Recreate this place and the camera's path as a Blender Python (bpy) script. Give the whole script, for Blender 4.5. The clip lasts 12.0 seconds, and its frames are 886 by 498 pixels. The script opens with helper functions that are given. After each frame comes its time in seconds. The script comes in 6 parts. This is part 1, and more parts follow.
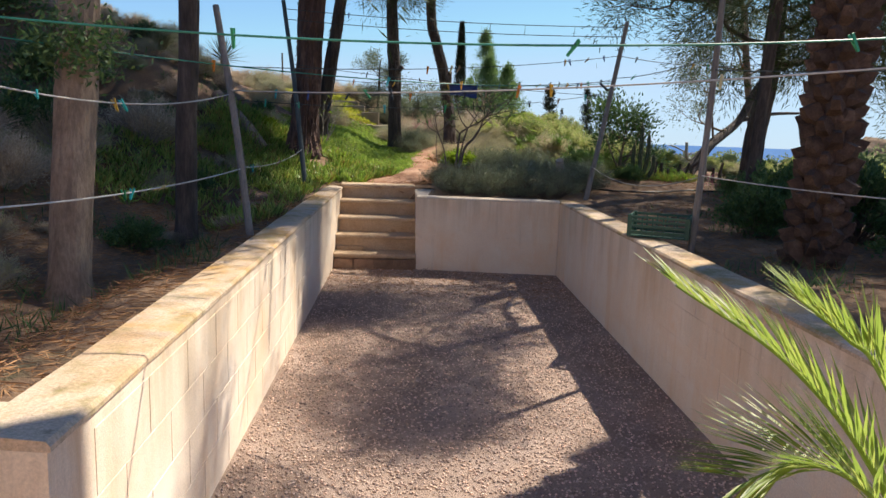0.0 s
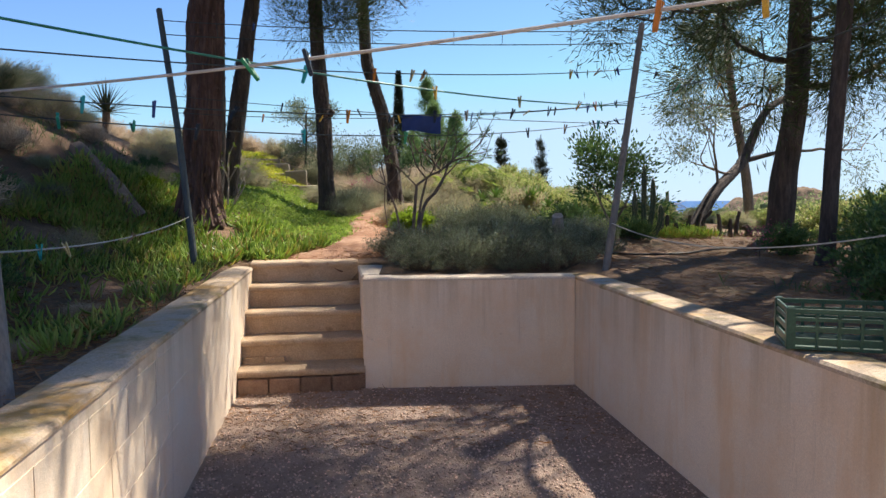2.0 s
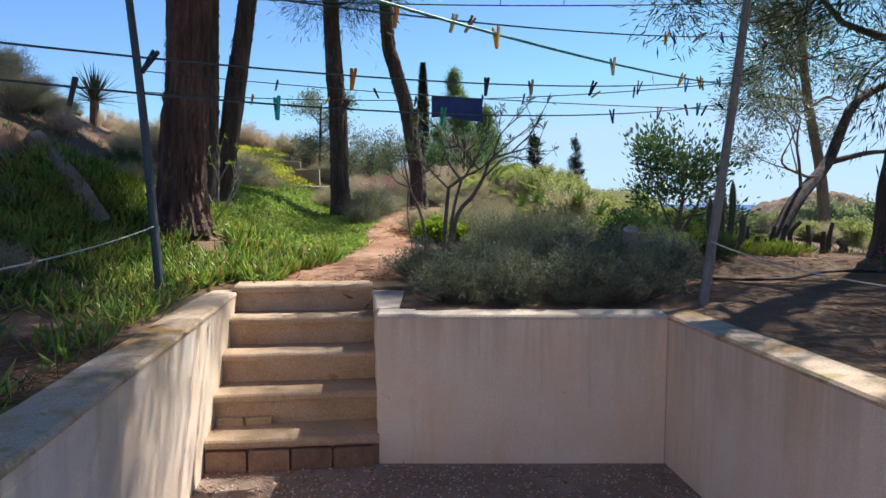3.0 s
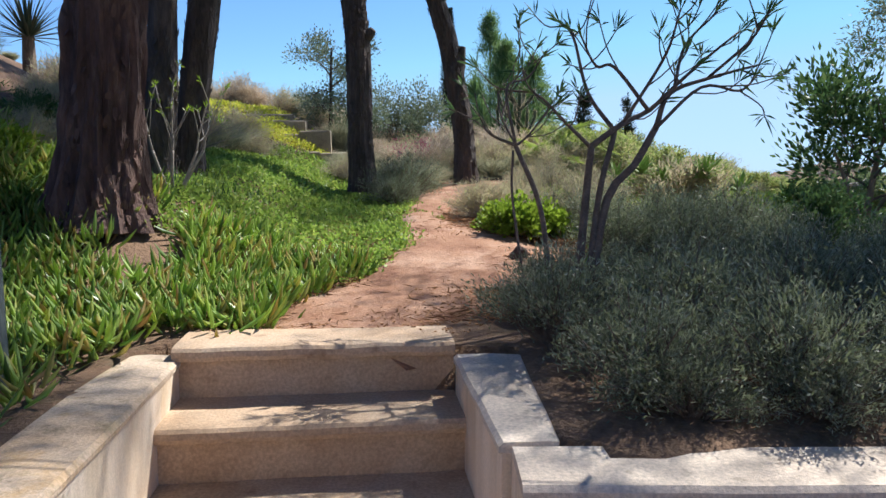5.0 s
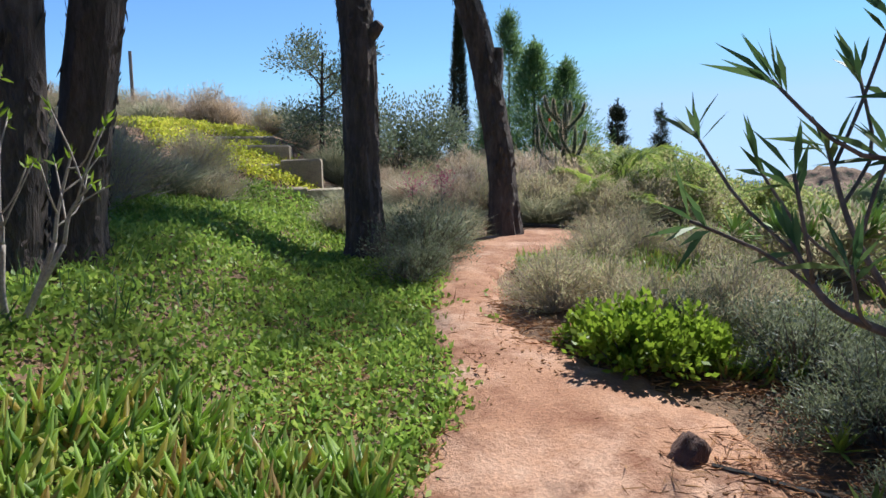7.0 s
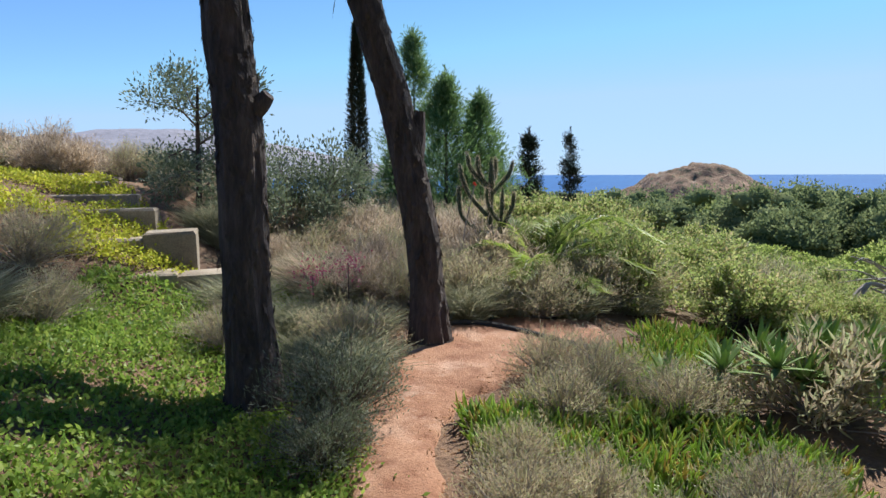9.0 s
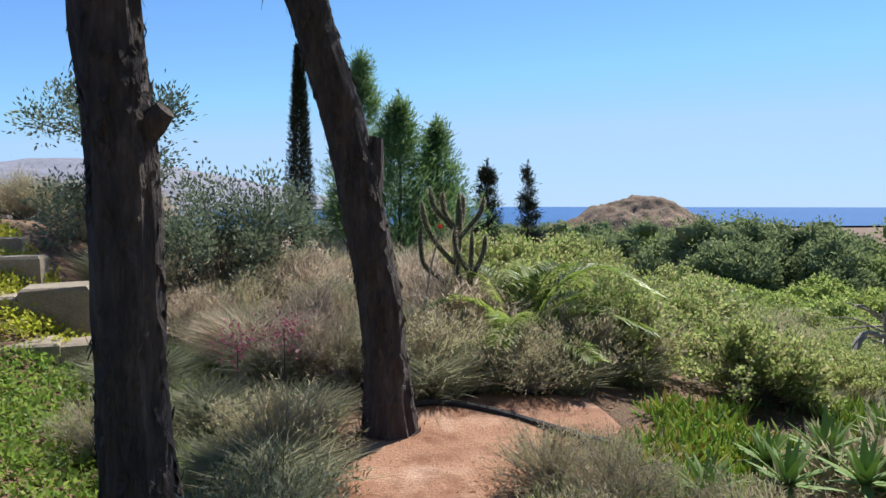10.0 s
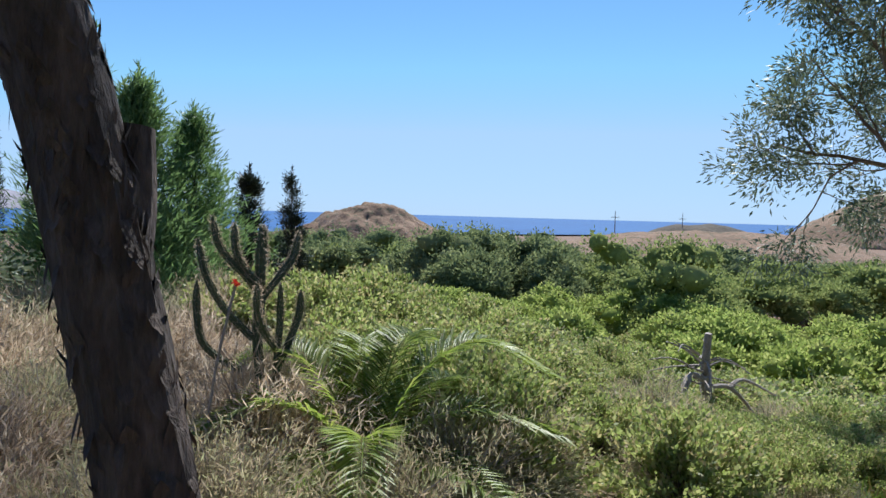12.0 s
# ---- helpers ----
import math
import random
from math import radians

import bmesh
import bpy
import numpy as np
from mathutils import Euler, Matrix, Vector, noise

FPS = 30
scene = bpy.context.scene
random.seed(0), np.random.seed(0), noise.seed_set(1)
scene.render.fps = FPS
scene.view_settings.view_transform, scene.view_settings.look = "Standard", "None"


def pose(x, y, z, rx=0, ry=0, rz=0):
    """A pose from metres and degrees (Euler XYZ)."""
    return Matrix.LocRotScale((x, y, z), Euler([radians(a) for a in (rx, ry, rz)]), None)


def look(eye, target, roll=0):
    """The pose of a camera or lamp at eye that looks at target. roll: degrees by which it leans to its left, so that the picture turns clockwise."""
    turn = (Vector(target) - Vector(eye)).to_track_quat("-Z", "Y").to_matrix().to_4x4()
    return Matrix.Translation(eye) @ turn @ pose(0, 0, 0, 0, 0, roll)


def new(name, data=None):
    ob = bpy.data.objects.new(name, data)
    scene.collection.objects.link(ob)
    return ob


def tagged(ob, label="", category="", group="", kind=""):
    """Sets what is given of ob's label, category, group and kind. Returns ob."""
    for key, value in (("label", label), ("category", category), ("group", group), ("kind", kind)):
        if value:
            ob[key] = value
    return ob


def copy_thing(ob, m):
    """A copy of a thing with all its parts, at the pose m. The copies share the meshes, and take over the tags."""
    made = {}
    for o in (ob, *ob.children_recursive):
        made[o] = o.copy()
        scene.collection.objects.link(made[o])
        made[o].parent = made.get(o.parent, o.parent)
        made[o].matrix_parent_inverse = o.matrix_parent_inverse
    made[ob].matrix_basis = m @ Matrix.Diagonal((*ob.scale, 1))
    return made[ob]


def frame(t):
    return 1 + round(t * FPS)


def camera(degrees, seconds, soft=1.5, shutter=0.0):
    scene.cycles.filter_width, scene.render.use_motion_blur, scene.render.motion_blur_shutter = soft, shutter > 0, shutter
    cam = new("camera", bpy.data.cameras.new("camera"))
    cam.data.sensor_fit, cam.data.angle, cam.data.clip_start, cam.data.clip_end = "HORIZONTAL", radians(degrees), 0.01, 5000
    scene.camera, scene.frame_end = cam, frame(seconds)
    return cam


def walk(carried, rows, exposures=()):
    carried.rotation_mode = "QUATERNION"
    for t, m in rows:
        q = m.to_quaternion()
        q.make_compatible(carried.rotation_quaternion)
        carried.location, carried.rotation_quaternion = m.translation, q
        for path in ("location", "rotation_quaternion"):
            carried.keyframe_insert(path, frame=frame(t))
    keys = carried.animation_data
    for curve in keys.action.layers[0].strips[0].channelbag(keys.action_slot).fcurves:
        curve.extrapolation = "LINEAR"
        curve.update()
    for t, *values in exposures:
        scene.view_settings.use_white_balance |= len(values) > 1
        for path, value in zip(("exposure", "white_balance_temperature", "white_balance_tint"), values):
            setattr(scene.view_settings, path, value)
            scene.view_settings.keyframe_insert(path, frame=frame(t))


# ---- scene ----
cam = camera(64.0, 12.0)
PATH = [
    (0, (0.966, 1.541, 1.654), (0.885, 3.514, 1.333), 2.1),
    (0.5, (0.869, 2.112, 1.599), (0.824, 4.088, 1.289), 1.6),
    (1, (0.744, 2.889, 1.534), (0.783, 4.865, 1.225), 1.6),
    (1.5, (0.717, 3.62, 1.556), (0.794, 5.603, 1.308), 0.0),
    (2, (0.664, 4.383, 1.522), (0.755, 6.376, 1.383), -0.3),
    (2.5, (0.637, 5.2, 1.546), (0.724, 7.193, 1.409), 0.9),
    (3, (0.595, 5.921, 1.57), (0.628, 7.916, 1.433), 0.3),
    (3.2, (0.549, 6.205, 1.551), (0.557, 8.201, 1.425), 0.3),
    (4.8, (0.139, 8.364, 1.584), (0.155, 10.349, 1.347), 0.0),
    (5, (0.097, 8.619, 1.562), (0.113, 10.607, 1.345), 0.2),
    (5.5, (0.003, 9.238, 1.56), (-0.016, 11.231, 1.391), 0.6),
    (6, (-0.063, 9.808, 1.624), (-0.081, 11.802, 1.472), -0.1),
    (6.5, (-0.111, 10.36, 1.684), (-0.114, 12.353, 1.524), -0.0),
    (7, (-0.177, 10.731, 1.876), (-0.148, 12.721, 1.679), -0.2),
    (7.2, (-0.19, 10.83, 1.956), (-0.142, 12.821, 1.766), -0.6),
    (8.8, (-0.263, 11.777, 2.505), (0.018, 13.746, 2.294), -0.3),
    (9, (-0.256, 11.923, 2.527), (0.07, 13.884, 2.312), -0.1),
    (9.5, (-0.238, 12.394, 2.572), (0.205, 14.335, 2.38), -0.1),
    (10, (-0.181, 12.94, 2.584), (0.298, 14.878, 2.457), 0.1),
    (10.5, (-0.094, 13.447, 2.649), (0.593, 15.324, 2.591), 0.6),
    (11, (-0.018, 14.076, 2.661), (0.953, 15.824, 2.616), 0.5),
    (11.5, (-0.021, 14.435, 2.701), (1.08, 16.102, 2.613), 0.5),
    (12, (-0.016, 14.784, 2.739), (1.136, 16.415, 2.637), 1.6),
]
walk(cam, [(t, look(eye, target, roll)) for t, eye, target, roll in PATH],
     [(0, 0.68, 7100, 10), (1.0, 0.86, 7000, 10), (2, 0.84, 7050, 10), (3.2, 0.74, 6400, 10), (5, 0.74, 6150, 10), (7, 0.68, 6050, 10), (9, 0.60, 6200, 10), (12, 0.50, 6050, 10)])

# ---------------------------------------------------------------- world, sun
SUN_EL, SUN_AZ = 50.0, 45.0          # degrees; azimuth from +y towards +x
world = bpy.data.worlds.new("world")
scene.world = world
world.use_nodes = True
wn = world.node_tree.nodes
sky = wn.new("ShaderNodeTexSky")
sky.sky_type, sky.sun_disc = "NISHITA", False
sky.sun_elevation, sky.sun_rotation = radians(SUN_EL), radians(SUN_AZ)
sky.altitude, sky.air_density, sky.dust_density, sky.ozone_density = 100, 1.0, 0.0, 2.0
wn["Background"].inputs["Strength"].default_value = 0.097
tint = wn.new("ShaderNodeMix")
tint.data_type, tint.blend_type = "RGBA", "MULTIPLY"
tint.inputs[0].default_value, tint.inputs[7].default_value = 1.0, (0.61, 0.81, 1.13, 1)
world.node_tree.links.new(sky.outputs[0], tint.inputs[6])
pale = wn.new("ShaderNodeMix")       # keeps the sky blue down to the horizon, as in clear dry air
pale.data_type, pale.blend_type = "RGBA", "DARKEN"
pale.inputs[0].default_value, pale.inputs[7].default_value = 0.85, (3.3, 4.7, 6.5, 1)
world.node_tree.links.new(tint.outputs[2], pale.inputs[6])
world.node_tree.links.new(pale.outputs[2], wn["Background"].inputs[0])
sun = new("sun", bpy.data.lights.new("sun", "SUN"))
sun.data.energy, sun.data.angle, sun.data.color = 5.0, radians(0.55), (1.0, 0.95, 0.87)
sd = Vector((math.sin(radians(SUN_AZ)) * math.cos(radians(SUN_EL)), math.cos(radians(SUN_AZ)) * math.cos(radians(SUN_EL)), math.sin(radians(SUN_EL))))
sun.matrix_world = look(sd * 60, (0, 0, 0))

# ---------------------------------------------------------------- ground shape
def smooth(a, b, v):
    u = min(1.0, max(0.0, (v - a) / (b - a)))
    return u * u * (3 - 2 * u)


def ground_z(x, y):
    lx = -0.26 - 0.1 * (y - 3.08)
    z = 0.82 + 0.10 * smooth(8, 11.5, y) + 0.10 * max(0, min(y, 20) - 11.6) * smooth(11, 13, y)
    left = max(0.0, lx - x - 0.2)
    z += -0.25 * smooth(0.0, 0.6, left) * (1 - smooth(6, 10.5, y))
    z += 0.42 * max(0.0, left - 0.5) * (1 - 0.35 * smooth(13, 18, y)) * (1 - 0.6 * smooth(5, 14, left))
    z += 0.30 * smooth(0.3, 2.0, -x - 0.3) * smooth(14, 18, y) + 0.40 * smooth(1, 3, -x) * smooth(16.5, 19.5, y) + 0.09 * smooth(0.8, 1.6, -x) * smooth(16.8, 17.6, y)
    b = -0.65 - x - 0.05 * (y - 12)                      # steep bank beside the upper path
    z += 0.38 * smooth(0.0, 0.9, b) * smooth(11.0, 12.8, y) * (1 - 0.85 * smooth(14.6, 17.0, y))
    z += 0.13 * max(0.0, min(b, 4.5) - 0.9) * smooth(10.5, 12.5, y) * (1 - smooth(15.0, 17.0, y) * smooth(-5.2, -3.8, x))
    if z > 2.42 and y > 16.6:                            # the slope levels off behind the old steps
        z = 2.42 + (z - 2.42) * (1 - 0.8 * smooth(16.6, 18.3, y))
    z -= 0.07 * max(0.0, x - 1.6) * smooth(11, 16, y) + 0.10 * max(0.0, x - 6.0) * smooth(9, 14, y) + 0.12 * max(0, x - 9)
    z -= 0.16 * max(0.0, min(x, 12) - 2.2) * smooth(16.2, 18.5, y)
    z -= 0.17 * max(0.0, y - 21.5 - 0.6 * max(0, -x)) * smooth(-6, 2, x)
    z -= 0.16 * max(0.0, y - 23) * (1 - smooth(-6, 2, x))
    if z < -2.5:
        z = -2.5 + (z + 2.5) * 0.19
    return max(z, -17.0)

# ---------------------------------------------------------------- materials
def base_mat(name):
    m = bpy.data.materials.new(name)
    m.use_nodes = True
    n, l = m.node_tree.nodes, m.node_tree.links
    return m, n, l, n["Principled BSDF"]


def noise_node(n, l, pos, scale, detail=6, rough=0.6, stretch=None):
    t = n.new("ShaderNodeTexNoise")
    t.inputs["Scale"].default_value, t.inputs["Detail"].default_value, t.inputs["Roughness"].default_value = scale, detail, rough
    if stretch:
        mp = n.new("ShaderNodeMapping")
        mp.inputs["Scale"].default_value = stretch
        l.new(pos, mp.inputs["Vector"])
        pos = mp.outputs[0]
    l.new(pos, t.inputs["Vector"])
    return t.outputs["Fac"]


def ramp_node(n, l, fac, stops):
    r = n.new("ShaderNodeValToRGB")
    e = r.color_ramp.elements
    while len(e) < len(stops):
        e.new(0.5)
    for k, (p, c) in zip(e, stops):
        k.position, k.color = p, (*c, 1)
    l.new(fac, r.inputs[0])
    return r.outputs[0]


def mix_node(n, l, fac, a, b, mode="MIX"):
    x = n.new("ShaderNodeMix")
    x.data_type, x.blend_type = "RGBA", mode
    for sock, v in ((x.inputs[0], fac), (x.inputs[6], a), (x.inputs[7], b)):
        if isinstance(v, (int, float)):
            sock.default_value = v
        elif isinstance(v, tuple):
            sock.default_value = (*v, 1)
        else:
            l.new(v, sock)
    return x.outputs[2]


def surface(name, c1, c2, c3=None, scale=3.0, fine=60.0, rough=0.85, bump=0.4, depth=0.01, stretch=None, metal=0.0, vary=0.0, spots=None, grain=0.55, island=0.0):
    """A solid surface: two scales of colour, fine relief. spots: (colour, scale, low, high) of stains."""
    m, n, l, b = base_mat(name)
    pos = n.new("ShaderNodeNewGeometry").outputs["Position"]
    big = noise_node(n, l, pos, scale, 5, 0.6, stretch)
    small = noise_node(n, l, pos, fine, 4, 0.65, stretch)
    stops = [(0.3, c1), (0.7, c2)] if c3 is None else [(0.25, c1), (0.5, c2), (0.75, c3)]
    col = ramp_node(n, l, big, stops)
    col = mix_node(n, l, grain, col, ramp_node(n, l, small, [(0.3, (0.45, 0.45, 0.45)), (0.7, (1.3, 1.3, 1.3))]), "MULTIPLY")
    for sc, ss, lo, hi, *own in spots or ():
        f = ramp_node(n, l, noise_node(n, l, pos, ss, 7, 0.7, own[0] if own else stretch), [(lo, (0, 0, 0)), (hi, (1, 1, 1))])
        col = mix_node(n, l, f, col, sc)
    if island:
        isl = n.new("ShaderNodeNewGeometry").outputs["Random Per Island"]
        col = mix_node(n, l, island, col, ramp_node(n, l, isl, [(0, (0.35, 0.34, 0.36)), (0.6, (0.95, 0.92, 0.9)), (1, (1.6, 1.5, 1.42))]), "MULTIPLY")
    if vary:
        rnd = n.new("ShaderNodeObjectInfo").outputs["Random"]
        col = mix_node(n, l, vary, col, ramp_node(n, l, rnd, [(0, (0.55, 0.55, 0.55)), (1, (1.4, 1.35, 1.3))]), "MULTIPLY")
    l.new(col, b.inputs["Base Color"])
    b.inputs["Roughness"].default_value, b.inputs["Metallic"].default_value = rough, metal
    bp = n.new("ShaderNodeBump")
    bp.inputs["Strength"].default_value, bp.inputs["Distance"].default_value = bump, depth
    l.new(small, bp.inputs["Height"])
    l.new(bp.outputs[0], b.inputs["Normal"])
    return m


def leafy(name, cols, through_light=0.35, rough=0.5, gloss=0.3):
    """Leaves: each its own tint; part of the light passes through."""
    m, n, l, b = base_mat(name)
    g = n.new("ShaderNodeNewGeometry")
    k = max(1, len(cols) - 1)
    col = ramp_node(n, l, g.outputs["Random Per Island"], [(i / k, c) for i, c in enumerate(cols)])
    pat = noise_node(n, l, g.outputs["Position"], 2.2, 4)
    col = mix_node(n, l, 0.7, col, ramp_node(n, l, pat, [(0.3, (0.6, 0.62, 0.6)), (0.7, (1.3, 1.25, 1.2))]), "MULTIPLY")
    l.new(col, b.inputs["Base Color"])
    b.inputs["Roughness"].default_value = rough
    b.inputs["Specular IOR Level"].default_value = gloss
    tr = n.new("ShaderNodeBsdfTranslucent")
    l.new(mix_node(n, l, 0.28, col, (0.25, 0.32, 0.03), "ADD") if through_light > 0.3 and rough < 0.6 else col, tr.inputs["Color"])
    mx = n.new("ShaderNodeMixShader")
    mx.inputs[0].default_value = through_light
    l.new(b.outputs[0], mx.inputs[1])
    l.new(tr.outputs[0], mx.inputs[2])
    l.new(mx.outputs[0], n["Material Output"].inputs["Surface"])
    return m


M = {}
M["soil"] = surface("soil", (0.11, 0.062, 0.036), (0.19, 0.115, 0.068), (0.28, 0.17, 0.10), 1.3, 45, 0.95, 0.8, 0.02,
                    spots=[((0.30, 0.20, 0.11), 6, 0.58, 0.72), ((0.05, 0.06, 0.025), 2.2, 0.55, 0.75)])
M["path"] = surface("path_earth", (0.30, 0.140, 0.075), (0.42, 0.225, 0.130), (0.58, 0.38, 0.265), 2.5, 70, 0.95, 0.8, 0.012,
                    spots=[((0.20, 0.080, 0.038), 4, 0.47, 0.66), ((0.56, 0.39, 0.28), 3, 0.58, 0.75), ((0.20, 0.11, 0.07), 30, 0.62, 0.72)])
M["gravel"] = surface("gravel_bed", (0.30, 0.205, 0.155), (0.52, 0.385, 0.31), None, 2.5, 160, 0.9, 1.0, 0.01)
M["plaster"] = surface("wall_render", (0.82, 0.66, 0.51), (0.86, 0.72, 0.57), (0.88, 0.76, 0.63), 1.6, 120, 0.9, 0.35, 0.005, grain=0.3,
                       spots=[((0.80, 0.59, 0.40), 1.8, 0.48, 0.74), ((0.84, 0.76, 0.66), 1.3, 0.52, 0.75), ((0.48, 0.39, 0.30), 3.0, 0.60, 0.78, (2.2, 2.2, 0.16)), ((0.76, 0.52, 0.30), 2.4, 0.54, 0.78, (1.5, 1.5, 0.25)), ((0.56, 0.44, 0.33), 9, 0.66, 0.76)])
def run_stains(m, colour, low, high):
    """Streaks of algae that run down from the wall's cap."""
    n, l = m.node_tree.nodes, m.node_tree.links
    b = n["Principled BSDF"]
    pos = n.new("ShaderNodeNewGeometry").outputs["Position"]
    streak = ramp_node(n, l, noise_node(n, l, pos, 3.4, 6, 0.65, (1.6, 1.6, 0.10)), [(0.42, (0, 0, 0)), (0.66, (1, 1, 1))])
    xyz = n.new("ShaderNodeSeparateXYZ")
    l.new(pos, xyz.inputs[0])
    reach = n.new("ShaderNodeMapRange")
    reach.inputs["From Min"].default_value, reach.inputs["From Max"].default_value, reach.inputs["To Max"].default_value = low, high, 0.55
    l.new(xyz.outputs["Z"], reach.inputs["Value"])
    fac = mix_node(n, l, 1.0, streak, reach.outputs["Result"], "MULTIPLY")
    l.new(mix_node(n, l, fac, b.inputs["Base Color"].links[0].from_socket, colour), b.inputs["Base Color"])


run_stains(M["plaster"], (0.40, 0.27, 0.11), 0.35, 0.88)
M["cap"] = surface("wall_cap", (0.50, 0.30, 0.14), (0.62, 0.47, 0.33), (0.66, 0.55, 0.44), 1.4, 90, 0.95, 0.6, 0.006,
                   spots=[((0.50, 0.29, 0.09), 1.7, 0.50, 0.64), ((0.30, 0.24, 0.10), 3.2, 0.52, 0.66), ((0.20, 0.15, 0.08), 9, 0.58, 0.72)])
M["cap_clean"] = surface("wall_cap_pale", (0.58, 0.47, 0.37), (0.68, 0.57, 0.46), (0.74, 0.64, 0.53), 2.0, 90, 0.95, 0.5, 0.006,
                         spots=[((0.26, 0.21, 0.16), 5.5, 0.60, 0.74)])
M["step"] = surface("step_stone", (0.42, 0.28, 0.17), (0.53, 0.38, 0.25), (0.60, 0.47, 0.34), 3, 90, 0.9, 0.5, 0.006, vary=0.25,
                    spots=[((0.24, 0.14, 0.08), 7, 0.60, 0.75)])
M["brick"] = surface("brick_clay", (0.24, 0.14, 0.09), (0.36, 0.24, 0.16), None, 12, 90, 0.9, 0.6, 0.004, vary=0.5)
M["concrete"] = surface("old_concrete", (0.24, 0.19, 0.135), (0.36, 0.295, 0.21), (0.48, 0.405, 0.30), 4, 80, 0.95, 0.6, 0.006, spots=[((0.25, 0.22, 0.17), 8, 0.58, 0.72)])
M["bark"] = surface("pine_bark", (0.045, 0.036, 0.032), (0.10, 0.078, 0.066), (0.19, 0.145, 0.12), 14, 60, 0.95, 1.0, 0.02, stretch=(1, 1, 0.22))
M["bark_red"] = surface("red_bark", (0.055, 0.033, 0.028), (0.135, 0.078, 0.062), (0.27, 0.165, 0.125), 12, 50, 0.95, 1.0, 0.025, stretch=(1, 1, 0.18))
M["bark_grey"] = surface("grey_bark", (0.17, 0.12, 0.085), (0.29, 0.21, 0.15), (0.38, 0.29, 0.21), 10, 60, 0.95, 0.9, 0.012, stretch=(1, 1, 0.35))
M["twig"] = surface("twig_wood", (0.10, 0.075, 0.06), (0.21, 0.16, 0.13), None, 20, 120, 0.9, 0.5, 0.003)
M["dead"] = surface("dead_wood", (0.30, 0.26, 0.22), (0.46, 0.41, 0.36), None, 14, 120, 0.9, 0.6, 0.003)
M["pole"] = surface("weathered_pole", (0.18, 0.16, 0.14), (0.30, 0.27, 0.24), None, 9, 90, 0.8, 0.5, 0.002, stretch=(1, 1, 0.15))
M["pole_dark"] = surface("painted_pole", (0.05, 0.065, 0.065), (0.10, 0.12, 0.115), None, 9, 90, 0.6, 0.4, 0.002, stretch=(1, 1, 0.2))
M["rope"] = surface("white_rope", (0.50, 0.48, 0.44), (0.68, 0.66, 0.62), None, 40, 400, 0.8, 0.5, 0.001)
M["rope_green"] = surface("green_line", (0.02, 0.20, 0.14), (0.04, 0.30, 0.21), None, 30, 300, 0.5, 0.2, 0.001)
M["rope_dark"] = surface("dark_line", (0.03, 0.045, 0.05), (0.06, 0.08, 0.08), None, 30, 300, 0.5, 0.2, 0.001)
M["hose"] = surface("black_hose", (0.015, 0.015, 0.015), (0.035, 0.033, 0.03), None, 20, 200, 0.55, 0.3, 0.001)
M["crate"] = surface("green_plastic", (0.012, 0.07, 0.045), (0.02, 0.10, 0.065), None, 8, 120, 0.45, 0.2, 0.001)
M["cloth"] = surface("blue_cloth", (0.025, 0.05, 0.16), (0.035, 0.07, 0.22), None, 10, 200, 0.9, 0.4, 0.002)
M["stone"] = surface("field_stone", (0.16, 0.14, 0.12), (0.30, 0.27, 0.24), None, 9, 80, 0.95, 0.8, 0.006, vary=0.5)
M["pebble"] = surface("gravel_stone", (0.50, 0.355, 0.27), (0.66, 0.50, 0.41), (0.76, 0.62, 0.53), 60, 300, 0.9, 0.3, 0.001, island=0.9)
M["hill"] = surface("dry_hill", (0.16, 0.10, 0.055), (0.25, 0.16, 0.095), (0.31, 0.21, 0.135), 0.06, 0.8, 1.0, 1.0, 0.6,
                    spots=[((0.09, 0.09, 0.045), 0.30, 0.52, 0.60), ((0.36, 0.30, 0.24), 0.18, 0.60, 0.70)])
M["headland"] = surface("dark_headland", (0.075, 0.065, 0.045), (0.13, 0.105, 0.07), None, 0.03, 0.5, 1.0, 1.0, 0.6)
# the haze of distance is mixed into this grey-blue colour
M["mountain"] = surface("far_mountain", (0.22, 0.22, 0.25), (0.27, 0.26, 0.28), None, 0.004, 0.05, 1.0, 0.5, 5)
M["sea"] = surface("sea_water", (0.022, 0.105, 0.27), (0.028, 0.125, 0.30), None, 0.002, 0.05, 0.8, 0.1, 0.3)
M["sea"].node_tree.nodes["Principled BSDF"].inputs["Specular IOR Level"].default_value = 0.12
M["white"] = surface("whitewash", (0.66, 0.63, 0.58), (0.78, 0.75, 0.70), None, 0.3, 6, 0.9, 0.2, 0.02)
for k, c in (("yellow", (0.75, 0.42, 0.03)), ("orange", (0.72, 0.24, 0.02)), ("teal", (0.02, 0.42, 0.40)), ("green", (0.03, 0.36, 0.16)),
             ("blue", (0.03, 0.08, 0.30)), ("wood", (0.42, 0.28, 0.15)), ("dark", (0.02, 0.03, 0.04)), ("cream", (0.7, 0.6, 0.3))):
    M["peg_" + k] = surface("peg_" + k, tuple(v * 0.85 for v in c), c, None, 30, 300, 0.45, 0.2, 0.0005)
M["metal"] = surface("steel_wire", (0.35, 0.35, 0.35), (0.5, 0.5, 0.5), None, 30, 300, 0.35, 0.2, 0.0005, metal=1.0)
M["flower"] = leafy("pink_petals", [(0.45, 0.10, 0.18), (0.60, 0.20, 0.28)], 0.3)
M["red_petal"] = leafy("red_petals", [(0.55, 0.03, 0.03), (0.65, 0.08, 0.04)], 0.3)
M["needles"] = leafy("pine_needles", [(0.035, 0.060, 0.022), (0.065, 0.095, 0.035), (0.10, 0.125, 0.05)], 0.25)
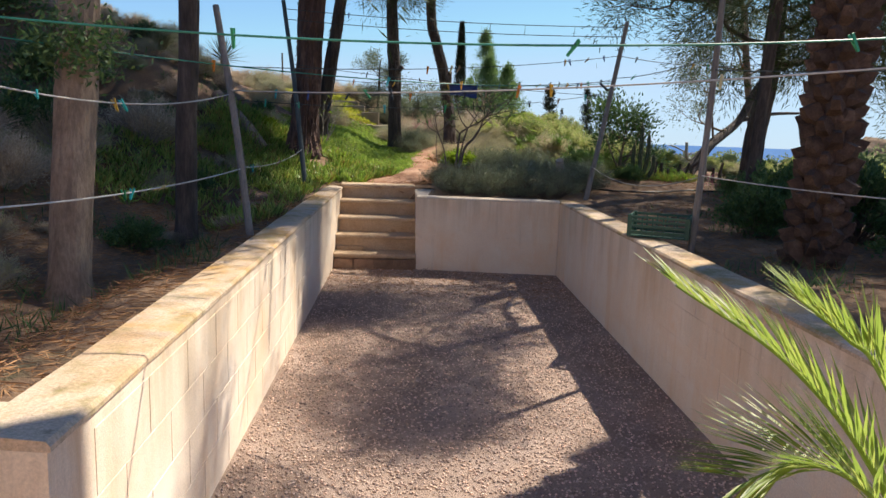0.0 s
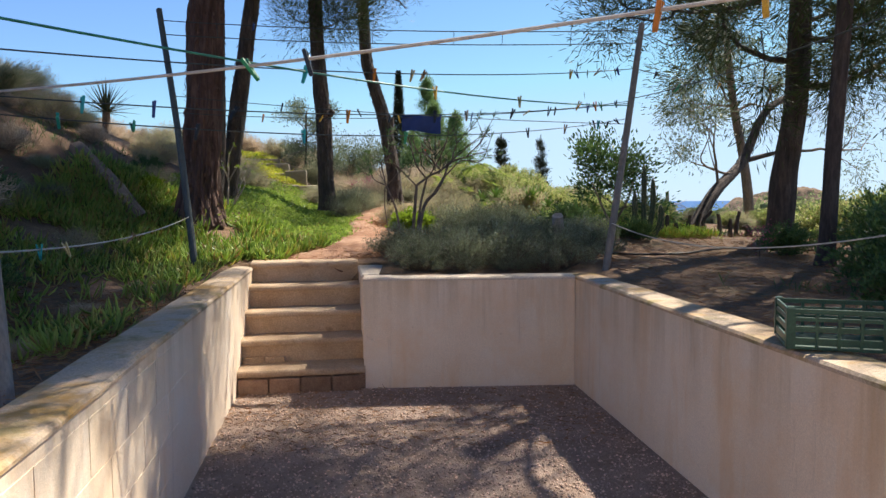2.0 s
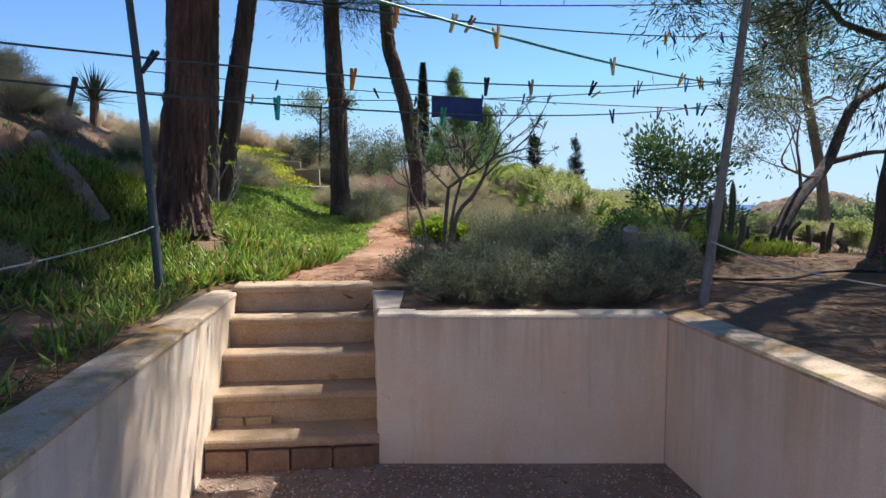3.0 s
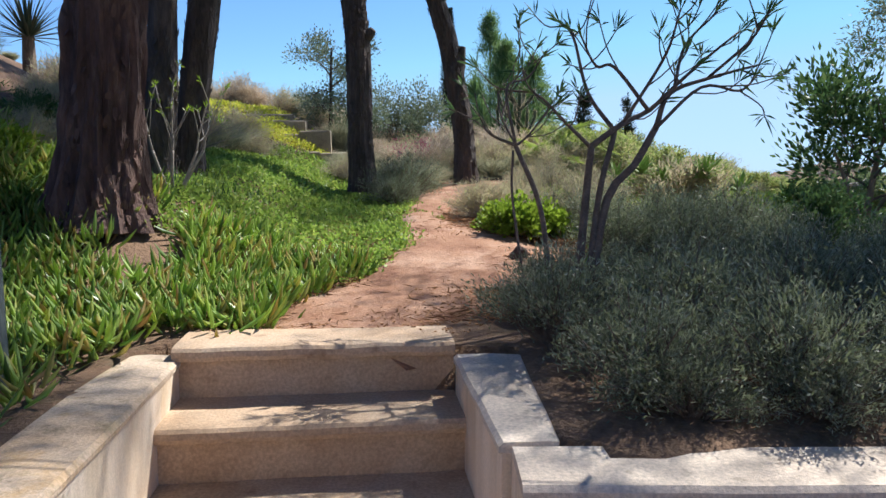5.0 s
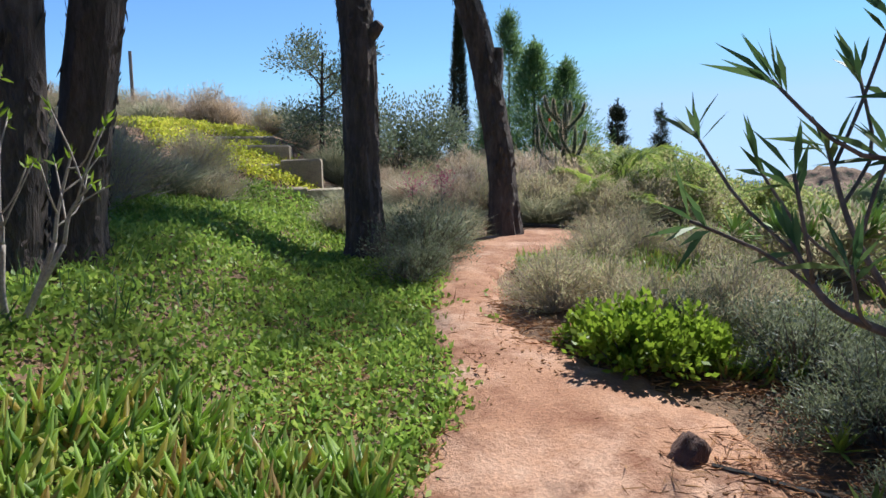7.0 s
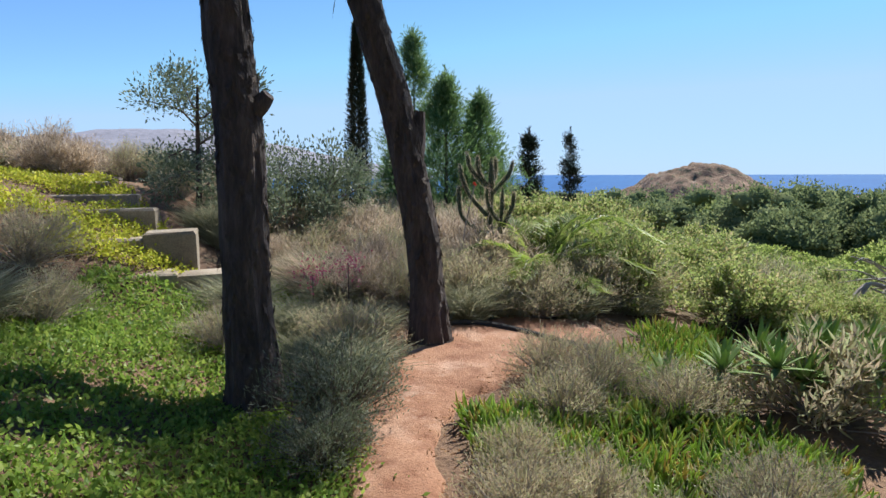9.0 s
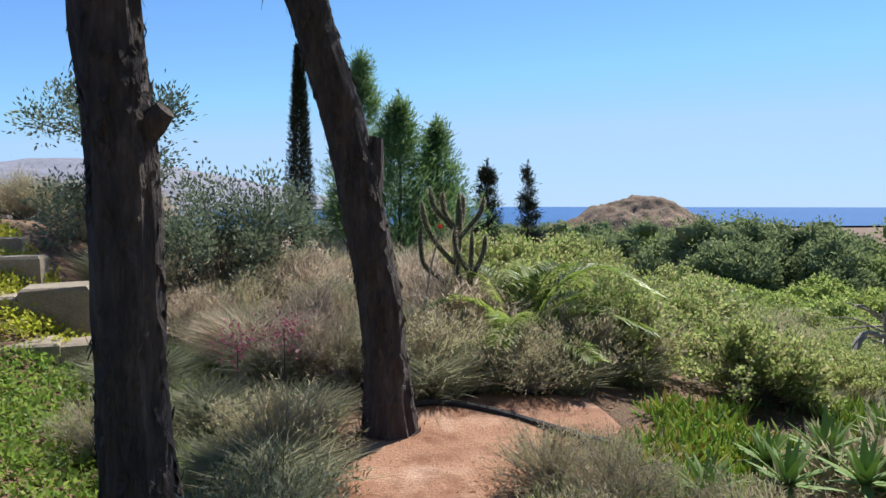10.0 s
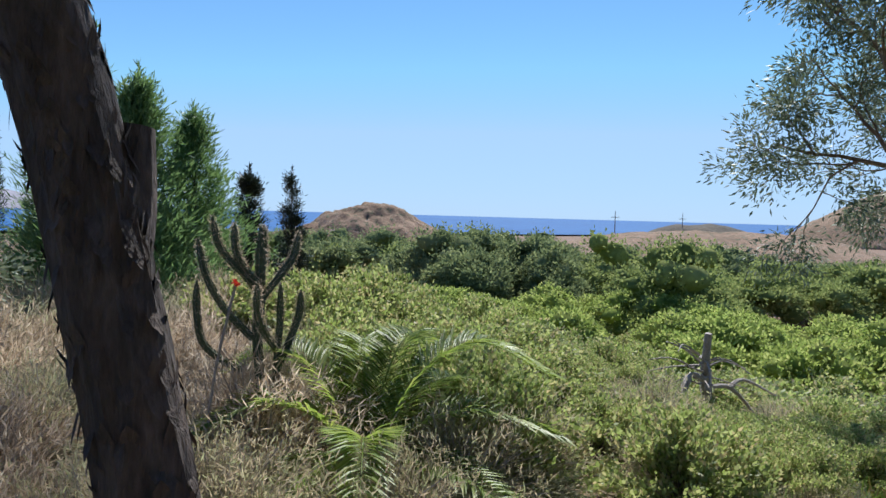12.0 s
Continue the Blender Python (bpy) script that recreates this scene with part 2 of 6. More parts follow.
M["iceplant"] = leafy("succulent_leaf", [(0.13, 0.24, 0.07), (0.28, 0.42, 0.12), (0.46, 0.60, 0.20), (0.40, 0.54, 0.14), (0.58, 0.60, 0.22), (0.48, 0.32, 0.16)], 0.6, 0.35, 0.5)
M["clover"] = leafy("ground_cover", [(0.14, 0.25, 0.05), (0.24, 0.37, 0.07), (0.38, 0.46, 0.11)], 0.45)
M["rosemary"] = leafy("rosemary_leaf", [(0.095, 0.115, 0.085), (0.17, 0.195, 0.145), (0.30, 0.325, 0.26)], 0.32)
M["dry"] = leafy("dry_grass", [(0.42, 0.32, 0.22), (0.58, 0.47, 0.35), (0.72, 0.62, 0.49)], 0.5, 0.8, 0.1)
M["drygrey"] = leafy("grey_scrub", [(0.36, 0.29, 0.20), (0.54, 0.46, 0.32), (0.42, 0.46, 0.24), (0.58, 0.45, 0.31)], 0.5, 0.8, 0.1)
M["broom"] = leafy("broom_scrub", [(0.24, 0.27, 0.16), (0.36, 0.37, 0.24), (0.50, 0.47, 0.33)], 0.5, 0.7, 0.1)
M["lentisk"] = leafy("shrub_leaf", [(0.16, 0.21, 0.07), (0.27, 0.34, 0.11), (0.42, 0.46, 0.20), (0.48, 0.37, 0.23)], 0.5)
M["lime"] = leafy("lime_leaf", [(0.14, 0.24, 0.02), (0.24, 0.34, 0.04)], 0.45)
M["moss"] = leafy("yellow_moss", [(0.34, 0.40, 0.04), (0.48, 0.50, 0.06), (0.58, 0.52, 0.10)], 0.5)
M["conifer"] = leafy("conifer_leaf", [(0.08, 0.16, 0.07), (0.14, 0.25, 0.11), (0.21, 0.33, 0.15)], 0.4)
M["cypress"] = leafy("cypress_leaf", [(0.020, 0.032, 0.018), (0.04, 0.055, 0.03)], 0.1)
M["olive"] = leafy("olive_leaf", [(0.13, 0.17, 0.10), (0.20, 0.25, 0.15), (0.28, 0.32, 0.21)], 0.3)
M["oleander"] = leafy("oleander_leaf", [(0.05, 0.11, 0.04), (0.09, 0.17, 0.06), (0.15, 0.23, 0.08)], 0.3)
M["palm"] = leafy("palm_leaf", [(0.16, 0.24, 0.05), (0.24, 0.33, 0.07), (0.36, 0.40, 0.11)], 0.5, 0.4, 0.3)
M["yucca"] = leafy("yucca_leaf", [(0.08, 0.11, 0.07), (0.13, 0.16, 0.10)], 0.15)
M["aloe"] = leafy("aloe_leaf", [(0.17, 0.26, 0.09), (0.27, 0.40, 0.13), (0.40, 0.52, 0.20)], 0.4, 0.6, 0.2)
M["cactus"] = surface("cactus_skin", (0.06, 0.085, 0.045), (0.11, 0.14, 0.075), None, 12, 90, 0.7, 0.4, 0.003)
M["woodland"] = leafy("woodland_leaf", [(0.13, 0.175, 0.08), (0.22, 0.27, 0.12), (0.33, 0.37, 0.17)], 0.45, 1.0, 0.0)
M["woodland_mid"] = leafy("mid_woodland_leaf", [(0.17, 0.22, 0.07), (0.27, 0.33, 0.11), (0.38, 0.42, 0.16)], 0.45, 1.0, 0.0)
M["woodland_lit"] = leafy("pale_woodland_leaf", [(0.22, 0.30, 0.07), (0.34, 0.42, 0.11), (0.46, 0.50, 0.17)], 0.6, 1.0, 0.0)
M["litter"] = leafy("fallen_needles", [(0.30, 0.15, 0.075), (0.42, 0.24, 0.12), (0.22, 0.12, 0.07)], 0.0, 0.9, 0.1)
M["palm_boot"] = surface("palm_boot", (0.05, 0.029, 0.021), (0.11, 0.066, 0.046), (0.21, 0.14, 0.10), 9, 70, 0.95, 0.9, 0.01, vary=0.5)

# ---------------------------------------------------------------- mesh tools
ORG = {}
rng = np.random.default_rng(7)


def raw_mesh(name, V, F, material, smoothed=False):
    """V: vertices (n, 3); F: list of (m, k) index arrays or faces."""
    me = bpy.data.meshes.new(name)
    V = np.asarray(V, dtype=np.float64).reshape(-1, 3)
    if isinstance(F, np.ndarray):
        k = F.shape[1]
        me.vertices.add(len(V))
        me.vertices.foreach_set("co", V.astype(np.float32).ravel())
        me.loops.add(F.size)
        me.loops.foreach_set("vertex_index", F.astype(np.int32).ravel())
        me.polygons.add(len(F))
        me.polygons.foreach_set("loop_start", np.arange(0, F.size, k, dtype=np.int32))
        me.update(calc_edges=True)
    else:
        me.from_pydata(V.tolist(), [], [tuple(int(i) for i in f) for f in F])
    if smoothed:
        me.shade_smooth()
    for one in material if isinstance(material, (list, tuple)) else [material]:
        me.materials.append(one)
    return me


def thing(name, loc, label, category, group="", kind=""):
    ob = new(name)
    ob.location = loc
    ob.empty_display_size = 0.1
    ORG[ob.name] = np.array(loc, float)
    return tagged(ob, label, category, group, kind)


def mk(name, V, F, material, parent=None, label="", smoothed=False):
    """One mesh object, from world coordinates, under a thing or part (or at top level)."""
    org = ORG.get(parent.name, np.zeros(3)) if parent else np.zeros(3)
    ob = new(name, raw_mesh(name, np.asarray(V, float).reshape(-1, 3) - org, F, material, smoothed))
    ORG[ob.name] = org
    if parent:
        ob.parent = parent
    return tagged(ob, label)


def joined(parts):
    """Several (V, F) into one."""
    Vs, Fs, k = [], [], 0
    for V, F in parts:
        V = np.asarray(V, float).reshape(-1, 3)
        Vs.append(V)
        Fs += [tuple(int(i) + k for i in f) for f in F]
        k += len(V)
    return np.concatenate(Vs), Fs


def tube(pts, radii, sides=8, cap=True, bumpy=0.0, seed=0.0, fur=6.0):
    """A tapered tube along points; bumpy: relief of its bark."""
    pts = [Vector(p) for p in pts]
    V, F = [], []
    ref = Vector((0.31, 0.87, 0.12)).normalized()
    for i, p in enumerate(pts):
        d = (pts[min(i + 1, len(pts) - 1)] - pts[max(i - 1, 0)]).normalized()
        a = d.cross(ref)
        a = a.normalized() if a.length > 1e-4 else Vector((1, 0, 0))
        b = d.cross(a)
        for s in range(sides):
            g = 2 * math.pi * s / sides
            o = a * math.cos(g) + b * math.sin(g)
            r = radii[i]
            if bumpy:
                q = Vector((o.x * fur, o.y * fur, p.z * 1.7 + seed))
                w = noise.noise(q) + 0.6 * noise.noise(q * 2.6 + Vector((seed, 3, 1))) - 0.4 * abs(noise.noise(Vector((o.x * fur * 2, o.y * fur * 2, p.z * 1.2 + seed))))
                r *= 1 + bumpy * w
            V.append(p + o * r)
    n = len(pts)
    for i in range(n - 1):
        for s in range(sides):
            t = (s + 1) % sides
            F.append((i * sides + s, i * sides + t, (i + 1) * sides + t, (i + 1) * sides + s))
    if cap:
        F.append(tuple(range(sides))[::-1])
        F.append(tuple((n - 1) * sides + s for s in range(sides)))
    return np.array([tuple(v) for v in V]), F


def along(ctrl, n):
    """n points of a smooth curve through a few."""
    c = [Vector(p) for p in ctrl]
    c = [c[0] * 2 - c[1]] + c + [c[-1] * 2 - c[-2]]
    out, m = [], len(c) - 3
    for i in range(n):
        u = i / (n - 1) * m
        k = min(int(u), m - 1)
        t = u - k
        a, b, d, e = c[k:k + 4]
        out.append(0.5 * ((2 * b) + (d - a) * t + (2 * a - 5 * b + 4 * d - e) * t * t + (3 * b - a - 3 * d + e) * t ** 3))
    return out


def box(cx, cy, cz, sx, sy, sz, bevel=0.0, rot=0.0, jitter=0.0):
    """A block with chamfered upper edges, as (V, F)."""
    hx, hy, hz, e = sx / 2, sy / 2, sz / 2, bevel
    V = [(-hx, -hy, -hz), (hx, -hy, -hz), (hx, hy, -hz), (-hx, hy, -hz)]
    if e:
        V += [(-hx, -hy, hz - e), (hx, -hy, hz - e), (hx, hy, hz - e), (-hx, hy, hz - e), (-hx + e, -hy + e, hz), (hx - e, -hy + e, hz), (hx - e, hy - e, hz), (-hx + e, hy - e, hz)]
        F = [(3, 2, 1, 0), (8, 9, 10, 11)] + [(i, (i + 1) % 4, 4 + (i + 1) % 4, 4 + i) for i in range(4)] + [(4 + i, 4 + (i + 1) % 4, 8 + (i + 1) % 4, 8 + i) for i in range(4)]
    else:
        V += [(-hx, -hy, hz), (hx, -hy, hz), (hx, hy, hz), (-hx, hy, hz)]
        F = [(3, 2, 1, 0), (4, 5, 6, 7)] + [(i, (i + 1) % 4, 4 + (i + 1) % 4, 4 + i) for i in range(4)]
    V = np.array(V, float)
    if jitter:
        V += rng.uniform(-jitter, jitter, V.shape)
    c, s = math.cos(rot), math.sin(rot)
    V = np.stack([V[:, 0] * c - V[:, 1] * s + cx, V[:, 0] * s + V[:, 1] * c + cy, V[:, 2] + cz], 1)
    return V, F


def unit(D):
    return D / np.maximum(np.linalg.norm(D, axis=1, keepdims=True), 1e-9)


def blades(P, D, L, W, droop=0.0):
    """Lance-shaped leaves: bases P, directions D, lengths L, half widths W. (V, F) with quads."""
    n = len(P)
    D = unit(D)
    S = unit(np.cross(D, rng.normal(size=(n, 3))))
    L, W = np.broadcast_to(L, n)[:, None], np.broadcast_to(W, n)[:, None]
    tip = P + D * L
    tip[:, 2] -= droop * L[:, 0]
    mid = P + D * L * 0.45
    V = np.stack([P, mid + S * W, tip, mid - S * W], 1).reshape(-1, 3)
    return V, np.arange(4 * n).reshape(n, 4)


def fingers(P, D, L, W):
    """Fleshy three-edged leaves. (V, F) with quads, the tip closed to a point."""
    n = len(P)
    D = unit(D)
    A = unit(np.cross(D, rng.normal(size=(n, 3))))
    B = np.cross(D, A)
    L, W = np.broadcast_to(L, n)[:, None], np.broadcast_to(W, n)[:, None]
    up = np.array([0, 0, 1.0])
    mid = P + D * L * 0.55
    tip = P + D * L * 0.9 + up * L * 0.12
    rings = []
    for c, k in ((P, 0.6), (mid, 1.0), (tip, 0.16)):
        for g in (0, 2.094, 4.189):
            rings.append(c + (A * math.cos(g) + B * math.sin(g)) * W * k)
    V = np.stack(rings, 1).reshape(-1, 3)
    f = np.array([(0, 1, 4, 3), (1, 2, 5, 4), (2, 0, 3, 5), (3, 4, 7, 6), (4, 5, 8, 7), (5, 3, 6, 8)])
    return V, (f[None] + 9 * np.arange(n)[:, None, None]).reshape(-1, 4)


def spread_dirs(n, up_bias=0.0):
    D = rng.normal(size=(n, 3))
    D[:, 2] = np.abs(D[:, 2]) + up_bias
    return unit(D)


def limbs(base, direction, length, radius, depth, spread=0.6, seg=5, kids=3, curl=0.25, lift=0.1, out=None, tips=None):
    """A branching limb: tubes into out, end points (place, direction) into tips."""
    p, d = Vector(base), Vector(direction).normalized()
    pts, rad = [p.copy()], [radius]
    forks = []
    for i in range(seg):
        d = (d + Vector(rng.normal(0, curl, 3)) + Vector((0, 0, lift))).normalized()
        p = p + d * (length / seg)
        pts.append(p.copy())
        rad.append(radius * (1 - 0.6 * (i + 1) / seg))
        if i >= 1:
            forks.append((p.copy(), d.copy()))
    out.append((pts, rad))
    if depth == 0:
        tips.append((p, d))
        tips.append((pts[len(pts) // 2], d))
        return
    for k in range(kids):
        q, e = forks[int(rng.integers(len(forks)))] if k else (p, d)
        v = (e + Vector(rng.normal(0, spread, 3))).normalized()
        limbs(q, v, length * rng.uniform(0.5, 0.8), radius * 0.45, depth - 1, spread, seg, kids, curl, lift, out, tips)

# ---------------------------------------------------------------- the sunken court
def left_in(y):
    return -0.02 - 0.1 * (y - 3.08)


def right_in(y):
    return 2.0 + 0.075 * (10.1 - y)


WALL_T, WALL_H, BACK_Y = 0.22, 0.90, 10.06


def in_court(x, y):
    """Whether the ground is cut away for the court and its stair."""
    if y < 3.0:
        return -3.1 < x < right_in(y) + 0.11
    if y < BACK_Y + 0.12 and left_in(y) - 0.11 < x < right_in(y) + 0.11:
        return True
    return y < 11.16 and left_in(y) - 0.11 < x < 0.42 - 0.1 * (y - 10.1)


def grid_lines(marks):
    """Coordinates with a step for each stretch: (from, to, step), ..."""
    out = []
    for a, b, s in marks:
        out += list(np.arange(a, b - 1e-6, s))
    return out + [marks[-1][1]]


gx = grid_lines([(-4900, -900, 500), (-900, -100, 100), (-100, -20, 8), (-20, -6, 0.7), (-6, -1.6, 0.2), (-1.6, 3.2, 0.1), (3.2, 9, 0.25), (9, 30, 1.5), (30, 100, 7), (100, 900, 100), (900, 4900, 500)])
gy = grid_lines([(-4900, -900, 500), (-900, -100, 100), (-100, -20, 8), (-20, 2, 1.0), (2, 19, 0.1), (19, 30, 0.4), (30, 100, 5), (100, 900, 50), (900, 4900, 500)])


def sheet_z(x, y):
    if y < 2.99 and -3.1 < x < right_in(max(y, -4)) + 0.11 and y > -20:
        return -0.06
    if in_court(x, y):
        return -0.06
    far = math.hypot(x, y)
    rough = 0.035 * noise.noise(Vector((x * 1.3, y * 1.3, 0))) + 0.012 * noise.noise(Vector((x * 5, y * 5, 2)))
    if far > 30:
        rough = 1.3 * noise.noise(Vector((x * 0.02, y * 0.02, 5))) * min(1, (far - 30) / 60)
    z = ground_z(x, y) + rough
    z -= 1.5 * smooth(380, 550, y)
    if y > 560 or far > 1500:
        z = -19.5
    return z


V, F = [], []
for y in gy:
    for x in gx:
        V.append((x, y, sheet_z(x, y)))
nx = len(gx)
a = (np.arange(len(gy) - 1)[:, None] * nx + np.arange(nx - 1)[None]).ravel()
ground = mk("ground", V, np.stack([a, a + 1, a + nx + 1, a + nx], 1), M["soil"], smoothed=True)
tagged(ground, "sloping reddish-brown earth strewn with pine litter", "ground", kind="structure")


def outline_prism(poly, z0, z1):
    n = len(poly)
    V = [(x, y, z0) for x, y in poly] + [(x, y, z1) for x, y in poly]
    return V, [tuple(range(n))[::-1], tuple(range(n, 2 * n))] + [(i, (i + 1) % n, n + (i + 1) % n, n + i) for i in range(n)]


# gravel bed and its loose stones
gv = mk("gravel_floor", *outline_prism([(-3.0, -3.0), (right_in(-3), -3.0), (right_in(3), 3.0), (2.0, 10.1), (0.2, 10.1), (-0.72, 10.0), (left_in(3.1), 3.12), (-3.0, 3.12)], -0.05, 0.0), M["gravel"])
tagged(gv, "court floor of loose pinkish-grey gravel", "gravel floor", kind="structure")
n = 52000
P = np.stack([rng.uniform(-0.75, 2.45, n), 10.05 - 8.0 * rng.random(n) ** 0.8, np.zeros(n)], 1)
keep = (P[:, 0] > -0.0 - 0.1 * (P[:, 1] - 3.08)) & (P[:, 0] < 1.98 + 0.075 * (10.1 - P[:, 1]))
P = P[keep]
n = len(P)
s = rng.uniform(0.004, 0.0105, (n, 1, 1)) * rng.uniform(0.7, 1.3, (n, 6, 3))
octa = np.array([(1, 0, 0), (0, 1, 0), (-1, 0, 0), (0, -1, 0), (0, 0, 0.75), (0, 0, -0.6)], float)[None] * s
g = rng.uniform(0, 6.28, n)
c, q = np.cos(g)[:, None], np.sin(g)[:, None]
V = np.stack([octa[..., 0] * c - octa[..., 1] * q + P[:, :1], octa[..., 0] * q + octa[..., 1] * c + P[:, 1:2], octa[..., 2] + 0.003], 2)
f = np.array([(0, 1, 4), (1, 2, 4), (2, 3, 4), (3, 0, 4), (1, 0, 5), (2, 1, 5), (3, 2, 5), (0, 3, 5)])
stones = mk("gravel_stones", V.reshape(-1, 3), (f[None] + 6 * np.arange(n)[:, None, None]).reshape(-1, 3), M["pebble"])
tagged(stones, "loose pale pinkish gravel stones lying on the court", "gravel", kind="stuff")


def wall_run(name, label, inner, outer, cap_mat):
    """A low wall between two lines of (x, y), with a thin cap."""
    w = thing(name, (*inner[0], 0), label, "wall", kind="structure")
    poly = list(inner) + list(outer)[::-1]
    mk("wall_body", *outline_prism(poly, -0.05, WALL_H - 0.028), M["plaster"], w)
    cx, cy = np.mean([p[0] for p in poly]), np.mean([p[1] for p in poly])
    V, F = [], []
    # a cap whose edge wanders a little and whose top is faintly uneven
    k = 60
    rows = []
    for i in range(k + 1):
        u = i / k * (len(inner) - 1)
        j = min(int(u), len(inner) - 2)
        t = u - j
        a = np.array(inner[j]) * (1 - t) + np.array(inner[j + 1]) * t
        b = np.array(outer[j]) * (1 - t) + np.array(outer[j + 1]) * t
        d = (b - a) / np.linalg.norm(b - a)
        wob = 0.004 * noise.noise(Vector((a[0] * 7, a[1] * 7, 1)))
        a, b = a - d * (0.008 + wob), b + d * (0.008 + wob)
        h = WALL_H + 0.006 * noise.noise(Vector((a[0] * 2, a[1] * 2, 4)))
        e = 0.012
        rows.append([(*a, WALL_H - 0.027), (*a, h - e), (*(a + d * e), h), (*((a + b) / 2), h + 0.004), (*(b - d * e), h), (*b, h - e), (*b, WALL_H - 0.027)])
    for r in rows:
        V += r
    m = 7
    for i in range(k):
        for j in range(m):
            F.append((i * m + j, i * m + (j + 1) % m, (i + 1) * m + (j + 1) % m, (i + 1) * m + j))
    F += [tuple(range(m)), tuple(k * m + j for j in range(m))[::-1]]
    mk("wall_cap", V, F, cap_mat, w)
    return w


yl = [3.08, 5, 7, 9, 11.12]
wall_left = wall_run("wall_left", "low cream rendered block wall with orange lichen on its cap", [(left_in(y), y) for y in yl], [(left_in(y) - WALL_T, y) for y in yl], M["cap"])
wall_turn = wall_run("wall_turn", "short rendered return of the low block wall", [(left_in(3.08) - WALL_T - 0.003, 3.085), (-3.0, 3.085)], [(left_in(3.08) - WALL_T - 0.003, 3.30), (-3.0, 3.30)], M["cap"])
yr = [-3.0, 0, 3, 6, 8, 10.28]
wall_right = wall_run("wall_right", "low cream rendered block wall with mossy olive cap", [(right_in(y), y) for y in yr], [(right_in(y) + WALL_T, y) for y in yr], M["cap"])
wall_back = wall_run("wall_back", "low cream rendered wall closing the gravel court", [(0.28, BACK_Y), (right_in(10.1) - 0.003, BACK_Y)], [(0.28, BACK_Y + WALL_T), (right_in(10.1) - 0.003, BACK_Y + WALL_T)], M["cap_clean"])
wall_stair = wall_run("wall_stair", "low rendered cheek wall beside the garden steps", [(0.258, BACK_Y + WALL_T + 0.02), (0.165, 11.14)], [(0.482, BACK_Y + WALL_T + 0.02), (0.40, 11.14)], M["cap_clean"])

# render blocks that show through the side walls
blk = {}


def wall_blocks(wall, xin, y0, y1, side, rows):
    dirx = -0.1 if side < 0 else -0.075
    ang = math.atan(-dirx)
    for r in range(rows):
        y = y0 + (0.21 if r % 2 else 0.0)
        while y + 0.40 < y1:
            key = (side, r % 2, int(rng.integers(3)))
            if key not in blk:
                V, F = box(0, 0, 0, 0.414, 0.1985, 0.003, 0.001, 0, 0.0004)
                blk[key] = raw_mesh("block", V, F, M["plaster"])
            ob = new("block", blk[key])
            yc = y + 0.21
            rotz = ang + (math.pi / 2)
            m = Matrix.Translation((xin(yc) + (0.0005 if side < 0 else -0.0005), yc, 0.115 + r * 0.203 + 0.0)) @ Matrix.Rotation(rotz, 4, "Z") @ Matrix.Rotation(radians(90 if side < 0 else -90), 4, "X")
            ob.matrix_world = Matrix.Translation(-Vector(ORG[wall.name])) @ m
            ob.parent = wall
            y += 0.418


wall_blocks(wall_left, left_in, 3.12, 8.2, -1, 4)
wall_blocks(wall_right, right_in, 2.2, 6.6, 1, 4)

# garden steps
stair = thing("garden_steps", (-0.2, 10.5, 0), "worn sandstone-coloured garden steps with a brick foot", "steps", kind="structure")
SA = radians(6.6)
su, sv = np.array((math.cos(SA), math.sin(SA))), np.array((-math.sin(SA), math.cos(SA)))
s0 = np.array((-0.70, 9.915))
lev = [0.185, 0.375, 0.565, 0.755, 0.945]
for i, z in enumerate(lev):
    d0 = 0.285 * i
    dep = 0.285 * (len(lev) - i) + 0.02
    wid = 1.0
    zlow = -0.05 if i == 0 else lev[i - 1] - 0.02
    c0 = s0 + su * (wid / 2) + sv * (d0 + 0.03 + (0.30 if i < 4 else 0.13))
    depth = 0.60 if i < 4 else 0.26
    V, F = box(c0[0], c0[1], (zlow + z - 0.05) / 2, wid, depth, z - 0.05 - zlow, 0, SA)
    mk("riser", V, F, M["brick"] if i == 0 else M["step"], stair)
    # tread slab with a softened nose
    prof = [(0.0, -0.050), (-0.006, -0.034), (-0.004, -0.014), (0.008, -0.003), (0.03, 0.0)]
    td = 0.345 if i < 4 else 0.27
    prof = [(p + d0, q + z) for p, q in prof] + [(d0 + td, z), (d0 + td, z - 0.05)]
    k, rows = 24, []
    for j in range(k + 1):
        u = wid * j / k
        row = []
        for p, q in prof:
            b = s0 + su * u + sv * (p + (0.006 * noise.noise(Vector((u * 9, i * 3.1, 0))) if p < d0 + 0.05 else 0))
            row.append((b[0], b[1], q + 0.004 * noise.noise(Vector((u * 6, p * 6, i)))))
        rows.append(row)
    m = len(prof)
    V = [v for r in rows for v in r]
    F = [(j * m + x, j * m + (x + 1) % m, (j + 1) * m + (x + 1) % m, (j + 1) * m + x) for j in range(k) for x in range(m)]
    F += [tuple(range(m)), tuple(k * m + x for x in range(m))[::-1]]
    mk("tread", V, F, M["step"], stair)
for j in range(4):
    b = s0 + su * (0.12 + 0.243 * j) + sv * (0.012 + 0.006 * rng.random())
    mk("brick", *box(b[0], b[1], 0.058, 0.228, 0.07, 0.128, 0.006, SA + rng.normal(0, 0.01), 0.002), M["brick"], stair)
for j in range(2):
    b = s0 + su * (0.10 + 0.17 * j) + sv * 0.30
    mk("brick", *box(b[0], b[1], 0.205, 0.155, 0.05, 0.05, 0.005, SA, 0.002), M["step"], stair)

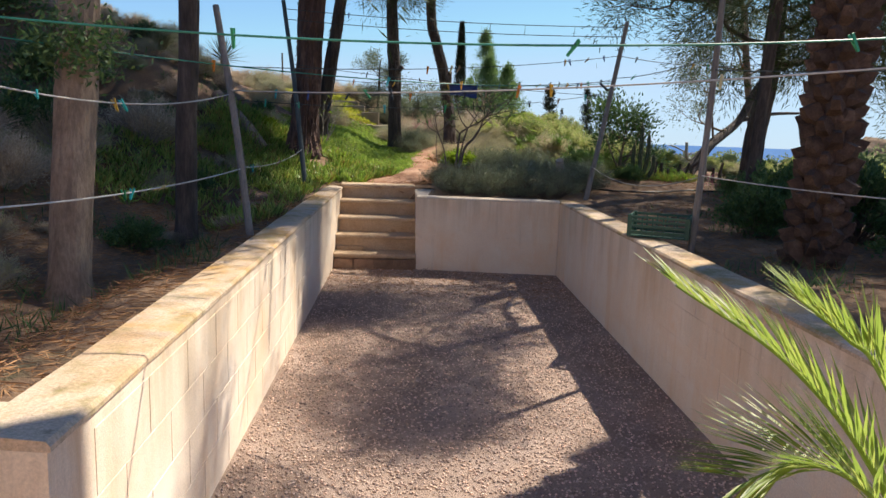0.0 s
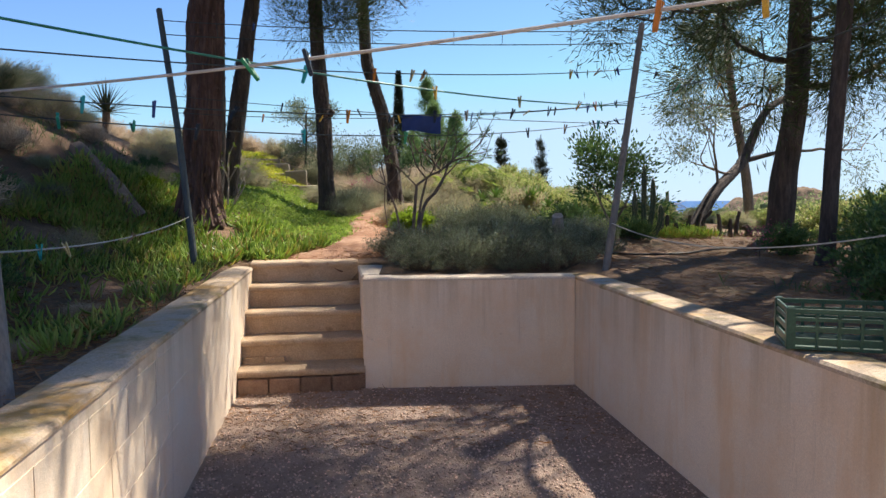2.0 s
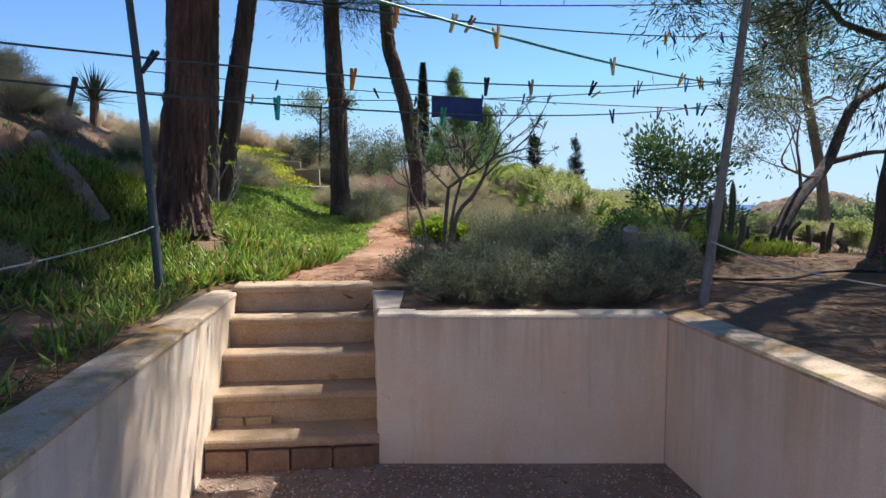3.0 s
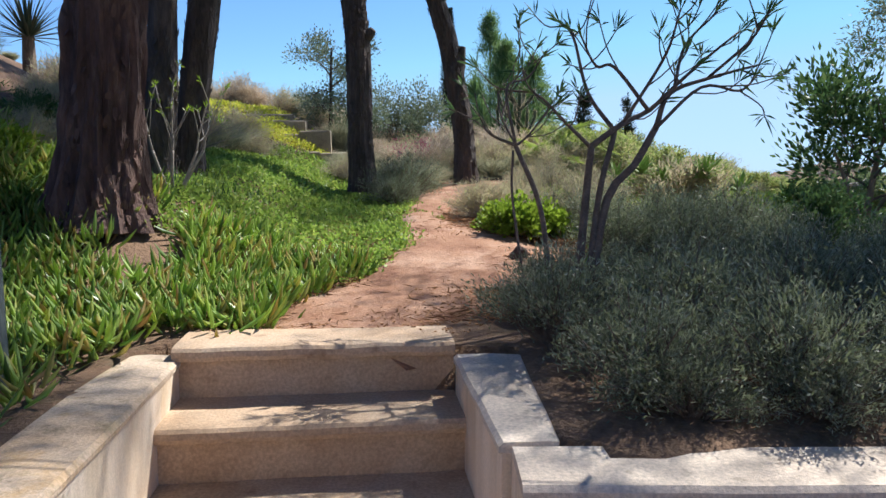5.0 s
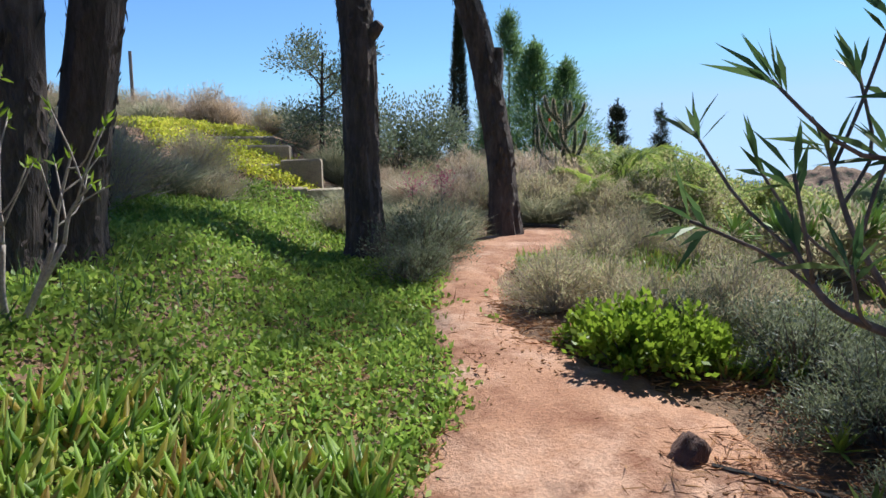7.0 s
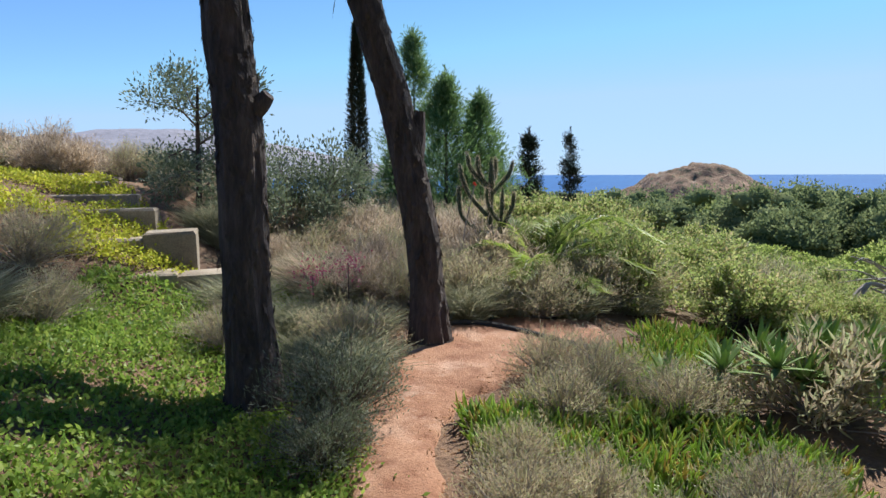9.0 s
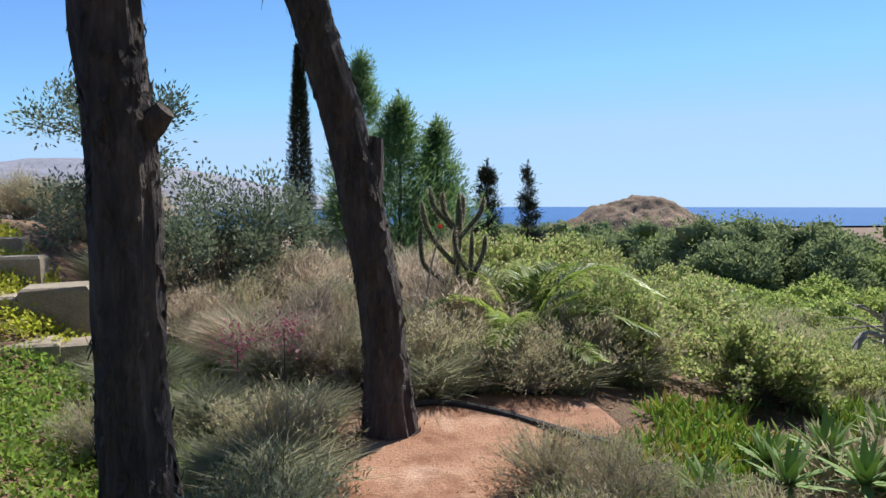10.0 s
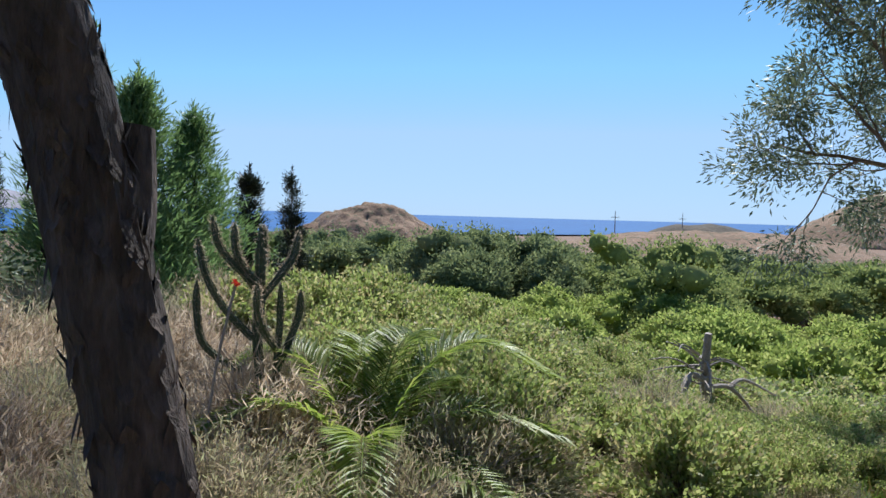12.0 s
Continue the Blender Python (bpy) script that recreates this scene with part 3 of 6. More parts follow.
# earth path above the steps
pc = [(-0.36, 11.25, 0.36), (-0.2, 11.75, 0.48), (0.16, 12.3, 0.56), (0.34, 12.9, 0.58), (0.18, 13.4, 0.40), (0.02, 13.9, 0.24), (0.0, 14.5, 0.22), (0.05, 15.1, 0.24), (0.22, 15.7, 0.36), (0.55, 16.1, 0.55), (1.0, 16.45, 0.55), (1.6, 16.5, 0.30)]
cen = along([(x, y, w) for x, y, w in pc], 90)
V = []
for i, p in enumerate(cen):
    d = (cen[min(i + 1, 89)] - cen[max(i - 1, 0)])
    nrm = Vector((d.y, -d.x, 0)).normalized()
    for j in range(9):
        u = j / 4 - 1
        w = p.z * (1 + 0.22 * noise.noise(Vector((i * 0.45, u * 2, 3))) + 0.12 * noise.noise(Vector((i * 1.3, u * 2, 8))))
        x, y = p.x + nrm.x * u * w, p.y + nrm.y * u * w
        V.append((x, y, ground_z(x, y) + (0.030 * (1 - abs(u) ** 3) + 0.012) * smooth(11.35, 11.9, y) - 0.02 * (1 - smooth(11.2, 11.8, y)) - 0.06 * (abs(u) > 0.95) + 0.010 * noise.noise(Vector((x * 6, y * 6, 9)))))
F = np.array([(i * 9 + j, i * 9 + j + 1, (i + 1) * 9 + j + 1, (i + 1) * 9 + j) for i in range(89) for j in range(8)])
tagged(mk("path", V, F, M["path"], smoothed=True), "narrow trodden path of pale orange earth", "path", kind="structure")

# ---------------------------------------------------------------- sea and far land
sea = mk("sea", [(-4900, 560, -17), (4900, 560, -17), (4900, 4700, -17), (-4900, 4700, -17)], np.array([(0, 1, 2, 3)]), M["sea"])
tagged(sea, "calm deep blue sea reaching the horizon", "sea", kind="structure")


def mound(name, cx, cy, rx, ry, z0, h, material, label, category, sharp=1.6, bump=0.06, k=48, seed=0.0, fr=0.05):
    V, F = [], []
    for j in range(k + 1):
        for i in range(k + 1):
            u, v = 2 * i / k - 1, 2 * j / k - 1
            r = math.hypot(u, v)
            x, y = cx + u * rx, cy + v * ry
            q = max(0.0, 1 - r ** sharp) if r < 1 else 0
            z = z0 + h * (q + bump * noise.fractal(Vector((x * fr + seed, y * fr, seed)), 0.8, 2.1, 5) * (0.4 + q)) - (0.2 * h if r > 0.98 else 0)
            V.append((x, y, z))
    for j in range(k):
        for i in range(k):
            F.append((j * (k + 1) + i, j * (k + 1) + i + 1, (j + 1) * (k + 1) + i + 1, (j + 1) * (k + 1) + i))
    return tagged(mk(name, V, np.array(F), material, smoothed=True), label, category, kind="structure")


mound("hill_cone", 188, 348, 50, 50, -19, 25.5, M["hill"], "bare ochre rounded hill dotted with scrub", "hill", 1.75, 0.10, 110, 1.0, 0.07)
mound("hill_foot", 158, 352, 52, 40, -19, 13.0, M["hill"], "low ochre shoulder at the foot of the hill", "hill", 1.5, 0.12, 70, 2.0, 0.07)
mound("hill_right", 690, 305, 92, 92, -19, 52, M["hill"], "bare brown hill above the valley", "hill", 1.35, 0.06, 80, 4.0, 0.02)
mound("headland", 396, 280, 105, 105, -19, 14.0, M["hill"], "broad brown terraced plateau beyond the woods", "headland", 2.6, 0.10, 90, 9.0, 0.03)
mound("headland_dark", 452, 330, 70, 40, -19, 19.0, M["headland"], "long low dark rise by the sea", "headland", 2.4, 0.08, 60, 7.0, 0.03)
mound("mountain_far", -650, 2600, 1100, 700, -30, 190, M["mountain"], "mountain ridge far away, tinted grey-blue for haze", "mountain", 1.4, 0.10, 60, 3.0, 0.0015)

# plain unseen wall closing the court behind, added to bounce sun onto its walls
hw = mk("wall_house", *box(1.5, -4.4, 2.2, 15.0, 0.3, 4.6, 0.0, 0.0), M["plaster"])
tagged(hw, "plain cream wall added unseen behind the court to bounce sunlight", "wall", kind="structure")

# ---------------------------------------------------------------- tree trunks
def trunk_thing(name, ctrl, r0, r1, material, label, category, seed, rings=60, sides=26, bumpy=0.13, extra=(), plates=0):
    base = ctrl[0]
    t = thing(name, (base[0], base[1], base[2]), label, category)
    pts = along(ctrl, rings)
    rad = [r0 + (r1 - r0) * i / (rings - 1) + r0 * 0.55 * max(0, 1 - i / (rings * 0.12)) ** 2 for i in range(rings)]
    mk("trunk", *tube(pts, rad, sides, True, bumpy, seed), material, t)
    for lb, e in extra:
        mk(lb, *tube(along(e[0], 14), np.linspace(e[1], e[2], 14), 12, True, 0.1, seed + 5), material, t)
    # loose plates of bark
    n = plates
    if n:
        k = rng.integers(0, rings - 2, n)
        Q = np.array([tuple(p) for p in pts])
        ax = unit(Q[k + 1] - Q[k])
        o = unit(np.cross(ax, rng.normal(size=(n, 3))))
        P = Q[k] + (Q[k + 1] - Q[k]) * rng.random((n, 1)) + o * (np.array(rad)[k] * (1.0 + 0.02 * rng.normal(size=n)))[:, None]
        S = np.cross(ax, o)
        L, W = rng.uniform(0.03, 0.075, (n, 1)), rng.uniform(0.010, 0.022, (n, 1))
        tilt = o * rng.uniform(0.05, 0.4, (n, 1))
        d = ax * rng.choice([-1, 1], (n, 1)) + tilt
        V = np.stack([P - S * W - o * 0.004, P + S * W - o * 0.004, P + S * W * 0.8 + d * L * 0.6, P + d * L, P - S * W * 0.8 + d * L * 0.6], 1).reshape(-1, 3)
        tagged(mk("bark_plate", V, np.arange(5 * n).reshape(n, 5), material, t), kind="stuff")
    return t


def gz(x, y, sink=0.06):
    return ground_z(x, y) - sink


pine_a = trunk_thing("pine_tree", [(-1.67, 12.36, gz(-1.67, 12.36)), (-1.64, 12.38, 2.0), (-1.60, 12.4, 2.8), (-1.54, 12.42, 3.8), (-1.42, 12.5, 5.5), (-1.35, 12.6, 8)], 0.205, 0.15, M["bark_red"], "thick old pine with deeply furrowed red-brown bark", "tree", 1.0, 150, 56, 0.24, (), 1100)
pine_d = trunk_thing("pine_tree", [(-1.74, 13.8, gz(-1.74, 13.8)), (-1.66, 13.8, 2.0), (-1.56, 13.8, 2.7), (-1.42, 13.8, 3.6), (-1.25, 13.8, 4.8), (-1.1, 13.8, 7)], 0.12, 0.085, M["bark"], "slender leaning pine with dark bark", "tree", 2.0, 80, 26, 0.12, (), 450)
pine_e = trunk_thing("pine_tree", [(-1.79, 13.5, gz(-1.79, 13.5)), (-1.77, 13.5, 2.0), (-1.73, 13.5, 3), (-1.68, 13.5, 7)], 0.105, 0.085, M["bark"], "slender upright pine with dark bark", "tree", 3.0, 80, 26, 0.12, (), 450)
pine_b = trunk_thing("pine_tree", [(-0.62, 15.62, gz(-0.62, 15.62, 0.1)), (-0.66, 15.62, 2.0), (-0.67, 15.64, 2.7), (-0.72, 15.66, 3.3), (-0.78, 15.7, 4.4), (-0.8, 15.7, 7)], 0.125, 0.10, M["bark"], "straight pine with a knot and flaking dark bark", "tree", 4.0, 130, 30, 0.13,
                      [("knot", ([(-0.67, 15.64, 2.80), (-0.57, 15.61, 2.86), (-0.52, 15.59, 2.91)], 0.07, 0.035))], 900)
pine_c = trunk_thing("pine_tree", [(0.42, 16.45, gz(0.42, 16.45, 0.1)), (0.38, 16.5, 2.0), (0.28, 16.55, 2.6), (0.20, 16.58, 3.0), (0.05, 16.6, 3.5), (-0.08, 16.65, 4.2), (-0.15, 16.7, 7.0), (0.1, 16.9, 9.6)], 0.115, 0.09, M["bark"], "leaning pine with a sawn side limb and flaking bark", "tree", 5.0, 130, 30, 0.13,
                      [("stub", ([(0.28, 16.55, 2.45), (0.33, 16.58, 2.7), (0.35, 16.6, 2.92)], 0.085, 0.055))], 900)
pine_l = trunk_thing("pine_tree", [(-1.30, 5.35, gz(-1.30, 5.35, 0.1)), (-1.28, 5.4, 1.2), (-1.27, 5.5, 2.0), (-1.22, 5.5, 3), (-1.2, 5.5, 7)], 0.115, 0.10, M["bark_grey"], "grey-brown pine trunk with a leafy tuft, behind the low wall", "tree", 6.0, 90, 26, 0.09)
pine_m = trunk_thing("pine_tree", [(-1.42, 7.3, gz(-1.42, 7.3, 0.1)), (-1.40, 7.3, 1.6), (-1.36, 7.3, 2.6), (-1.3, 7.3, 7)], 0.085, 0.075, M["bark"], "dark pine trunk in the shade of the slope", "tree", 7.0, 60, 20, 0.09)
pine_r = trunk_thing("pine_tree", [(5.35, 13.2, gz(5.35, 13.2, 0.1)), (5.4, 13.2, 1.8), (5.5, 13.15, 2.8), (5.5, 13.1, 4.5), (5.5, 13.0, 7.5)], 0.17, 0.11, M["bark"], "tall pine with dark bark beside the litter-strewn ground", "tree", 8.0, 80, 24, 0.10)
lean = trunk_thing("leaning_tree", [(4.6, 14.3, gz(4.6, 14.3, 0.1)), (5.2, 14.8, 1.6), (5.9, 15.4, 2.1), (6.4, 15.7, 2.9), (7.2, 16.2, 3.3)], 0.10, 0.05, M["bark"], "crooked tree leaning over the scrub", "tree", 9.0, 60, 16, 0.08,
                   [("limb", ([(5.9, 15.4, 2.1), (6.6, 15.6, 2.25), (7.3, 15.9, 2.3)], 0.045, 0.02))])

# ---------------------------------------------------------------- crowns
def open_to_sun(p):
    """Crown gaps cut to let sun onto the path, the slope and the end of the wall."""
    h = max(0, p[2] - 1.0)
    x, y = p[0] - 0.59 * h, p[1] - 0.59 * h
    path_side = -0.7 < x < 2.2 and 10.8 < y < 17.0 and noise.noise(Vector((x * 1.3, y * 1.3, 6))) > (-0.35 if y > 12.3 else 0.0)
    slope = -6.5 < x <= -0.7 and 10.8 < y < 18.5 and (noise.noise(Vector((x * 0.85, y * 0.85, 6))) > (-0.08 if x > -2.4 else 0.1) or (x > -1.6 and y < 12.9 and noise.noise(Vector((x * 1.2, y * 1.2, 6))) > -0.3))
    garden = 2.2 <= x < 8 and 12 < y < 22
    wall_end = -0.7 < x < 0.7 and 0.5 < y < 6.2 and noise.noise(Vector((x * 1.3, y * 1.3, 6))) > -0.25
    court = -0.6 < x < 2.8 and -2.0 < y < 10.6 and noise.noise(Vector((x * 1.2, y * 1.0, 2))) > -0.12
    return path_side or slope or garden or wall_end or court



def crown_of(tree, starts, material, depth=2, length=1.6, radius=0.04, tuft=70, leaf=(0.07, 0.12), width=0.0035, kids=3, spread=0.6, lift=0.05, puff=0.13, name="crown", wood=None, hang=0.0, curl=0.25, whole=False, floor=-9.0):
    """Boughs from the given places, and tufts of leaves at their ends."""
    out, tips = [], []
    for p, d in starts:
        limbs(p, d, length * rng.uniform(0.8, 1.2), radius, depth, spread, 5, kids, curl, lift, out, tips)
    out = [(a, b) for a, b in out if min(v.z for v in a) > floor]
    tips = [(p, d) for p, d in tips if p[2] > floor + 0.25]
    out = [(a, b) for a, b in out if whole or not (open_to_sun(a[-1]) or open_to_sun(a[len(a) // 2]))]
    tagged(mk("bough", *joined([tube(a, b, 5, False) for a, b in out]), wood or M["bark"], tree, smoothed=True), kind="stuff")
    P, D = [], []
    for p, d in tips:
        if open_to_sun(p) and not whole:
            continue
        c = np.array(p)
        k = int(tuft * rng.uniform(0.6, 1.3))
        off = rng.normal(0, puff, (k, 3))
        P.append(c + off)
        D.append(unit(off) * 0.8 + np.array(d) * 0.6 + rng.normal(0, 0.35, (k, 3)) + np.array([0, 0, 0.25 - hang]))
    P, D = np.concatenate(P), np.concatenate(D)
    n = len(P)
    mk(name, *blades(P, D, rng.uniform(*leaf, n), rng.uniform(0.6, 1.2, n) * width), material, tree)
    return tree


def ring_starts(cx, cy, z0, z1, n, up=0.25, skip=None):
    out = []
    for i in range(n):
        g = i * 2.4 + rng.uniform(-0.4, 0.4)
        out.append(((cx, cy, z0 + (z1 - z0) * i / max(1, n - 1)), (math.cos(g), math.sin(g), up + rng.uniform(-0.2, 0.3))))
    return out


PINE = dict(depth=2, length=1.7, radius=0.045, tuft=150, leaf=(0.09, 0.16), width=0.007, kids=3, puff=0.17)
HIGH = {**PINE, "floor": 4.3}
# the long +x boughs are out of view, added to shade the left slope
crown_of(pine_a, ring_starts(-1.22, 12.5, 4.9, 8, 18) + [((-1.22, 12.5, 5.6 + 0.4 * i), (1, 0.25 * (i - 2), 0.12)) for i in range(5)] * 2 + [((-1.22, 12.55, 6.2 + 0.2 * i), (1, -0.9 + 0.16 * i, 0.06)) for i in range(9)], M["needles"], **{**HIGH, "tuft": 400, "length": 2.2})
crown_of(pine_d, ring_starts(-1.2, 13.8, 5.3, 7, 11), M["needles"], **{**HIGH, "tuft": 200})
crown_of(pine_e, ring_starts(-1.7, 13.5, 5.3, 7, 11), M["needles"], **{**HIGH, "tuft": 200})
crown_of(pine_b, ring_starts(-0.79, 15.7, 4.8, 5.4, 6, 0.1), M["needles"], **{**HIGH, "length": 0.6, "radius": 0.025, "width": 0.005})
crown_of(pine_c, ring_starts(-0.15, 16.7, 6.6, 8.0, 13, 0.05), M["needles"], **{**HIGH, "length": 1.5, "tuft": 170})
# high boughs above the view, added to dapple the clover with shade
crown_of(pine_c, [((0.1, 16.9, 8.7 + 0.13 * i), (1, -0.15 + 0.2 * i, 0.05)) for i in range(7)] * 2 + [((0.1, 16.9, 9.0 + 0.1 * i), (0.5 - 0.3 * i, 1, 0.05)) for i in range(4)], M["needles"], **{**HIGH, "length": 2.3, "tuft": 260, "puff": 0.22})
crown_of(pine_b, ring_starts(-0.78, 15.7, 4.15, 4.9, 6, 0.0), M["needles"], **{**PINE, "length": 0.5, "radius": 0.02, "width": 0.004, "tuft": 110}, whole=True)
crown_of(pine_c, [((-0.06, 16.65, 4.65), (1, 0.1, 0.35)), ((-0.06, 16.65, 4.80), (0.8, -0.4, 0.2)), ((-0.07, 16.65, 4.95), (-1, 0.0, 0.25)), ((-0.08, 16.65, 5.10), (0.6, 0.6, 0.1)), ((-0.08, 16.65, 5.30), (1, 0.0, 0.1))], M["needles"], **{**HIGH, "length": 0.7, "radius": 0.025, "width": 0.004, "tuft": 110, "floor": 4.75}, whole=True)
# more unseen boughs, added where their shadow falls on the upper slope
crown_of(pine_c, [((0.0, 16.8, 7.3 + 0.12 * i), (math.cos(g), math.sin(g), 0.05)) for i, g in enumerate((0.1, 0.9, 0.5, 1.3, -0.2, 0.3, 0.7, 1.1, 0.0, 0.6, 1.6, -0.5))], M["needles"], **{**HIGH, "length": 2.9, "tuft": 520, "puff": 0.17, "floor": 6.0})
crown_of(pine_l, ring_starts(-1.2, 5.5, 3.8, 7, 9), M["needles"], **PINE)
crown_of(pine_m, ring_starts(-1.31, 7.3, 3.8, 7, 9), M["needles"], **PINE)
crown_of(pine_r, ring_starts(5.5, 13.05, 2.9, 7.5, 17, -0.1), M["needles"], **{**PINE, "tuft": 190, "puff": 0.2}, whole=True)
crown_of(lean, [((6.4, 15.7, 2.9), (0.3, 0.1, 1)), ((7.2, 16.2, 3.3), (0.8, 0.2, 0.2)), ((7.3, 15.9, 2.3), (0.9, -0.2, 0.3)), ((6.9, 16.0, 3.15), (0, -0.6, 0.6)), ((5.6, 15.1, 1.9), (-0.8, -0.1, 0.6)), ((5.3, 14.9, 1.7), (-0.5, -0.4, 0.9))],
         M["olive"], depth=2, length=0.9, radius=0.025, tuft=60, leaf=(0.05, 0.09), width=0.008, puff=0.13, hang=0.5, wood=M["bark_grey"], whole=True)
# a tuft of leaves on the grey pine
P = np.array([-1.24, 5.42, 2.05]) + rng.normal(0, 1, (1500, 3)) * np.array([0.13, 0.13, 0.09])
mk("leaf_tuft", *blades(P, rng.normal(size=(1500, 3)) + [0, 0, 0.3], rng.uniform(0.03, 0.06, 1500), 0.008), M["oleander"], pine_l)

# pines shading the court beside them; unseen -x boughs added to shade the slope
for px, py, z0 in ((4.4, 10.6, 3.9), (5.6, 9.2, 3.8)):
    t = trunk_thing("pine_tree", [(px, py, gz(px, py, 0.1)), (px + 0.05, py, 2.0), (px + 0.1, py - 0.05, 4), (px + 0.1, py, 7)], 0.075, 0.06, M["bark"], "thin pine with sparse hanging boughs beside the court", "tree", px, 50, 16, 0.08)
    crown_of(t, ring_starts(px + 0.08, py, z0, 6.8, 14, -0.15) + [((px + 0.1, py, 6.1 + 0.1 * i), (-1, -0.5 + 0.25 * i, 0.12)) for i in range(7)], M["needles"], **{**PINE, "tuft": 420, "puff": 0.18})

# feathery tree whose twigs hang at the edge of the slope
pep = trunk_thing("olive_tree", [(7.2, 17.0, gz(7.2, 17.0, 0.1)), (7.1, 17.1, 2.0), (6.95, 17.3, 3.2), (6.8, 17.4, 4.6)], 0.10, 0.06, M["bark_grey"], "feathery grey-green tree hanging over the slope", "tree", 14.0, 40, 14, 0.08)
crown_of(pep, [((6.95, 17.3, 3.25), (-0.6, 0.25, 0.05)), ((6.9, 17.3, 3.6), (-0.6, 0.1, 0.35)), ((6.9, 17.3, 3.3), (-0.4, 0.5, 0.25)), ((6.85, 17.35, 4.0), (-0.5, 0.4, 0.4)), ((6.8, 17.4, 4.4), (-0.4, -0.3, 0.6)), ((6.8, 17.4, 4.5), (0.5, 0.3, 0.5)), ((6.8, 17.4, 4.6), (-0.5, 0.3, 0.8)), ((6.95, 17.2, 3.1), (0.7, 0.5, 0.2))],
         M["olive"], depth=2, length=0.9, radius=0.026, tuft=110, leaf=(0.045, 0.085), width=0.010, puff=0.085, hang=0.4, wood=M["bark_grey"], kids=4, whole=True)

pep.location += Vector((-0.25, 0.17, 0.0))

# small trees on the right, behind the court
cit = trunk_thing("small_tree", [(3.52, 14.25, gz(3.52, 14.25)), (3.50, 14.2, 1.3), (3.55, 14.2, 1.7)], 0.035, 0.02, M["bark_grey"], "small dense-leaved garden tree", "tree", 15.0, 16, 8, 0.05,
                  [("stem", ([(3.50, 14.2, 1.15), (3.7, 14.2, 1.5), (3.8, 14.25, 1.8)], 0.02, 0.01)), ("stem", ([(3.50, 14.2, 1.1), (3.35, 14.2, 1.4), (3.2, 14.2, 1.75)], 0.02, 0.01))])
crown_of(cit, ring_starts(3.52, 14.2, 1.35, 1.8, 7, 0.5), M["oleander"], depth=1, length=0.42, radius=0.012, tuft=120, leaf=(0.05, 0.09), width=0.014, puff=0.11, wood=M["twig"], whole=True)

# olive-like tree at the head of the old steps
aca = trunk_thing("young_tree", [(-1.52, 19.4, gz(-1.52, 19.4)), (-1.50, 19.4, 2.5), (-1.48, 19.3, 3.0), (-1.45, 19.2, 3.35)], 0.035, 0.012, M["bark"], "young airy tree with small pale green leaves", "tree", 16.0, 20, 8, 0.05)
crown_of(aca, ring_starts(-1.49, 19.35, 2.35, 3.15, 10, 0.3), M["olive"], depth=1, length=0.45, radius=0.012, tuft=110, leaf=(0.03, 0.055), width=0.010, puff=0.07, kids=4, wood=M["twig"], whole=True)
for bx, by, h in ((-0.75, 19.3, 0.95), (-0.35, 19.5, 0.8)):
    b = thing("leafy_bush", (bx, by, gz(bx, by)), "pale green leafy bush beyond the dry scrub", "bush")
    z = gz(bx, by)
    crown_of(b, [((bx, by, z), (rng.normal(0, 0.35), rng.normal(0, 0.35), 1)) for i in range(9)], M["olive"], depth=1, length=h * 0.8, radius=0.014, tuft=110, leaf=(0.03, 0.055), width=0.011, puff=0.07, kids=4, wood=M["twig"], whole=True)


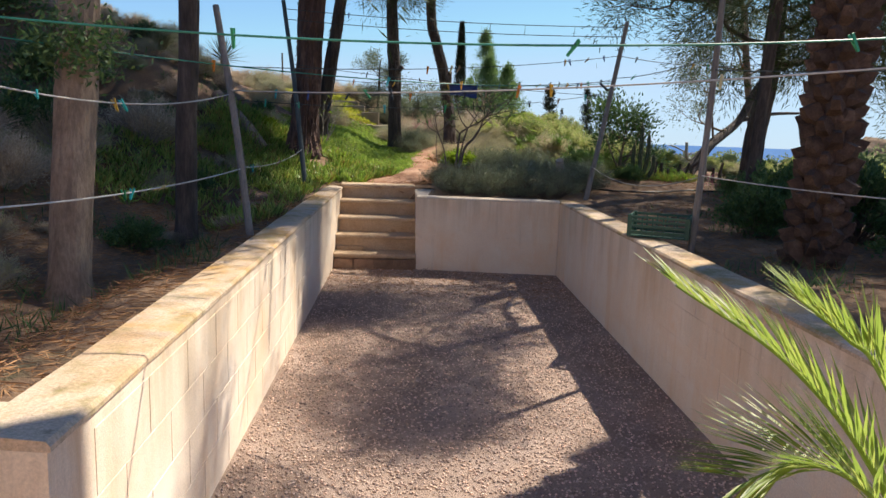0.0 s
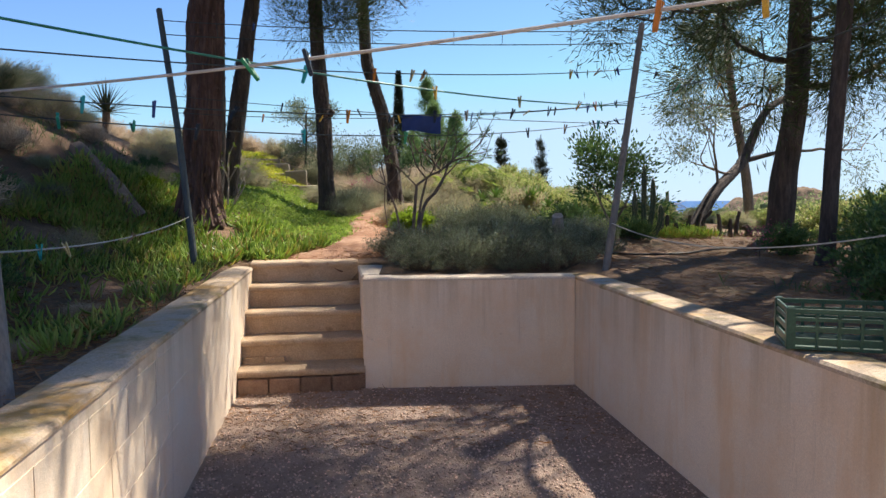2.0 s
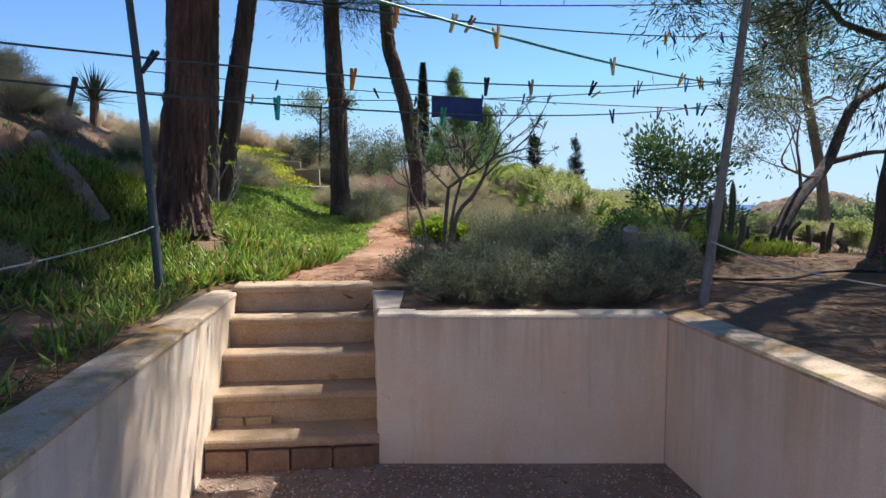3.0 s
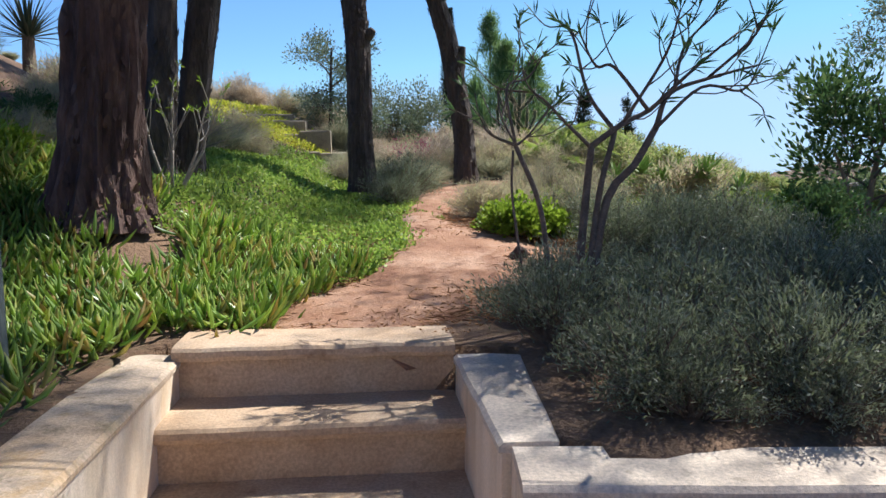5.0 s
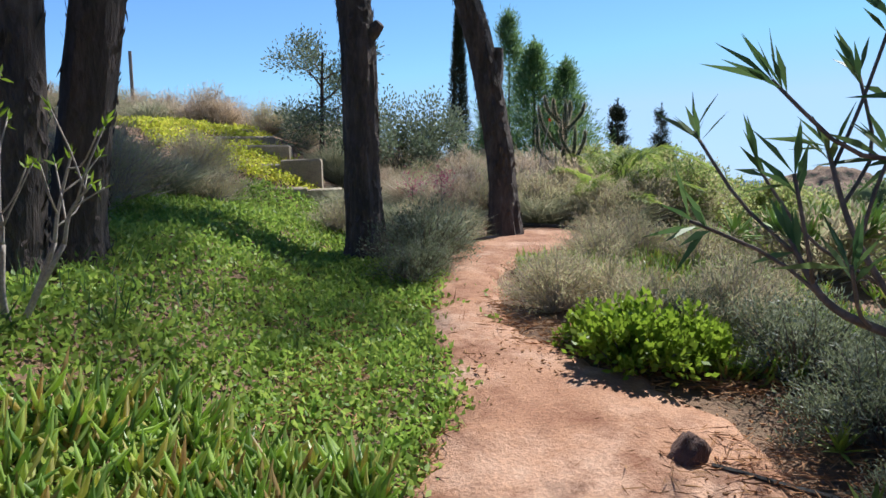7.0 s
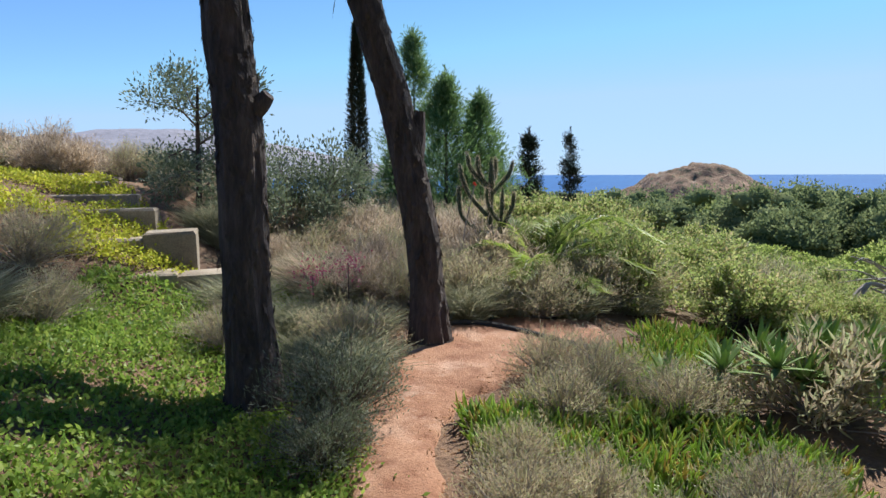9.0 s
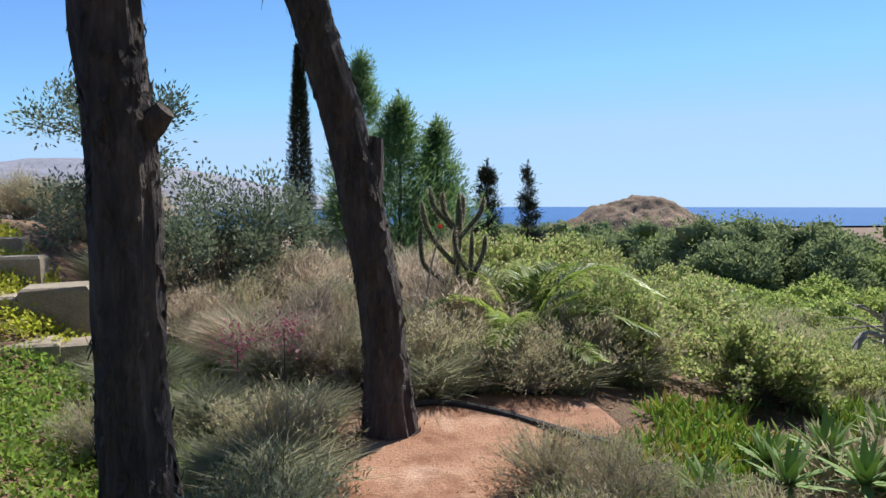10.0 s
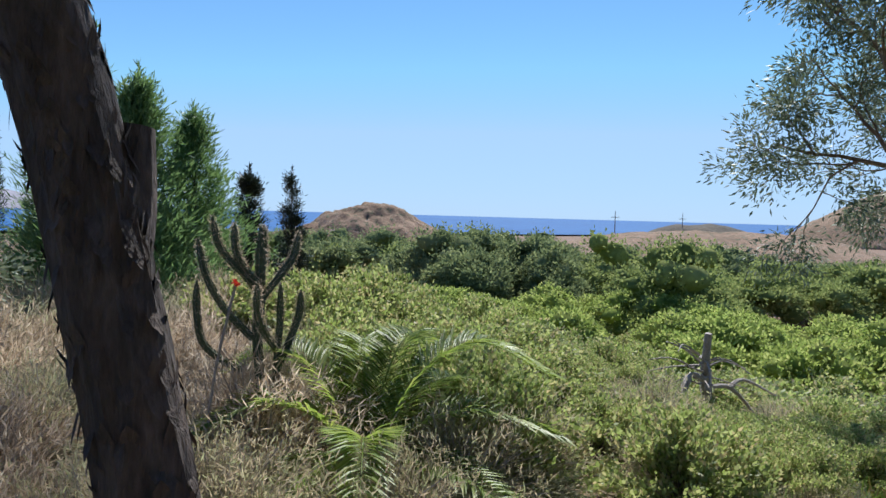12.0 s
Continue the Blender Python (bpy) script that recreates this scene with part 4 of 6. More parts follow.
def spire(name, x, y, z0, z1, r, material, label, n, gaps=0.0, leaf=(0.05, 0.10), width=0.006, belly=0.18, trunk_r=0.03, lumps=0, layers=0):
    """A narrow evergreen: stem and a crown of sprays that thins to its tip."""
    z0 = min(z0, ground_z(x, y))
    t = thing(name, (x, y, z0), label, "tree")
    mk("trunk", *tube(along([(x, y, z0 - 0.1), (x + 0.02, y, (z0 + z1) / 2), (x, y, z1 - 0.05)], 8), np.linspace(trunk_r, 0.006, 8), 7), M["bark"], t)
    u = rng.random(n) ** 0.8
    prof = np.where(u < belly, 0.55 + 0.45 * u / belly, (1 - (u - belly) / (1 - belly)) ** 0.75)
    g = rng.uniform(0, 6.283, n)
    if lumps:
        k = rng.integers(0, lumps, n)
        lu, lg = rng.random(lumps), rng.uniform(0, 6.283, lumps)
        u = np.clip(lu[k] + rng.normal(0, 0.035, n), 0, 1)
        g = lg[k] + rng.normal(0, 0.35, n)
        u0 = lu[k]
        reach = r * np.where(u0 < belly, 0.8 + 0.2 * u0 / belly, (1 - (u0 - belly) / (1 - belly)) ** 1.05) * rng.uniform(0.65, 1.1, lumps)[k] + 0.03
        a = 0.25 + 0.8 * rng.random(n)
        g = lg[k] + rng.normal(0, 0.22, n) / (0.4 + a)
        P = np.stack([x + reach * a * np.cos(g), y + reach * a * np.sin(g), z0 + 0.05 + (z1 - z0 - 0.2) * u0 + 0.45 * reach * a * a], 1) + rng.normal(0, 0.035 + 0.03 * r, (n, 3))
        P = np.concatenate([P, np.stack([np.full(60, x), np.full(60, y), z1 - 0.25 * rng.random(60)], 1)])
        D = np.concatenate([np.stack([np.cos(g) * 0.6, np.sin(g) * 0.6, np.full(n, 0.6)], 1), np.tile([0, 0, 1.0], (60, 1))]) + rng.normal(0, 0.35, (n + 60, 3))
        mk("crown", *blades(P, D, rng.uniform(*leaf, n + 60), width), material, t)
        return t
    rr = r * prof * np.sqrt(rng.random(n)) * (1 + 0.25 * np.sin(5 * g + 9 * u)) + 0.01
    P = np.stack([x + rr * np.cos(g), y + rr * np.sin(g), z0 + 0.05 + (z1 - z0 - 0.05) * u], 1)
    D = np.stack([np.cos(g) * 0.7, np.sin(g) * 0.7, np.full(n, 0.9 if not lumps else 0.55)], 1) + rng.normal(0, 0.35, (n, 3))
    mk("crown", *blades(P, D, rng.uniform(*leaf, n), width), material, t)
    return t


spire("conifer", 1.12, 23.0, 1.7, 4.70, 0.75, M["conifer"], "tall soft blue-green conifer", 14000, lumps=150, leaf=(0.06, 0.12))
spire("conifer", 1.22, 20.66, 1.7, 3.80, 0.66, M["conifer"], "bushy mid-green conifer with a pointed top", 15000, lumps=150, leaf=(0.05, 0.10))
spire("conifer", 1.72, 20.95, 1.6, 3.58, 0.62, M["conifer"], "bushy mid-green conifer with a pointed top", 14000, lumps=150, leaf=(0.05, 0.10))
spire("conifer", 0.75, 21.3, 1.7, 3.2, 0.45, M["conifer"], "low dark conifer among the taller ones", 9000, lumps=60, leaf=(0.07, 0.13))
spire("cypress", 0.35, 25.0, 2.0, 5.15, 0.20, M["cypress"], "slim dark column-shaped cypress", 16000, leaf=(0.06, 0.12), belly=0.35)
spire("cypress", 3.10, 23.4, 1.2, 3.24, 0.30, M["cypress"], "dark ragged cypress against the sea", 10000, lumps=85, leaf=(0.05, 0.1))
spire("cypress", 4.55, 25.5, 0.9, 3.38, 0.36, M["cypress"], "dark ragged cypress against the sea", 11000, lumps=95, leaf=(0.05, 0.1))
spire("cypress", 4.2, 29.5, 1.2, 2.75, 0.16, M["cypress"], "small far dark cypress", 1500, leaf=(0.05, 0.1))

# ---------------------------------------------------------------- shrubs
def dome_bush(name, loc, r, h, material, label, n=3000, stems=40, leaf=(0.02, 0.04), width=0.003, wood=None, inner=0.35, up=0.5, category="bush", stiff=0.6, group=""):
    """A low bush: stems fanning from the base, clad in small leaves."""
    x, y, z = loc
    b = thing(name, loc, label, category, group)
    D = spread_dirs(stems, up)
    T = np.array(loc) + D * np.array([r, r, h]) * rng.uniform(0.7, 1.1, (stems, 1)) * np.array([1.15, 1.15, 1.0])
    base = np.array(loc) + rng.normal(0, 0.05 * r, (stems, 3)) * [1, 1, 0]
    parts = []
    for a, t in zip(base, T):
        m = (a + t) / 2 + rng.normal(0, 0.04 * r + 0.005, 3) + [0, 0, 0.06 * h]
        parts.append(tube([tuple(a), tuple(m), tuple(t)], [0.006 + 0.004 * r, 0.004, 0.0015], 4, False))
    tagged(mk("twig_mass", *joined(parts), wood or M["twig"], b), kind="stuff")
    k = rng.integers(0, stems, n)
    s = inner + (1.05 - inner) * rng.random(n) ** 0.75
    P = base[k] + (T[k] - base[k]) * s[:, None] + rng.normal(0, 0.045 * r + 0.01, (n, 3)) + np.array([0, 0, 1]) * (0.22 * h * np.sin(s * 3.14))[:, None] * 0.5
    P[:, 2] = np.maximum(P[:, 2], z + 0.01)
    d = unit(T[k] - base[k]) * stiff + rng.normal(0, 0.5, (n, 3)) + [0, 0, 0.25]
    mk("foliage", *blades(P, d, rng.uniform(*leaf, n), rng.uniform(0.7, 1.3, n) * width), material, b)
    return b


def tussock(name, loc, r, h, material, label, n=900, width=0.003, category="grass tuft"):
    """A tuft of long thin blades, each bent over in two pieces."""
    b = thing(name, loc, label, category)
    a = np.array(loc) + rng.normal(0, 0.22 * r, (n, 3)) * [1, 1, 0]
    D = unit(rng.normal(size=(n, 3)) * [r, r, 0] + np.array([0, 0, 1.0]) * h * 1.2)
    L = rng.uniform(0.5, 1.0, n) * math.hypot(r, h)
    S = unit(np.cross(D, rng.normal(size=(n, 3)))) * width
    mid = a + D * (L * 0.55)[:, None]
    out = unit(D * [1, 1, 0.0] + 1e-6)
    tip = mid + D * (L * 0.35)[:, None] + out * (L * 0.25)[:, None] - np.array([0, 0, 1]) * (L * 0.08)[:, None]
    V = np.stack([a - S, a + S, mid + S, mid - S, tip], 1).reshape(-1, 3)
    i = 5 * np.arange(n)[:, None]
    tri = np.concatenate([i + [0, 1, 2], i + [0, 2, 3], i + [3, 2, 4]], 0)
    mk("blade_tuft", V, tri, material, b)
    return b


FARAWAY = (0, 0, -40)
proto = {}
proto["rosemary"] = [dome_bush("rosemary_bush", (0, 0, 0), 0.36, 0.42, M["rosemary"], "dense grey-green rosemary bush", 9000, 90, (0.018, 0.035), 0.0028) for i in range(2)]
proto["scrub"] = [dome_bush("dry_bush", (0, 0, 0), 0.38, 0.42, M["drygrey"], "twiggy grey-brown dry bush", 7000, 110, (0.02, 0.05), 0.0022, M["dead"]) for i in range(2)]
proto["broom"] = [tussock("broom_bush", (0, 0, 0), 0.28, 0.38, M["broom"], "wiry grey-green broom tuft", 1900, 0.0022, "bush") for i in range(2)]
proto["tanbush"] = [dome_bush("dry_bush", (0, 0, 0), 0.36, 0.40, M["dry"], "brittle straw-coloured dry bush", 6500, 120, (0.03, 0.07), 0.0022, M["dead"]) for i in range(2)]
proto["tan"] = [tussock("dry_tussock", (0, 0, 0), 0.24, 0.34, M["dry"], "tuft of bleached dry grass", 1500, 0.0024) for i in range(2)]
proto["lentisk"] = [dome_bush("green_shrub", (0, 0, 0), 0.55, 0.62, M["lentisk"], "leafy bright green shrub on the slope", 9000, 70, (0.03, 0.05), 0.011, inner=0.4) for i in range(3)]
proto["lime"] = [dome_bush("lime_bush", (0, 0, 0), 0.26, 0.30, M["lime"], "low bush of fresh lime-green leaves", 3200, 40, (0.025, 0.045), 0.012, inner=0.3) for i in range(1)]
proto["dark"] = [dome_bush("dark_shrub", (0, 0, 0), 0.5, 0.6, M["oleander"], "dark green leafy shrub in the shade", 7000, 60, (0.03, 0.06), 0.010, inner=0.35) for i in range(2)]


def plant(kind, x, y, s=1.0, sz=None, sink=0.02, label=""):
    if 3.4 < x < 6.8 and abs(y - 18.7 + 0.93 * (6.1 - x)) < 0.8:    # low scrub in front of the dead branch
        s, sz = min(s, 0.5), min(sz or 0.5, 0.5)
    p = proto[kind][int(rng.integers(len(proto[kind])))]
    m = Matrix.LocRotScale((x, y, ground_z(x, y) - sink), Euler((rng.normal(0, 0.05), rng.normal(0, 0.05), rng.uniform(0, 6.28))), (s, s * rng.uniform(0.9, 1.1), sz or s))
    ob = copy_thing(p, m)
    if label:
        tagged(ob, label)
    return ob


for x, y, s in ((0.72, 10.62, 0.8), (1.15, 10.62, 0.9), (1.6, 10.65, 0.95), (2.05, 10.7, 0.9), (0.55, 11.15, 0.9), (1.0, 11.2, 0.95), (1.5, 11.25, 1.0), (2.0, 11.3, 1.0), (2.45, 11.4, 0.9), (1.75, 11.85, 1.0), (2.3, 12.0, 1.0), (2.7, 12.4, 0.9), (1.95, 12.5, 0.9), (1.3, 11.75, 0.7), (0.62, 11.75, 0.75), (-0.22, 15.35, 1.05), (-0.28, 14.95, 0.7), (1.2, 13.3, 0.9), (1.6, 13.2, 0.8), (0.8, 10.48, 0.5), (1.15, 10.47, 0.55), (1.5, 10.48, 0.5), (1.85, 10.5, 0.55), (1.05, 12.3, 0.6), (1.35, 12.2, 0.7), (1.2, 12.8, 0.85), (1.5, 12.55, 0.95), (1.5, 12.95, 1.0), (1.9, 12.95, 1.05), (0.95, 13.75, 0.7)):
    plant("rosemary", x, y, s)
for x, y, s in ((0.45, 14.35, 0.75), (0.55, 14.75, 0.6), (0.85, 13.95, 0.75), (1.15, 13.85, 0.9), (0.75, 14.35, 0.7), (1.4, 14.2, 0.8), (-0.9, 16.4, 0.8), (-2.15, 15.1, 1.2), (-2.5, 15.7, 1.1), (-1.85, 16.2, 0.8), (-2.9, 14.6, 1.0), (0.8, 17.2, 1.1), (1.3, 16.95, 1.0), (1.75, 17.15, 1.1), (0.3, 17.3, 1.0), (-0.15, 16.2, 0.9), (-3.1, 16.6, 1.2), (-2.3, 17.2, 1.0), (2.3, 17.3, 1.0), (5.2, 17.4, 0.9), (5.9, 18.2, 0.9), (6.9, 18.6, 1.3), (3.6, 17.6, 1.2), (0.9, 15.2, 0.75), (1.2, 15.5, 0.85), (1.0, 15.75, 0.7), (1.5, 15.15, 0.8), (2.9, 16.9, 0.9), (3.3, 17.2, 1.0), (4.3, 17.0, 1.1), (4.9, 17.9, 1.2)):
    plant("scrub", x, y, s)
for i in range(75):
    x, y = rng.uniform(-1.5, 3.2), rng.uniform(17.2, 20.2)
    if x < -0.9 and y < 19.0:
        continue
    if x > 1.7:
        plant(("lentisk", "scrub", "lentisk", "broom", "lentisk")[int(rng.integers(5))], x, y, rng.uniform(0.6, 0.95))
        continue
    plant(("broom", "tan", "tanbush", "scrub", "tanbush")[int(rng.integers(5))], x, y, rng.uniform(0.9, 1.4))
for x, y in ((-0.15, 15.9), (0.0, 16.6), (-0.35, 16.0), (-0.5, 16.7), (-0.9, 17.2), (-0.2, 17.4), (0.75, 16.95), (1.1, 17.0), (1.55, 16.9), (-2.2, 16.0), (-1.2, 18.9), (-0.8, 18.3)):
    plant("broom", x, y, rng.uniform(0.8, 1.2))
for i in range(80):
    x, y = rng.uniform(2.6, 12.0), rng.uniform(16.2, 29)
    if (x < 4.2 and y < 17.4) or (abs(x - 5.6) < 1.5 and y < 20.2):
        continue
    plant("lentisk", x, y, rng.uniform(0.75, 1.35), rng.uniform(0.7, 1.2))
for i in range(30):
    plant("lentisk", rng.uniform(6.2, 12), rng.uniform(12.5, 18), rng.uniform(0.7, 1.2))
for i in range(42):
    x, y = rng.uniform(1.9, 6.2), rng.uniform(16.7, 18.6)
    if abs(x - 5.5) < 1.2 and y > 17.3:
        continue
    plant(("lentisk", "scrub", "broom", "lentisk")[int(rng.integers(4))], x, y, rng.uniform(0.5, 0.8))
for i in range(130):
    x, y = rng.uniform(3.0, 7.6), rng.uniform(16.6, 20.6)
    plant(("lentisk", "scrub", "broom")[int(rng.integers(3))], x, y, rng.uniform(0.42, 0.62))
for i in range(55):
    x, y = rng.uniform(7.0, 18.0), rng.uniform(18.0, 34.0)
    plant("lentisk", x, y, rng.uniform(0.9, 1.7), rng.uniform(0.8, 1.3))
for i in range(65):
    x, y = rng.uniform(11.0, 34.0), rng.uniform(16.0, 38.0)
    plant("lentisk", x, y, rng.uniform(2.2, 3.4), rng.uniform(1.5, 2.4))
for x, y, s in ((0.62, 13.45, 1.0), (0.86, 13.5, 0.85), (0.56, 13.75, 0.7), (-2.3, 12.6, 0.7)):
    plant("lime", x, y, s)
for x, y, s in ((4.2, 9.2, 1.0), (4.9, 10.0, 1.1), (3.6, 8.1, 0.8), (4.4, 8.0, 1.2), (5.6, 11.0, 1.1), (6.2, 12.2, 1.2), (4.6, 11.6, 0.6), (4.3, 6.4, 1.1), (3.9, 5.2, 1.0), (5.2, 7.2, 1.3), (3.4, 12.9, 0.5), (2.7, 13.4, 0.7), (-4.2, 6.0, 1.1), (-3.4, 8.4, 0.9), (-5.0, 8.6, 1.3), (-4.4, 10.5, 1.2), (-3.1, 10.6, 0.8), (-6.0, 11.5, 1.5), (-5.2, 4.2, 1.3), (-4.6, 13.4, 0.6), (-2.6, 13.4, 0.4), (-7.0, 14.6, 0.9), (-8.0, 12, 1.2), (-6.8, 9.5, 1.4)):
    plant("dark", x, y, s)
for i in range(46):
    x, y = rng.uniform(-9, -2.4), rng.uniform(4, 20)
    plant(("tan", "scrub", "broom", "tanbush")[int(rng.integers(4))], x, y, rng.uniform(0.7, 1.4))
for i in range(110):
    x, y = rng.uniform(-7.5, -2.0), rng.uniform(10.2, 18.5)
    if (x > -3.6 and y > 16.8) or (abs(y - 11.87 + 0.8 * (x + 2.12)) < 0.7 and x > -4) or math.hypot(x + 4.4, y - 16) < 1.2:
        continue
    plant(("tanbush", "scrub", "broom", "scrub", "tan")[int(rng.integers(5))], x, y, rng.uniform(0.3, 0.75))
for i in range(34):
    plant(("lentisk", "scrub", "lentisk", "broom")[int(rng.integers(4))], rng.uniform(3.4, 7.2), rng.uniform(15.6, 17.8), rng.uniform(0.4, 0.7))
for i in range(60):
    x, y = rng.uniform(-7.0, -1.2), rng.uniform(19.7, 22.5)
    plant(("tanbush", "scrub", "tan", "broom")[int(rng.integers(4))], x, y, rng.uniform(0.8, 1.4))
for i in range(30):
    x, y = rng.uniform(-3.6, -1.2), rng.uniform(3.9, 9.0)
    plant(("tan", "scrub", "dark")[int(rng.integers(3))], x, y, rng.uniform(0.3, 0.55))
for kind in proto:
    for p in proto[kind]:
        for o in (*p.children_recursive, p):
            bpy.data.objects.remove(o)

# ---------------------------------------------------------------- low plants on the ground
def path_clear(x, y):
    """How far (x, y) lies outside the trodden path."""
    best = 9.0
    for p in cen[::3]:
        best = min(best, math.hypot(x - p.x, y - p.y) - p.z)
    return best


def sow(n, x0, x1, y0, y1, rule):
    out = []
    for i in range(n):
        x, y = rng.uniform(x0, x1), rng.uniform(y0, y1)
        if rule(x, y):
            out.append((x, y, ground_z(x, y) + 0.035 * noise.noise(Vector((x * 1.3, y * 1.3, 0)))))
    return np.array(out)


def patch(x, y, f, s):
    return noise.noise(Vector((x * f, y * f, s)))


# ice plant: thick fingers in clumps
def ice_rule(x, y):
    return (y > 11.3 or x < left_in(y) - 0.24 - 0.05 * patch(x, y, 3, 1)) and path_clear(x, y) > -0.06 + 0.12 * patch(x, y, 2.5, 2) and patch(x, y, 1.1, 5) > -0.38 and not (y > 12.75 + 0.5 * patch(x, y, 1.4, 8))


def ice_field(name, label, C, per, size, spread):
    k = np.repeat(np.arange(len(C)), per)
    n = len(k)
    g = rng.uniform(0, 6.283, n)
    P = C[k] + np.stack([np.cos(g), np.sin(g), np.zeros(n)], 1) * rng.uniform(0, spread, (n, 1)) + np.array([0, 0, 1]) * rng.uniform(-0.01, 0.06, (n, 1))
    D = np.stack([np.cos(g) * 0.6, np.sin(g) * 0.9, np.full(n, 0.85)], 1) + rng.normal(0, 0.4, (n, 3))
    ob = mk(name, *fingers(P, D, rng.uniform(0.6, 1.2, n) * size, rng.uniform(0.8, 1.2, n) * size * 0.078), M["iceplant"])
    return tagged(ob, label, "ground plant", kind="stuff")


ice_field("ice_plants", "mat of upright fleshy green ice plant fingers", sow(1700, -3.0, -0.35, 11.0, 13.2, ice_rule), 8, 0.125, 0.09)
ice_field("ice_plants", "shaded mat of fleshy ice plant beside the wall", sow(800, -3.2, -0.8, 7.6, 11.2, lambda x, y: x < left_in(y) - 0.3 and patch(x, y, 1.1, 5) > -0.2), 7, 0.11, 0.07)
ice_field("ice_plants", "sunlit yellow-green ice plant on the slope", sow(4200, 0.75, 4.6, 13.3, 16.6, lambda x, y: patch(x, y, 1.2, 3) > -0.3 and path_clear(x, y) > 0.1 and math.hypot(x - 2.25, y - 15.15) > 0.5), 9, 0.095, 0.06)
ice_field("ice_plants", "sprig of ice plant at the edge of the path", sow(120, 0.42, 0.85, 14.8, 15.3, lambda x, y: path_clear(x, y) > -0.05), 9, 0.10, 0.05)


# ground cover of small leaves
def cover_rule(x, y):
    return path_clear(x, y) > -0.09 + 0.10 * patch(x, y, 3, 2) and patch(x, y, 0.9, 4) > -0.62 and y > 12.15 + 0.4 * patch(x, y, 1.4, 8) and x < 0.2 and x > -2.7 + 0.7 * patch(x, y, 0.9, 21) + 0.25 * max(0, y - 15) and not (x > -0.45 and y > 15.2) and not (y > 17.25 and x < -1.0)


C = sow(21000, -4.2, 0.1, 12.2, 18.6, cover_rule)
k = np.repeat(np.arange(len(C)), 9)
n = len(k)
P = C[k] + rng.normal(0, 0.035, (n, 3)) * [1, 1, 0] + np.array([0, 0, 1]) * rng.uniform(0.0, 0.05, (n, 1))
D = rng.normal(size=(n, 3)) + [0, 0, 0.5]
tagged(mk("ground_cover", *blades(P, D, rng.uniform(0.020, 0.046, n), rng.uniform(0.006, 0.011, n)), M["clover"]), "fresh yellow-green clover covering the slope", "ground cover", kind="stuff")
C = sow(7000, -3.8, -0.9, 16.8, 19.8, lambda x, y: 17.35 < y and abs(x + 1.85 + 0.75 * (y - 17.5)) < 0.9 and patch(x, y, 2.2, 7) > -0.15)
k = np.repeat(np.arange(len(C)), 6)
n = len(k)
P = C[k] + rng.normal(0, 0.03, (n, 3)) * [1, 1, 0] + np.array([0, 0, 1]) * rng.uniform(0.0, 0.09, (n, 1))
tagged(mk("ground_cover", *blades(P, rng.normal(size=(n, 3)) + [0, 0, 0.5], rng.uniform(0.02, 0.045, n), 0.010), M["moss"]), "bright yellow-green weeds among the old steps", "ground cover", kind="stuff")

# sparse grass and weeds on the shaded ground, needle litter
C = sow(5000, -6.5, -0.6, 3.6, 14, lambda x, y: x < left_in(min(y, 11.1)) - 0.28 and patch(x, y, 1.0, 12) > 0.05)
C2 = sow(3500, 2.6, 9.5, 5, 17, lambda x, y: patch(x, y, 0.9, 13) > 0.12 and not (2.4 < x < 5.2 and 9.5 < y < 13.3))
C = np.concatenate([C, C2])
k = np.repeat(np.arange(len(C)), 4)
n = len(k)
tagged(mk("weeds", *blades(C[k] + rng.normal(0, 0.03, (n, 3)) * [1, 1, 0], rng.normal(0, 0.5, (n, 3)) + [0, 0, 1], rng.uniform(0.05, 0.16, n), 0.004), M["oleander"]), "thin green weeds and grass blades on bare earth", "weeds", kind="stuff")
C = np.concatenate([sow(26000, -3.2, -0.3, 3.4, 9.5, lambda x, y: x < left_in(y) - 0.25), sow(14000, 2.4, 6.5, 5.0, 14.0, lambda x, y: x > right_in(y) + 0.26), sow(17000, -0.8, 1.8, 11.4, 14.5, lambda x, y: path_clear(x, y) < 0.5 and patch(x, y, 2, 3) > -0.1 and not (path_clear(x, y) < -0.16 and x < 0.35 + 0.2 * patch(x, y, 2, 1) and rng.random() < 0.85))])
n = len(C)
tagged(mk("pine_litter", *blades(C + np.array([0, 0, 1]) * rng.uniform(0.008, 0.045, (n, 1)), rng.normal(size=(n, 3)) * [1, 1, 0.12], rng.uniform(0.05, 0.11, n), 0.0022), M["litter"]), "fallen reddish pine needles and dry twigs", "litter", kind="stuff")
n = 1500
C = np.stack([rng.uniform(-0.72, 2.3, n), rng.uniform(8.6, 10.0, n), rng.uniform(0.008, 0.02, n)], 1)
C = C[(C[:, 0] > -0.05 - 0.1 * (C[:, 1] - 3.08)) & (C[:, 0] < right_in(C[:, 1]) - 0.05)]
tagged(mk("pine_litter", *blades(C, rng.normal(size=(len(C), 3)) * [1, 1, 0.1], rng.uniform(0.03, 0.09, len(C)), 0.003), M["litter"]), "fallen pine needles gathered on the gravel below the steps", "litter", kind="stuff")

# crumbs of earth, bark and leaf on the path
C = sow(9000, -0.9, 1.8, 11.3, 17, lambda x, y: path_clear(x, y) < 0.12)
n = len(C)
tagged(mk("path_crumbs", *fingers(C + np.array([0, 0, 0.028]), rng.normal(size=(n, 3)) * [1, 1, 0.3], rng.uniform(0.006, 0.03, n), rng.uniform(0.002, 0.005, n)), M["litter"]), "crumbs of bark and dry leaf on the path", "litter", kind="stuff")

